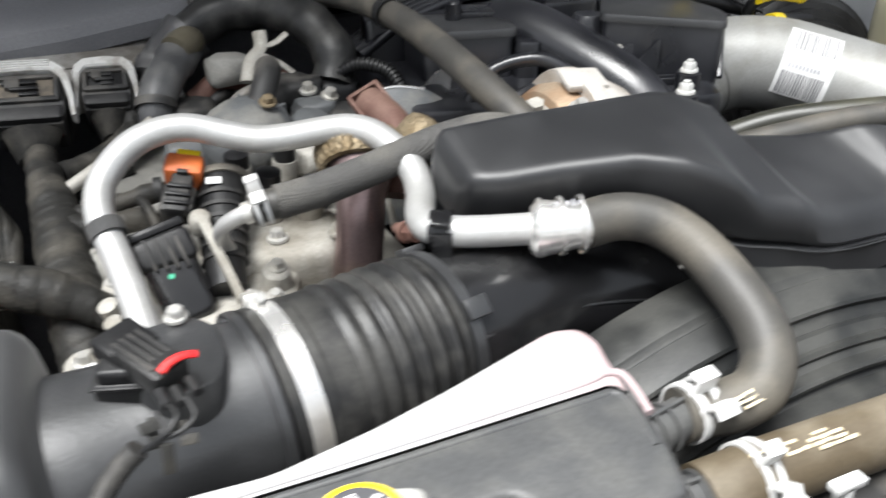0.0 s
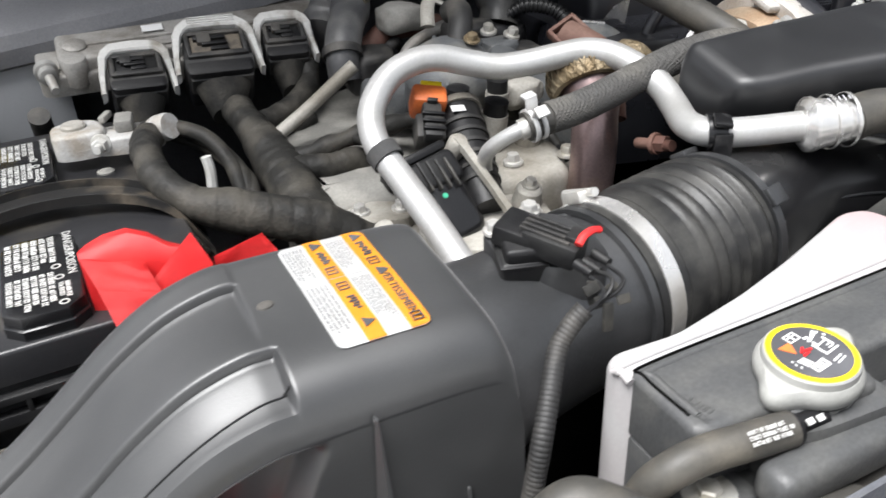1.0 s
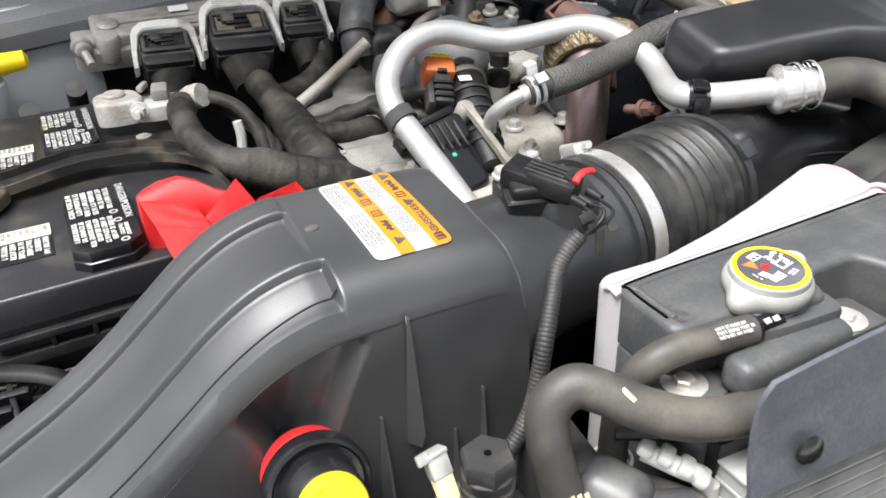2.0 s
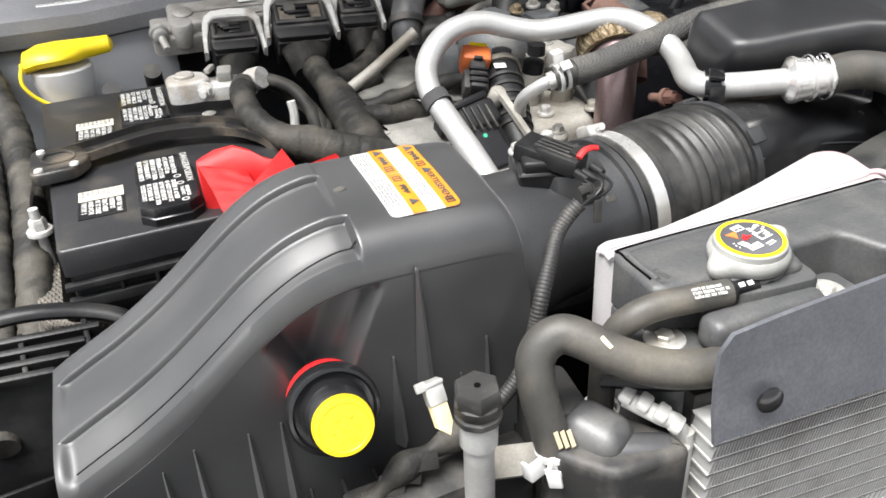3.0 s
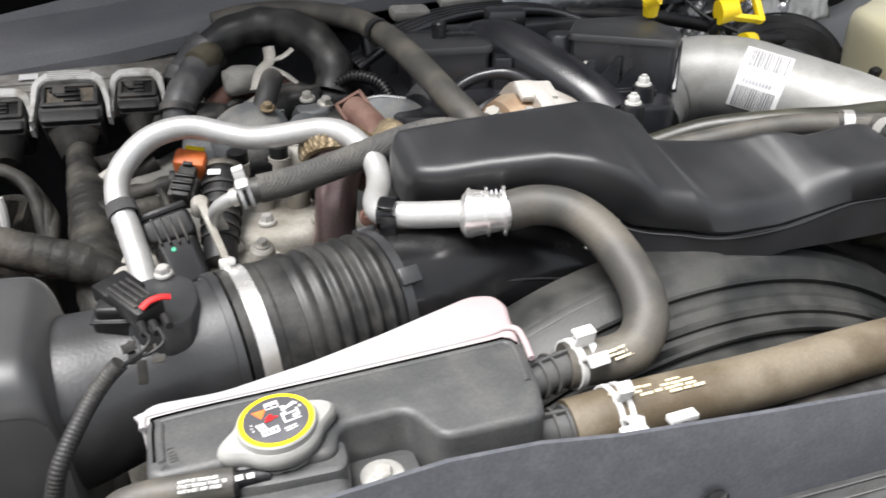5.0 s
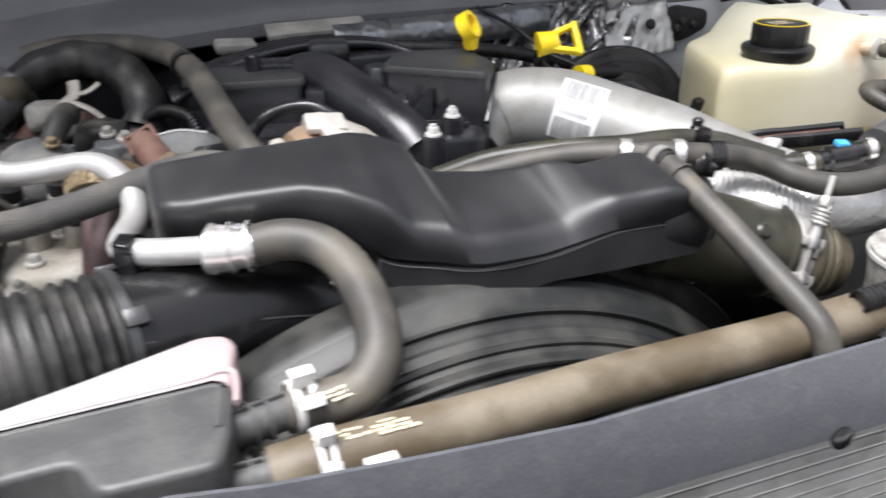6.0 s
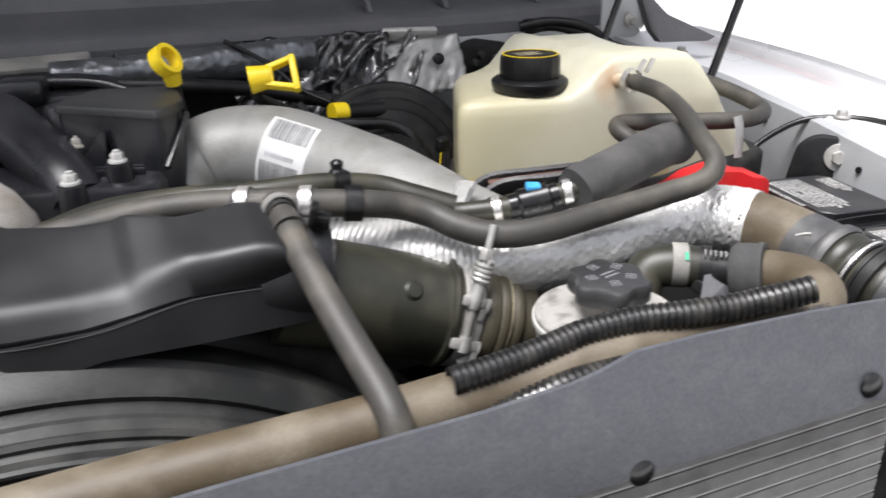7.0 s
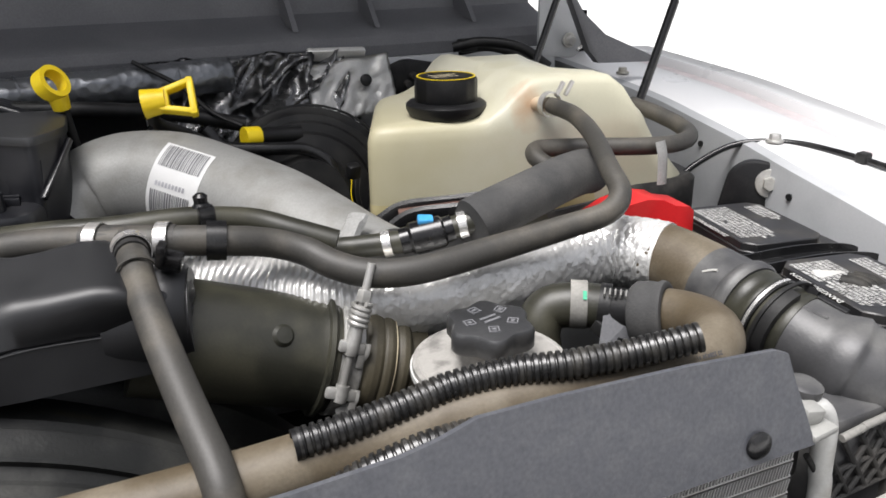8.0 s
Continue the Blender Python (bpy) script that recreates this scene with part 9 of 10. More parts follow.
    bend = [(1.0995, 0.21, 1.187), (1.103, 0.193, 1.183), (1.1085, 0.176, 1.1785), (1.114, 0.166, 1.174), (1.126, 0.151, 1.167), (1.15, 0.14, 1.16), (1.19, 0.133, 1.155), (1.27, 0.13, 1.15)]
    part("pipe", sweep(B(), bend, lambda s, d: 0.0306 + 0.0062 * smooth_step(0.03, 0.046, d) - 0.0022 * smooth_step(0.046, 0.052, d) + 0.0035 * smooth_step(0.055, 0.12, d), 40, 8), PIPEGREY, e)
    part("mould_seam", sweep(B(), [(1.0905, 0.2, 1.2135), (1.095, 0.186, 1.2115), (1.0985, 0.176, 1.2095)], 0.0014, 6, 4), PIPEGREY, e)
    part("latch_rib", sweep(B(), [(1.1155, 0.207, 1.2145), (1.1185, 0.192, 1.2115), (1.1225, 0.178, 1.208)], 0.0028, 8, 4, flat=0.6), BLACK, e)


cold_side()


def rubber_duct():
    t = thing("turbo_inlet_duct", (0.76, 0.37, 1.15), "olive-black rubber inlet duct with a T-bolt clamp and bellows", "duct")
    line = [(0.66, 0.403, 1.2), (0.685, 0.401, 1.192), (0.715, 0.398, 1.182), (0.745, 0.395, 1.172), (0.775, 0.3905, 1.1625), (0.797, 0.387, 1.1555)]
    part("duct_body", sweep(B(), line, lambda s, d: 0.0452 - 0.0008 * s + 0.0012 * smooth_step(0.9, 0.96, s), 44), OLIVE, t)
    d = Vector((0.94, -0.15, -0.3)).normalized()
    p = Vector((0.797, 0.387, 1.1555))
    prof = [(0.0, 0.0448), (0.0012, 0.049), (0.0045, 0.0494), (0.006, 0.0465), (0.0085, 0.0453)]
    part("rim", sweep(B(), [p - d * 0.0105 + d * q for q, _ in prof], lambda s, q: curve(prof, q), 48, 0), OLIVE, t)
    wave = [(0.0, 0.0452), (0.018, 0.0452), (0.0195, 0.0448), (0.022, 0.0466), (0.026, 0.0478), (0.031, 0.0476), (0.0335, 0.0462), (0.0352, 0.0474), (0.039, 0.0478), (0.0425, 0.0462), (0.0445, 0.0436), (0.0455, 0.0412), (0.0472, 0.0425), (0.051, 0.0438), (0.0555, 0.043), (0.0585, 0.0395), (0.06, 0.037), (0.066, 0.0372), (0.075, 0.036)]
    part("bellows", sweep(B(), resample([p, p + d * 0.03, p + d * 0.075], 0.0008), lambda s, q: curve(wave, q), 48, 0), BELLOWTAN, t, "short rubber bellows")
    part("knob", lathe(B(), [(0.0085, -0.004), (0.0085, 0.003), (0.006, 0.0055), (0.001, 0.006)], aim((0.7575, 0.3605, 1.1935), (0.12, -0.82, 0.55)), 20), OLIVE, t)
    part("pale_line", ring(B(), p + d * 0.0434, d, 0.0448, 0.0012, 0.0006, 48), INKTAN, t)
    c = thing("t_bolt_clamp", p, "zinc T-bolt clamp with coil spring and long screw", "clamp")
    q = p + d * 0.009
    part("band", ring(B(), q, d, 0.0455, 0.017, 0.0012, 44), ZINC, c)
    for w in (-0.006, 0.006):
        part("band_edge", ring(B(), q + d * w, d, 0.0465, 0.0024, 0.0009, 44), ZINC, c)
    a = Vector((0.7918, 0.3373, 1.15))
    n = Vector((0.0264, 0.0119, 0.0683)).normalized()
    for e, w in ((-0.002, 0.024), (0.034, 0.02)):
        o = a + n * e
        m = aim(o, n, d)
        part("trunnion", lathe(box(box(B(), (w, 0.006, 0.009), m, 0.0018), (0.006, 0.006, 0.018), m @ Matrix.Translation((w * 0.42, 0.001, -0.006)), 0.0015), [(0.0048, -0.006), (0.0058, 0), (0.0052, 0.007)], m, 16), ZINC, c, "grey zinc trunnion")
        part("band_loop", sweep(B(), [o + d * 0.011 + n * 0.004, o + d * 0.011 - n * 0.004, o + d * 0.009 - n * 0.014 + Vector((0, 0.006, 0)), o + d * 0.006 - n * 0.02 + Vector((0, 0.012, 0))], 0.0035, 10, 4, flat=0.5), ZINC, c)
    part("screw", cyl(B(), a, a + n * 0.098, 0.0031), ZINC, c)
    part("barrel", cyl(B(), a + n * 0.036, a + n * 0.05, 0.0058, 0.0052), ZINC, c)
    part("lock_nut", lathe(B(), [(0.0058, 0), (0.0058, 0.008), (0.005, 0.009)], aim(a + n * 0.069, n), 6), ZINC, c)
    pts = []
    for k in range(73):
        w = k / 72 * 4.5 * 2 * math.pi
        s = n.cross(Vector((1, 0, 0))).normalized()
        u = s.cross(n)
        pts.append(a + n * (0.05 + 0.018 * k / 72) + 0.0062 * (math.cos(w) * s + math.sin(w) * u))
    part("spring", sweep(B(), pts, 0.0021, 8, 0), ZINC, c, "coil spring")


rubber_duct()


def steering_reservoir():
    t = thing("power_steering_reservoir", (0.87, 0.265, 1.1), "dusty grey reservoir with black lobed cap", "reservoir")
    part("body", lathe(B(), [(0.045, -0.12), (0.052, -0.03), (0.0555, -0.006), (0.055, -0.001), (0.053, 0.0), (0.051, -0.0005), (0.05, 0.0005), (0.03, 0.0015), (0.024, 0.003), (0.022, 0.02)], aim((0.882, 0.274, 1.186), (0, -0.02, 1)), 44), MOTTLED, t)
    part("rim", ring(B(), (0.882, 0.274, 1.1795), (0, -0.02, 1), 0.0545, 0.004, 0.0022, 48), GREYPL, t, "pale worn rim")
    m = aim((0.8795, 0.271, 1.197), (0, -0.03, 1), (1, 0.2, 0)) @ Matrix.Scale(0.8, 4)
    c = part("cap", lathe(B(), [(0.018, -0.002), (0.019, 0.004), (0.033, 0.006), (0.035, 0.009), (0.035, 0.023), (0.033, 0.026), (0.028, 0.0272)], m, 96, wobble=lambda a: 1.03 + 0.1 * math.cos(6 * a)), SATIN, t, "black six-lobed cap with moulded symbols")
    for k in range(5):
        a = 0.4 + k * 2 * math.pi / 5
        w = m @ Matrix.Rotation(a, 4, "Z") @ Matrix.Translation((0.0195, 0, 0.0277))
        bm = B()
        for x, y, sx, sy in ((-0.0042, 0, 0.0012, 0.0088), (0.0042, 0, 0.0012, 0.0088), (0, 0.004, 0.0084, 0.0012), (0, -0.004, 0.0084, 0.0012), (0, 0, 0.003, 0.004)):
            box(bm, (sx, sy, 0.0012), w @ Matrix.Translation((x, y, 0)), 0)
        part("moulded_symbol", bm, COWLMAT, c, smooth=False)
    for y in (-0.003, 0.003):
        part("moulded_bar", box(B(), (0.017, 0.0025, 0.001), m @ Matrix.Translation((0, y, 0.0275)), 0), COWLMAT, c, smooth=False)


steering_reservoir()


def front_conduits():
    t = thing("split_conduit", (0.85, 0.21, 1.2), "glossy black ribbed split conduit lying on the tan hose", "conduit")
    part("conduit", corrugated(B(), [(0.729, 0.226, 1.194), (0.753, 0.224, 1.1965), (0.78, 0.2225, 1.2), (0.803, 0.221, 1.2045), (0.825, 0.219, 1.209), (0.859, 0.21, 1.214), (0.89, 0.196, 1.2175), (0.922, 0.184, 1.2215), (0.946, 0.173, 1.2275), (0.966, 0.164, 1.233)], 0.0077, 0.0096, 0.0048, 18), CONDUIT, t)
    part("end_collar", ring(B(), (0.729, 0.226, 1.194), (1, -0.08, 0.1), 0.0075, 0.006, 0.0018, 20), BLACK, t)
    u = thing("split_conduit", (0.79, 0.19, 1.19), "black ribbed conduit emerging behind the baffle", "conduit")
    part("conduit", corrugated(B(), [(0.735, 0.2, 1.17), (0.752, 0.197, 1.181), (0.775, 0.192, 1.19), (0.797, 0.189, 1.195), (0.83, 0.185, 1.197)], 0.0074, 0.0092, 0.0048, 16), CONDUIT, u)
    part("end_collar", ring(B(), (0.735, 0.2, 1.17), (0.8, -0.1, 0.5), 0.007, 0.006, 0.0018, 20), BLACK, u)


front_conduits()


def oil_elbow():
    t = thing("coolant_elbow", (1.0, 0.3, 1.15), "black rubber elbow with printed band and plastic joint", "hose")
    part("hose_body", sweep(B(), [(0.955, 0.315, 1.14), (0.952, 0.32, 1.168), (0.962, 0.322, 1.185), (0.98, 0.312, 1.19), (1.0, 0.298, 1.189)], 0.018, 20), OLIVE, t)
    part("print_band", ring(B(), (0.983, 0.3105, 1.1903), (0.8, -0.55, 0), 0.0185, 0.013, 0.0008, 32), GREYDUST, t, "pale printed band")
    part("green_mark", box(B(), (0.003, 0.007, 0.0006), aim((0.9785, 0.2965, 1.2045), (-0.3, -0.65, 0.7), (0.8, -0.5, 0)), 0), GREEN, t)
    part("joint", sweep(B(), [(0.99, 0.305, 1.19), (1.0, 0.295, 1.1895), (1.008, 0.28, 1.191), (1.015, 0.267, 1.193)], 0.0155, 20), BLACK, t, "black plastic joint")
    part("collar", lathe(B(), [(0.0195, -0.013), (0.0228, -0.0125), (0.0252, -0.009), (0.0256, 0.0), (0.0248, 0.006), (0.0262, 0.009), (0.0255, 0.0125), (0.0222, 0.0135), (0.0195, 0.0125)], aim((1.0165, 0.264, 1.194), (0.55, -0.8, 0.18)), 36, caps=False, wobble=lambda a: 1 + 0.015 * math.sin(3 * a + 1)), FOAM, t, "grey rubber collar")
    bm = B()
    loft(bm, [[Vector((0.99, 0.286, 1.2)) + k, Vector((1.003, 0.268, 1.192)) + k, Vector((1.0, 0.262, 1.16)) + k, Vector((0.978, 0.276, 1.164)) + k] for k in (Vector((0, 0, 0)), Vector((0.003, 0.003, 0.001)))])
    part("gusset", bm, COWLMAT, t, "grey triangular gusset")
    bm = B()
    box(bm, (0.01, 0.03, 0.012), aim((0.992, 0.28, 1.175), (0.2, -0.4, 0.9), (1, 0.6, 0)), 0.002)
    box(bm, (0.02, 0.008, 0.006), aim((0.985, 0.275, 1.164), (0.2, -0.4, 0.9), (1, 0.2, 0)), 0.001)
    part("clip", bm, BLACK, t)
    part("clamp_band", ring(B(), (0.999, 0.298, 1.1895), (0.75, -0.65, -0.05), 0.0172, 0.009, 0.0018, 30), BLACK, t, "black clamp band")
    for k in range(6):
        o = Vector((0.992, 0.29, 1.207)) + Vector((0.003, -0.0027, 0)) * k
        part("clamp_tooth", box(B(), (0.0012, 0.009, 0.0025), aim(o, (0, -0.2, 1), (0.75, -0.65, 0)), 0), ZINC, t)
    w = thing("pump_bracket", (0.93, 0.28, 1.1), "small bare metal bracket and pump parts over a near-black block painted as shade", "bracket")
    part("plate", box(B(), (0.022, 0.008, 0.005), aim((0.955, 0.262, 1.167), (0, -0.4, 0.9), (1, 0.3, 0)), 0.001), WHITE, w)
    part("loop", ring(B(), (0.935, 0.29, 1.165), (0.9, -0.2, 0.2), 0.012, 0.006, 0.003, 24), CAST, w)
    # plain near-black box fills the gap below with painted shade
    part("shade_block", box(B(), (0.16, 0.12, 0.1), Matrix.Translation((0.97, 0.3, 1.05)), 0.01), DEEP, w)


oil_elbow()


def degas_bottle():
    t = thing("degas_bottle", (1.1, 0.62, 1.1), "yellowed translucent coolant bottle with black screw cap and rust stain", "coolant bottle")
    # plan outline, front face slightly turned
    low = [(0.932, 0.632), (0.955, 0.619), (1.03, 0.6), (1.11, 0.583), (1.2, 0.562), (1.29, 0.543), (1.325, 0.553), (1.338, 0.6), (1.342, 0.7), (1.315, 0.82), (1.1, 0.84), (1.012, 0.81)]
    rows = []
    o = [Vector(p) for p in rounded(low, 0.03, 4)]
    c = Vector((1.13, 0.68))
    for z, k, lift in ((1.1, 0.96, 0), (1.14, 1.0, 0), (1.19, 1.0, 0), (1.24, 1.0, 0.0), (1.257, 0.997, 0.3), (1.267, 0.982, 0.62), (1.2725, 0.955, 0.85), (1.2755, 0.9, 1.0), (1.2765, 0.6, 1.0), (1.2765, 0.2, 1.0)):
        row = []
        for p in o:
            q = c + (p - c) * k
            rise = 0.044 * smooth_step(1.06, 1.12, q.x) * (1 - 0.9 * smooth_step(1.22, 1.32, q.x))
            lean = 0.075 * smooth_step(1.165, 1.27, z) * smooth_step(1.16, 1.34, q.x)
            row.append(Vector((q.x - lean, q.y, z + lift * rise)))
        rows.append(row)
    part("bottle_body", loft(B(), rows), BOTTLE, t, sharp=60)
    bm = B()
    rows = []
    for z, k in ((1.12, 1.0), (1.13, 1.04), (1.158, 1.04), (1.165, 1.01)):
        rows.append([Vector((c.x + (p.x - c.x) * k, c.y + (p.y - c.y) * k, z + 0.028 * (z > 1.14) * smooth_step(1.14, 1.26, p.x))) for p in o])
    part("coolant_level", loft(B(), [[Vector((c.x + (p.x - c.x) * k, c.y + (p.y - c.y) * k, z)) for p in o] for z, k in ((1.164, 1.0), (1.166, 1.0015), (1.186, 1.0015), (1.188, 1.0))]), AMBER, t, "amber coolant showing through")
    part("foot_band", loft(bm, rows), DUSTY, t, "dark grey foot band")
    m = aim((1.037, 0.649, 1.288), (0, 0, 1)) @ Matrix.Scale(0.91, 4)
    n = part("neck_ring", lathe(B(), [(0.046, -0.012), (0.05, -0.004), (0.0505, 0.002), (0.047, 0.005), (0.04, 0.006)], m, 44), BLACK, t)
    cap = part("cap", lathe(B(), [(0.037, 0.003), (0.0385, 0.006), (0.0385, 0.03), (0.0375, 0.034), (0.034, 0.0355)], m, 72, wobble=lambda a: 1 + 0.018 * (1 if math.cos(14 * a) > 0.3 else 0)), BLACK, t, "black ribbed screw cap with yellow ring")
    part("yellow_ring", ring(B(), m @ Vector((0, 0, 0.0357)), (0, 0, 1), 0.0315, 0.0006, 0.0018, 48), YELLOW, cap)
    bm = B()
    bars(bm, m @ Matrix.Translation((0, 0, 0.0356)), 0.04, 0.024, 3, 6)
    part("worn_print", bm, INKTAN, cap, smooth=False)
    # spout
    part("spout", sweep(B(), [(1.115, 0.595, 1.29), (1.118, 0.58, 1.292), (1.1195, 0.565, 1.294)], 0.008, 14), BOTTLE, t)
    bm = B()
    ring(bm, (1.1195, 0.562, 1.2945), (0.05, -1, 0), 0.0128, 0.008, 0.0012, 24)
    for a in (0.012, 0.024):
        box(bm, (0.004, 0.005, 0.018), aim((1.1195 + a, 0.562, 1.31), (0.5, 0, 0.8)), 0.001)
    part("spring_clip", bm, STEEL, t, "thin wire clip")


degas_bottle()


def fuse_tray():
    t = thing("cable_tray", (0.99, 0.58, 1.15), "black cable tray with red wires below the coolant bottle", "cable tray")
    bm = B()
    for dy in (0.0, 0.028):
        sweep(bm, [(0.93, 0.595 - dy, 1.18), (0.955, 0.59 - dy, 1.193), (1.0, 0.57 - dy, 1.198), (1.06, 0.545 - dy, 1.204)], 0.006, 8, 5, flat=1.6)
    part("tray_edge", bm, GLOSS, t)
    part("red_wire", sweep(B(), [(0.945, 0.58, 1.19), (0.99, 0.563, 1.195), (1.05, 0.54, 1.2)], 0.007, 10), RUST, t, "dull red wire")
    part("tray_floor", box(B(), (0.2, 0.14, 0.02), aim((1.01, 0.56, 1.165), (0, 0, 1), (1, -0.35, 0)), 0.004), BLACK, t)
    c = thing("sensor_plug", (0.925, 0.66, 1.2), "small black sensor plug with yellow wires", "plug")
    part("plug", box(B(), (0.015, 0.012, 0.018), aim((0.925, 0.66, 1.222), (0, -0.3, 0.95), (1, 0.2, 0)), 0.003), BLACK, c)
    for k in range(3):
        part("wire", sweep(B(), [(0.92 + 0.005 * k, 0.652, 1.215), (0.918 + 0.005 * k, 0.65, 1.195), (0.925 + 0.004 * k, 0.648, 1.17)], 0.0007, 6), YELLOW if k == 0 else TAPE, c)


fuse_tray()


def battery_right():
    t = thing("battery", (1.3, 0.35, 1.0), "black car battery with two printed vent covers beside the white fender", "battery", group="batteries")
    R = Matrix.Translation((1.261, 0.33, 0.0155)) @ Matrix.Rotation(radians(-12), 4, "Z")
    bm = B()
    plate(bm, rounded([(-0.085, -0.18), (0.085, -0.18), (0.085, 0.16), (-0.085, 0.16)], 0.01), 0.95, 1.148, R, 0.006, 3)
    part("case", bm, BATTERYMAT, t)
    for y, s in ((0.082, 21), (-0.082, 27)):
        m = R @ Matrix.Translation((0.0, y, 1.147)) @ Matrix.Rotation(math.pi, 4, "Z")
        w, d, c = 0.094, 0.125, 0.012
        o = [(-w / 2, -d / 2 + c), (-w / 2 + c, -d / 2), (w / 2 - c, -d / 2), (w / 2, -d / 2 + c), (w / 2, d / 2 - c), (w / 2 - c, d / 2), (-w / 2 + c, d / 2), (-w / 2, d / 2 - c)]
        bm = B()
        plate(bm, o, 0, 0.009, m, 0.0008, 1)
        plate(bm, [(a * 0.97, b * 0.97) for a, b in o], 0.009, 0.017, m, 0.001, 1)
        pad = part("vent_cover", bm, BATTERYMAT, t, "black vent cover with white print")
        top = m @ Matrix.Translation((0.022, 0, 0.0173))
        bm = B()
        bars(bm, top @ Matrix.Translation((-0.003, 0.024, 0)) @ Matrix.Rotation(math.pi / 2, 4, "Z"), 0.052, 0.042, 8, s, 0.97)
        bars(bm, top @ Matrix.Translation((-0.003, -0.024, 0)) @ Matrix.Rotation(math.pi / 2, 4, "Z"), 0.052, 0.042, 8, s + 2, 0.97)
        bars(bm, m @ Matrix.Translation((-0.03, -0.02, 0.0173)) @ Matrix.Rotation(math.pi / 2, 4, "Z"), 0.05, 0.02, 4, s + 4, 0.95)
        part("worn_print", bm, INKWHITE, pad, smooth=False)
        lettering("heading", "DANGER/POISON", 0.008, top @ Matrix.Translation((0.028, 0, 0.0002)) @ Matrix.Rotation(-math.pi / 2, 4, "Z"), INKWHITE, pad)
    h = thing("battery_strap", (1.3, 0.365, 1.15), "black bent steel hold-down strap across the driver-side battery", "strap")
    bm = B()
    pts = [R @ Vector(q) for q in ((-0.1, 0.002, 1.11), (-0.092, 0.002, 1.135), (-0.06, 0.0, 1.147), (0.0, 0.0, 1.152), (0.05, 0.0, 1.15), (0.08, 0.0, 1.142), (0.095, 0.0, 1.12))]
    loft(bm, [[q + Vector((0, -0.015, 0)), q + Vector((0, -0.0145, 0.01)), q + Vector((0, -0.0125, 0.01)), q + Vector((0, -0.012, 0.002)), q + Vector((0, 0.012, 0.002)), q + Vector((0, 0.0125, 0.01)), q + Vector((0, 0.0145, 0.01)), q + Vector((0, 0.015, 0))] for q in spline(pts, 5)])
    part("strap_body", bm, GLOSS, h)
    r = thing("terminal_cover", (1.205, 0.47, 1.17), "red plastic cover over the positive post below the coolant bottle", "terminal cover")
    bm = B()
    loft(bm, [[Vector((x, y - w, 1.15)), Vector((x, y - w * 0.9, z)), Vector((x, y + w * 0.6, z + 0.003)), Vector((x, y + w, 1.16))] for x, y, w, z in ((1.10, 0.48, 0.01, 1.18), (1.13, 0.478, 0.016, 1.188), (1.155, 0.475, 0.022, 1.198), (1.19, 0.474, 0.024, 1.203), (1.21, 0.47, 0.022, 1.2), (1.214, 0.46, 0.026, 1.197), (1.232, 0.456, 0.024, 1.194), (1.239, 0.452, 0.018, 1.188))])
    part("hood", bm, RED, r, sharp=70)
    r.location += Vector((-0.013, 0.006, 0.003))
    b = thing("battery_bracket", (1.39, 0.5, 1.15), "black moulded bracket with a large washer bolt on the apron", "bracket")
    bm = B()
    m = aim((1.366, 0.478, 1.184), (-0.75, -0.65, 0.15), (0.65, -0.75, 0))
    plate(bm, rounded([(-0.05, -0.035), (0.05, -0.035), (0.048, 0.03), (-0.02, 0.034), (-0.04, 0.02)], 0.012), -0.02, 0.0, m, 0.004)
    part("bracket_body", bm, BLACK, b)
    part("washer_bolt", hexbolt(B(), m @ Vector((0.008, 0.008, 0)), (-0.75, -0.65, 0.15), 0.009, 0.01, 1.9), STEEL, b, "plated bolt with wide washer")
    w = thing("wheel_cable", (1.4, 0.5, 1.2), "thin black cable clipped along the fender edge", "cable")
    part("cable", sweep(B(), [(1.30, 0.56, 1.175), (1.34, 0.56, 1.2), (1.39, 0.545, 1.222), (1.43, 0.5, 1.228), (1.445, 0.44, 1.226), (1.45, 0.36, 1.22), (1.45, 0.25, 1.21)], 0.004, 10), GLOSS, w)
    part("clip", box(B(), (0.014, 0.014, 0.014), Matrix.Translation((1.448, 0.415, 1.226)), 0.003), BLACK, w)
    l = thing("ground_lead", (1.22, 0.27, 1.15), "white lug and black braided ground leads at the battery front", "cable")
    part("lug", box(B(), (0.04, 0.03, 0.012), aim((1.232, 0.268, 1.172), (0, -0.3, 0.95), (1, -0.4, 0)), 0.004), GREYPL, l, "pale lug")
    for k in range(3):
        part("lead", sweep(B(), [(1.228 + 0.008 * k, 0.262, 1.178), (1.236 + 0.008 * k, 0.245, 1.176), (1.245 + 0.012 * k, 0.22, 1.155), (1.25 + 0.014 * k, 0.19, 1.13)], 0.007, 10), TAPE, l)
    p = thing("battery_shelf", (1.25, 0.15, 1.0), "dark plastic shelf in front of the battery", "panel")
    part("shelf", plate(B(), rounded([(1.1, 0.02), (1.36, 0.0), (1.4, 0.17), (1.12, 0.16)], 0.02), 1.02, 1.105, bevel=0.006), DUSTY, p)


battery_right()


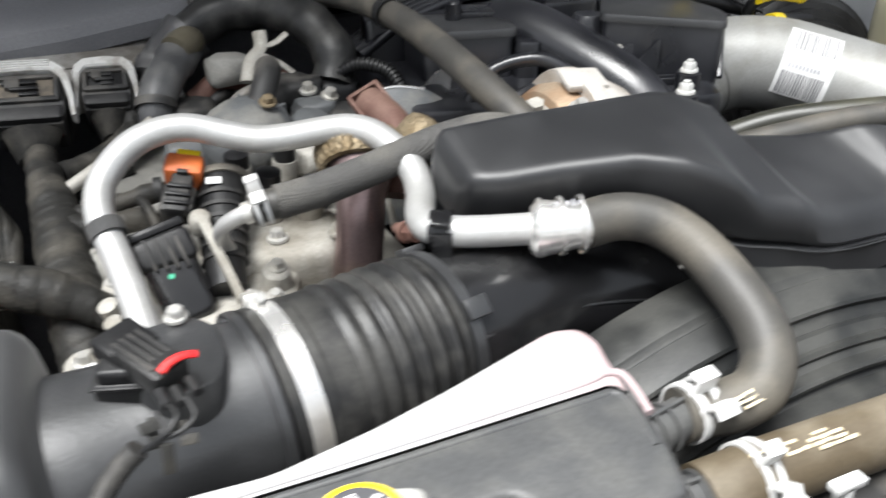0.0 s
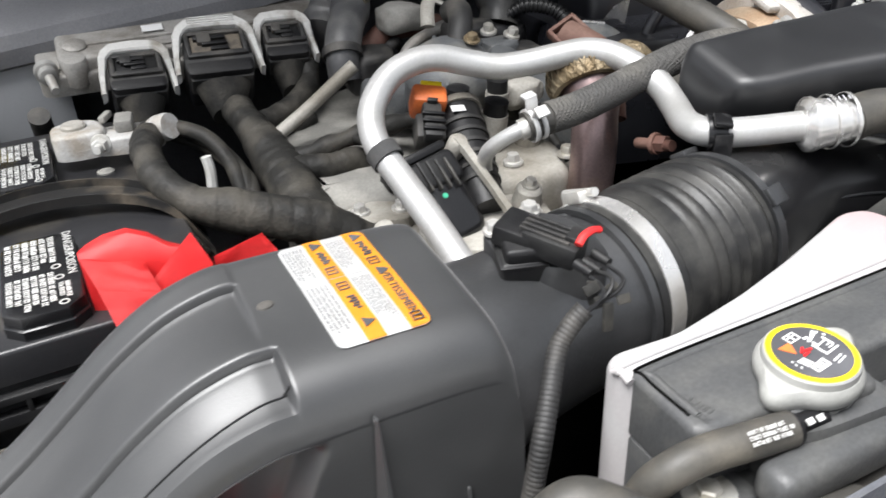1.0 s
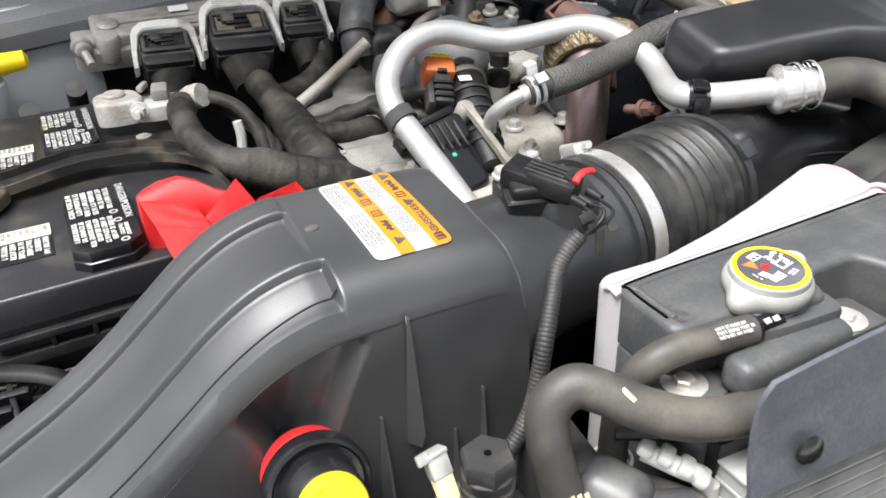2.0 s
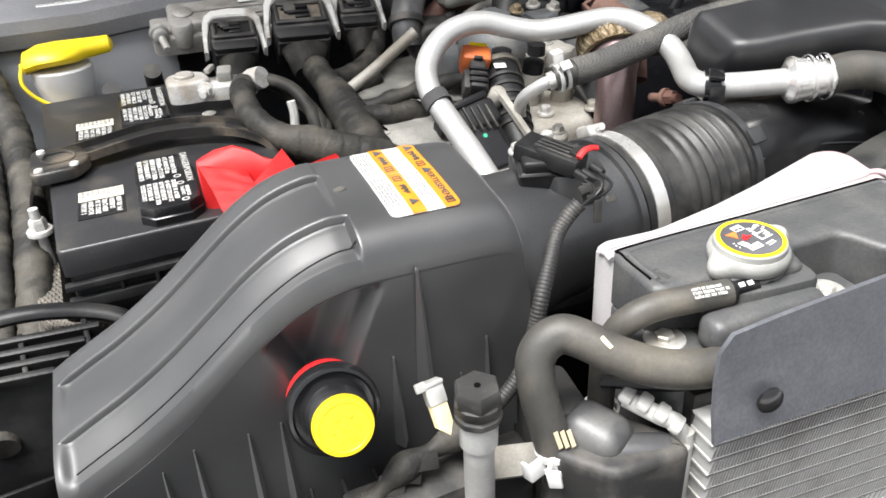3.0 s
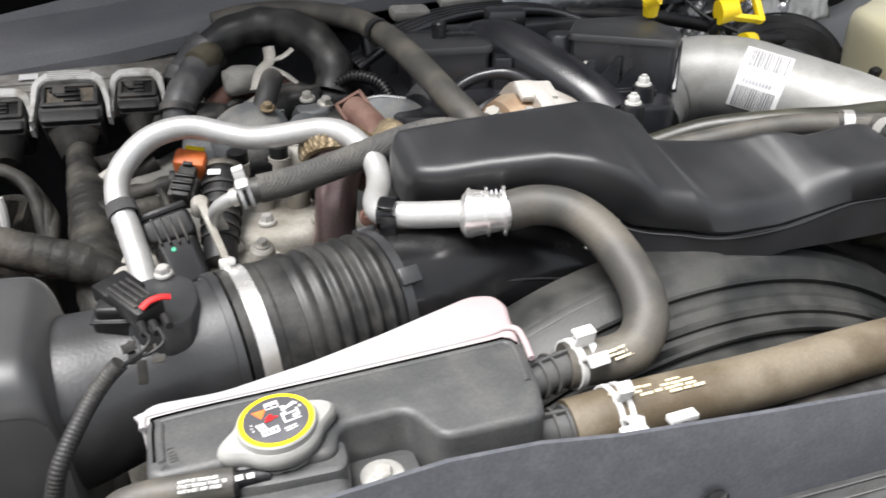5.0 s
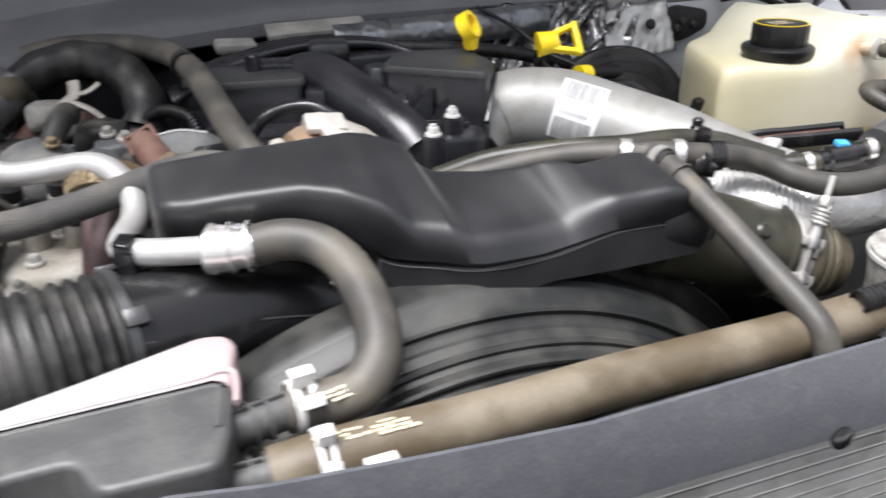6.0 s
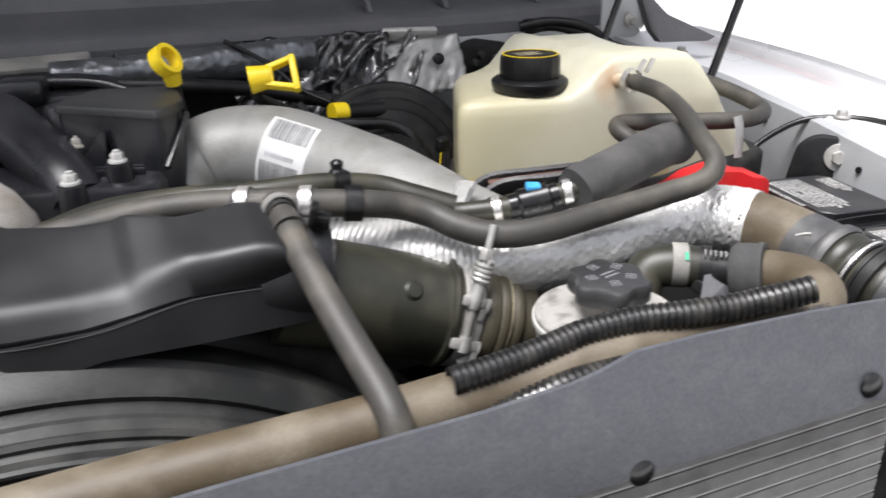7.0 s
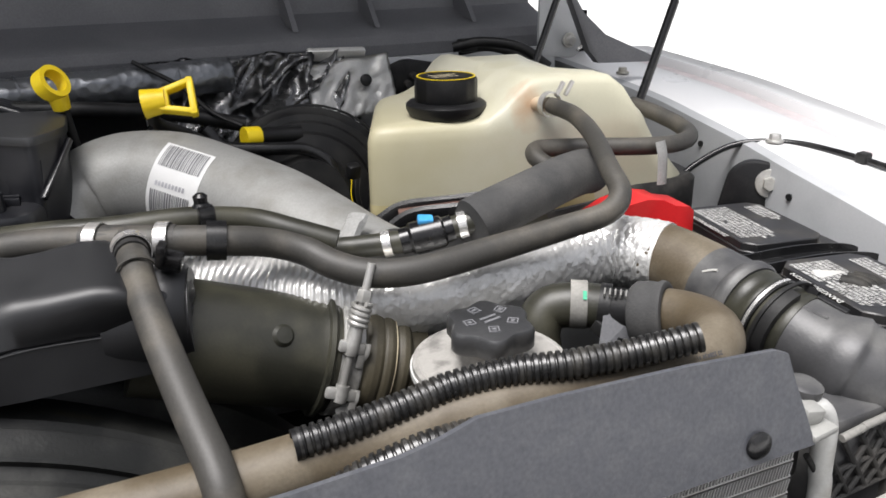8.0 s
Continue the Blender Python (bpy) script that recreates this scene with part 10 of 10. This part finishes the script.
def rear_right():
    t = thing("heat_shield_foil", (0.95, 0.95, 1.2), "crumpled dark foil heat shield on the firewall", "heat shield")
    bm = B()
    rows = []
    for j in range(60):
        v = j / 59
        row = []
        for i in range(120):
            u = i / 119
            p = Vector((0.74 + 0.29 * u, 1.0 - 0.03 * math.sin(math.pi * min(1, v * 1.3)) - 0.14 * v * v, 1.318 - 0.24 * v))
            a = noise.noise(Vector(((p.x + p.z) * 7, (p.x - p.z) * 24, 3)))
            b = noise.noise(Vector(((p.x + p.z) * 16, (p.x - p.z) * 52, 7)))
            row.append(p + Vector((0, -0.03 * (1 - abs(a)) ** 3 - 0.012 * (1 - abs(b)) ** 4, 0.012 * a)))
        rows.append(row)
    loft(bm, rows, cap=False, closed=False)
    bmesh.ops.solidify(bm, geom=bm.faces[:], thickness=0.002)
    part("foil_sheet", bm, DARKFOIL, t, sharp=180)
    part("edge_flash", box(B(), (0.09, 0.012, 0.02), aim((1.02, 0.975, 1.31), (0, -0.5, 0.85), (1, 0.0, -0.12)), 0.005), FOIL, t, "bright folded foil edge")
    rows = []
    for j in range(16):
        row = []
        for i in range(30):
            q = Vector((0.965 + 0.13 * i / 29, 0.925 + 0.04 * j / 15, 1.232 + 0.078 * j / 15 - 0.012 * (1 - i / 29)))
            n = noise.noise(Vector(((q.x + q.z) * 18, (q.x - q.z) * 50, 2)))
            row.append(q + Vector((0, -0.008 * (1 - abs(n)) ** 3, 0.003 * n)))
        rows.append(row)
    bm = loft(B(), rows, cap=False, closed=False)
    bmesh.ops.solidify(bm, geom=bm.faces[:], thickness=0.002)
    part("silver_flap", bm, FOIL, t, "bright crumpled silver foil flap", sharp=180)
    part("push_pin", lathe(B(), [(0.009, 0), (0.008, 0.004), (0.003, 0.006)], aim((1.0505, 0.936, 1.275), (0, -1, 0.4)), 18), BLACK, t)
    p = thing("firewall_panel", (1.2, 1.03, 1.2), "pale grey firewall panel with black grommet plate", "panel", kind="structure")
    part("panel", box(B(), (0.355, 0.01, 0.15), Matrix.Translation((1.2325, 0.985, 1.223)), 0.002), APRONMAT, p)
    bm = B()
    plate(bm, rounded([(-0.05, -0.022), (-0.03, -0.032), (0.0, -0.03), (0.045, -0.012), (0.045, 0.018), (-0.02, 0.03), (-0.05, 0.02)], 0.012), 0, 0.012, aim((1.15, 0.98, 1.266), (0, -1, 0.0), (1, 0, 0)), 0.003)
    part("grommet", bm, BLACK, p, "black rubber grommet plate")
    for x, z in ((1.14, 1.27), (1.165, 1.262), (1.13, 1.258)):
        part("grommet_boss", lathe(B(), [(0.007, 0), (0.005, 0.006)], aim((x, 0.968, z), (0, -1, 0)), 14), DUSTY, p)
    b = thing("brake_booster", (0.95, 0.8, 1.1), "black round brake booster shell behind the coolant bottle", "brake booster")
    part("shell", lathe(B(), [(0.11, 0), (0.118, 0.02), (0.118, 0.04), (0.11, 0.046), (0.108, 0.05), (0.1, 0.051), (0.097, 0.058), (0.086, 0.059), (0.082, 0.067), (0.06, 0.07), (0.056, 0.075), (0.05, 0.1)], aim((0.93, 0.86, 1.14), (-0.25, -0.9, 0.2)), 40), BLACK, b)
    part("band", ring(B(), (0.925, 0.835, 1.146), (-0.25, -0.9, 0.2), 0.118, 0.012, 0.003, 48), BLACK, b)
    d = thing("oil_dipstick", (0.64, 0.735, 1.2), "yellow ring-handled oil dipstick", "dipstick")
    part("ring_handle", ring(B(), (0.6385, 0.755, 1.3305), (0.62, -0.62, 0.48), 0.0122, 0.015, 0.0052, 36), YELLOW, d)
    part("stem_plug", cyl(B(), (0.6425, 0.757, 1.3175), (0.6445, 0.76, 1.3035), 0.0105, 0.009), YELLOW, d)
    part("tube", sweep(B(), [(0.6465, 0.761, 1.3), (0.652, 0.765, 1.26), (0.66, 0.77, 1.2), (0.66, 0.78, 1.1)], 0.005, 10), BLACK, d)
    g = thing("transmission_dipstick", (0.74, 0.725, 1.2), "yellow triangular-handled dipstick with round cap", "dipstick")
    m = aim((0.744, 0.7215, 1.3085), (-0.213, -0.774, 0.598), (0.98, -0.2, 0.09))
    bm = B()
    for a, b2, w in (((-0.006, -0.009), (0.026, -0.018), 0.0065), ((-0.006, 0.009), (0.026, 0.018), 0.0065), ((0.0265, -0.019), (0.0265, 0.019), 0.0075), ((-0.002, -0.008), (-0.002, 0.008), 0.01)):
        p0, p1 = Vector((*a, 0)), Vector((*b2, 0))
        e = p1 - p0
        box(bm, (e.length + 0.006, w, 0.012), m @ Matrix.Translation((p0 + p1) / 2) @ Matrix.Rotation(math.atan2(e.y, e.x), 4, "Z"), 0.002)
    part("handle", bm, YELLOW, g)
    part("cap", sweep(B(), [(0.7215, 0.728, 1.3055), (0.732, 0.7255, 1.307), (0.744, 0.7225, 1.3085)], lambda s, q: 0.0155 - 0.003 * s, 22), YELLOW, g)
    part("tube", sweep(B(), [(0.73, 0.727, 1.3), (0.735, 0.75, 1.28), (0.78, 0.79, 1.25), (0.83, 0.81, 1.2), (0.83, 0.82, 1.1)], 0.007, 12), BLACK, g)
    y = thing("vacuum_valve", (0.85, 0.79, 1.2), "black vacuum valve with a yellow end on a bent line", "valve")
    part("valve_body", sweep(B(), [(0.845, 0.786, 1.242), (0.87, 0.79, 1.24), (0.9, 0.79, 1.238)], 0.012, 16), BLACK, y)
    part("yellow_end", sweep(B(), [(0.826, 0.782, 1.2435), (0.836, 0.784, 1.243), (0.845, 0.786, 1.242)], 0.0135, 18), YELLOW, y, "yellow end")
    part("line", sweep(B(), [(0.78, 0.78, 1.26), (0.8, 0.77, 1.238), (0.85, 0.76, 1.232), (0.9, 0.755, 1.225), (0.925, 0.74, 1.2), (0.925, 0.73, 1.15)], 0.008, 12), GLOSS, y)
    part("line", sweep(B(), [(0.58, 0.86, 1.29), (0.66, 0.84, 1.285), (0.75, 0.85, 1.27), (0.84, 0.83, 1.25)], 0.01, 12), BLACK, y)
    part("line", sweep(B(), [(0.72, 0.9, 1.33), (0.77, 0.87, 1.3), (0.8, 0.83, 1.27), (0.83, 0.8, 1.255)], 0.003, 8), BLACK, y)
    y.location += Vector((0.015, 0.035, -0.006))
    c = thing("cross_pipe", (0.8, 0.94, 1.28), "pipe wrapped in dull grey foil under the cowl", "pipe")
    bm = sweep(B(), resample([(0.52, 0.95, 1.288), (0.65, 0.947, 1.291), (0.75, 0.947, 1.294), (0.86, 0.957, 1.296)], 0.004), 0.0235, 40, 0)
    for v in bm.verts:
        axis = Vector((v.co.x, 0.95, 1.292))
        v.co += (v.co - axis).normalized() * (0.0022 * noise.noise(Vector((v.co.x * 26, v.co.y * 60, v.co.z * 60))) + 0.0012 * noise.noise(v.co * 120))
    part("foil_wrap", bm, WRAPFOIL, c, "dull wrinkled foil wrap", sharp=180)
    for x in (0.6, 0.69, 0.79):
        part("wrap_seam", ring(B(), (x, 0.948, 1.2915), (1, 0.15, 0.06), 0.0236, 0.003, 0.0012, 28), WRAPFOIL, c)
    s = thing("hood_strut", (1.3, 0.7, 1.3), "thin black gas strut rising to the raised hood", "strut")
    part("rod", cyl(cyl(B(), (1.29, 0.62, 1.265), (1.336, 0.62, 1.391), 0.0055), (1.336, 0.62, 1.391), (1.62, 0.66, 2.165), 0.0042), GLOSS, s)
    k = thing("hood_strut", (1.24, 0.8, 1.3), "thin black strut beside the hood hinge", "strut")
    part("rod", cyl(B(), (1.244, 0.80, 1.278), (1.56, 0.80, 2.08), 0.0052), GLOSS, k)
    h = thing("hinge_assembly", (1.3, 0.9, 1.3), "grey hood hinge plates with dark corner cover", "hinge", kind="structure")
    bm = B()
    back = aim((0, 0.93, 0), (0, -1, 0), (1, 0, 0))
    plate(bm, rounded([(1.34, 1.29), (1.41, 1.283), (1.425, 1.3), (1.413, 1.345), (1.395, 1.40), (1.375, 1.46), (1.34, 1.46)], 0.01), 0, 0.005, back, 0.001)
    part("hinge_plate", bm, APRONMAT, h, "pale grey hinge plate")
    part("hinge_edge", sweep(B(), [(1.413, 0.924, 1.295), (1.423, 0.924, 1.305), (1.411, 0.924, 1.347), (1.393, 0.924, 1.402), (1.373, 0.924, 1.458)], 0.0028, 8, 4), CHROME, h, "bright folded edge")
    bm = B()
    loft(bm, [[Vector((1.34, y, 1.42)), Vector((1.385, y, 1.358)), Vector((1.42, y - 0.01, 1.325)), Vector((1.505, y - 0.03, 1.287)), Vector((1.49, y - 0.03, 1.281)), Vector((1.41, y - 0.01, 1.282)), Vector((1.398, y, 1.3))] for y in (0.87, 0.885)])
    part("corner_cover", bm, COWLMAT, h, "dark corner cover")
    part("cover_slot", box(B(), (0.014, 0.004, 0.005), Matrix.Translation((1.4, 0.868, 1.318)), 0.001), BLACK, h)
    part("pivot_bolt", hexbolt(B(), (1.395, 0.922, 1.312), (0, -1, 0), 0.008, 0.01), STEEL, h)
    z = thing("brake_line_bundle", (1.2, 0.93, 1.28), "black cables and connectors under the cowl corner", "cable")
    part("cable", sweep(B(), [(1.2, 0.95, 1.31), (1.24, 0.93, 1.318), (1.29, 0.9, 1.31), (1.33, 0.88, 1.28)], 0.008, 10), BLACK, z)
    part("cable", sweep(B(), [(1.22, 0.97, 1.3), (1.27, 0.95, 1.305), (1.34, 0.92, 1.28)], 0.006, 10), BLACK, z)
    part("connector", box(B(), (0.03, 0.02, 0.02), Matrix.Translation((1.225, 0.95, 1.312)), 0.004), BLACK, z)


rear_right()
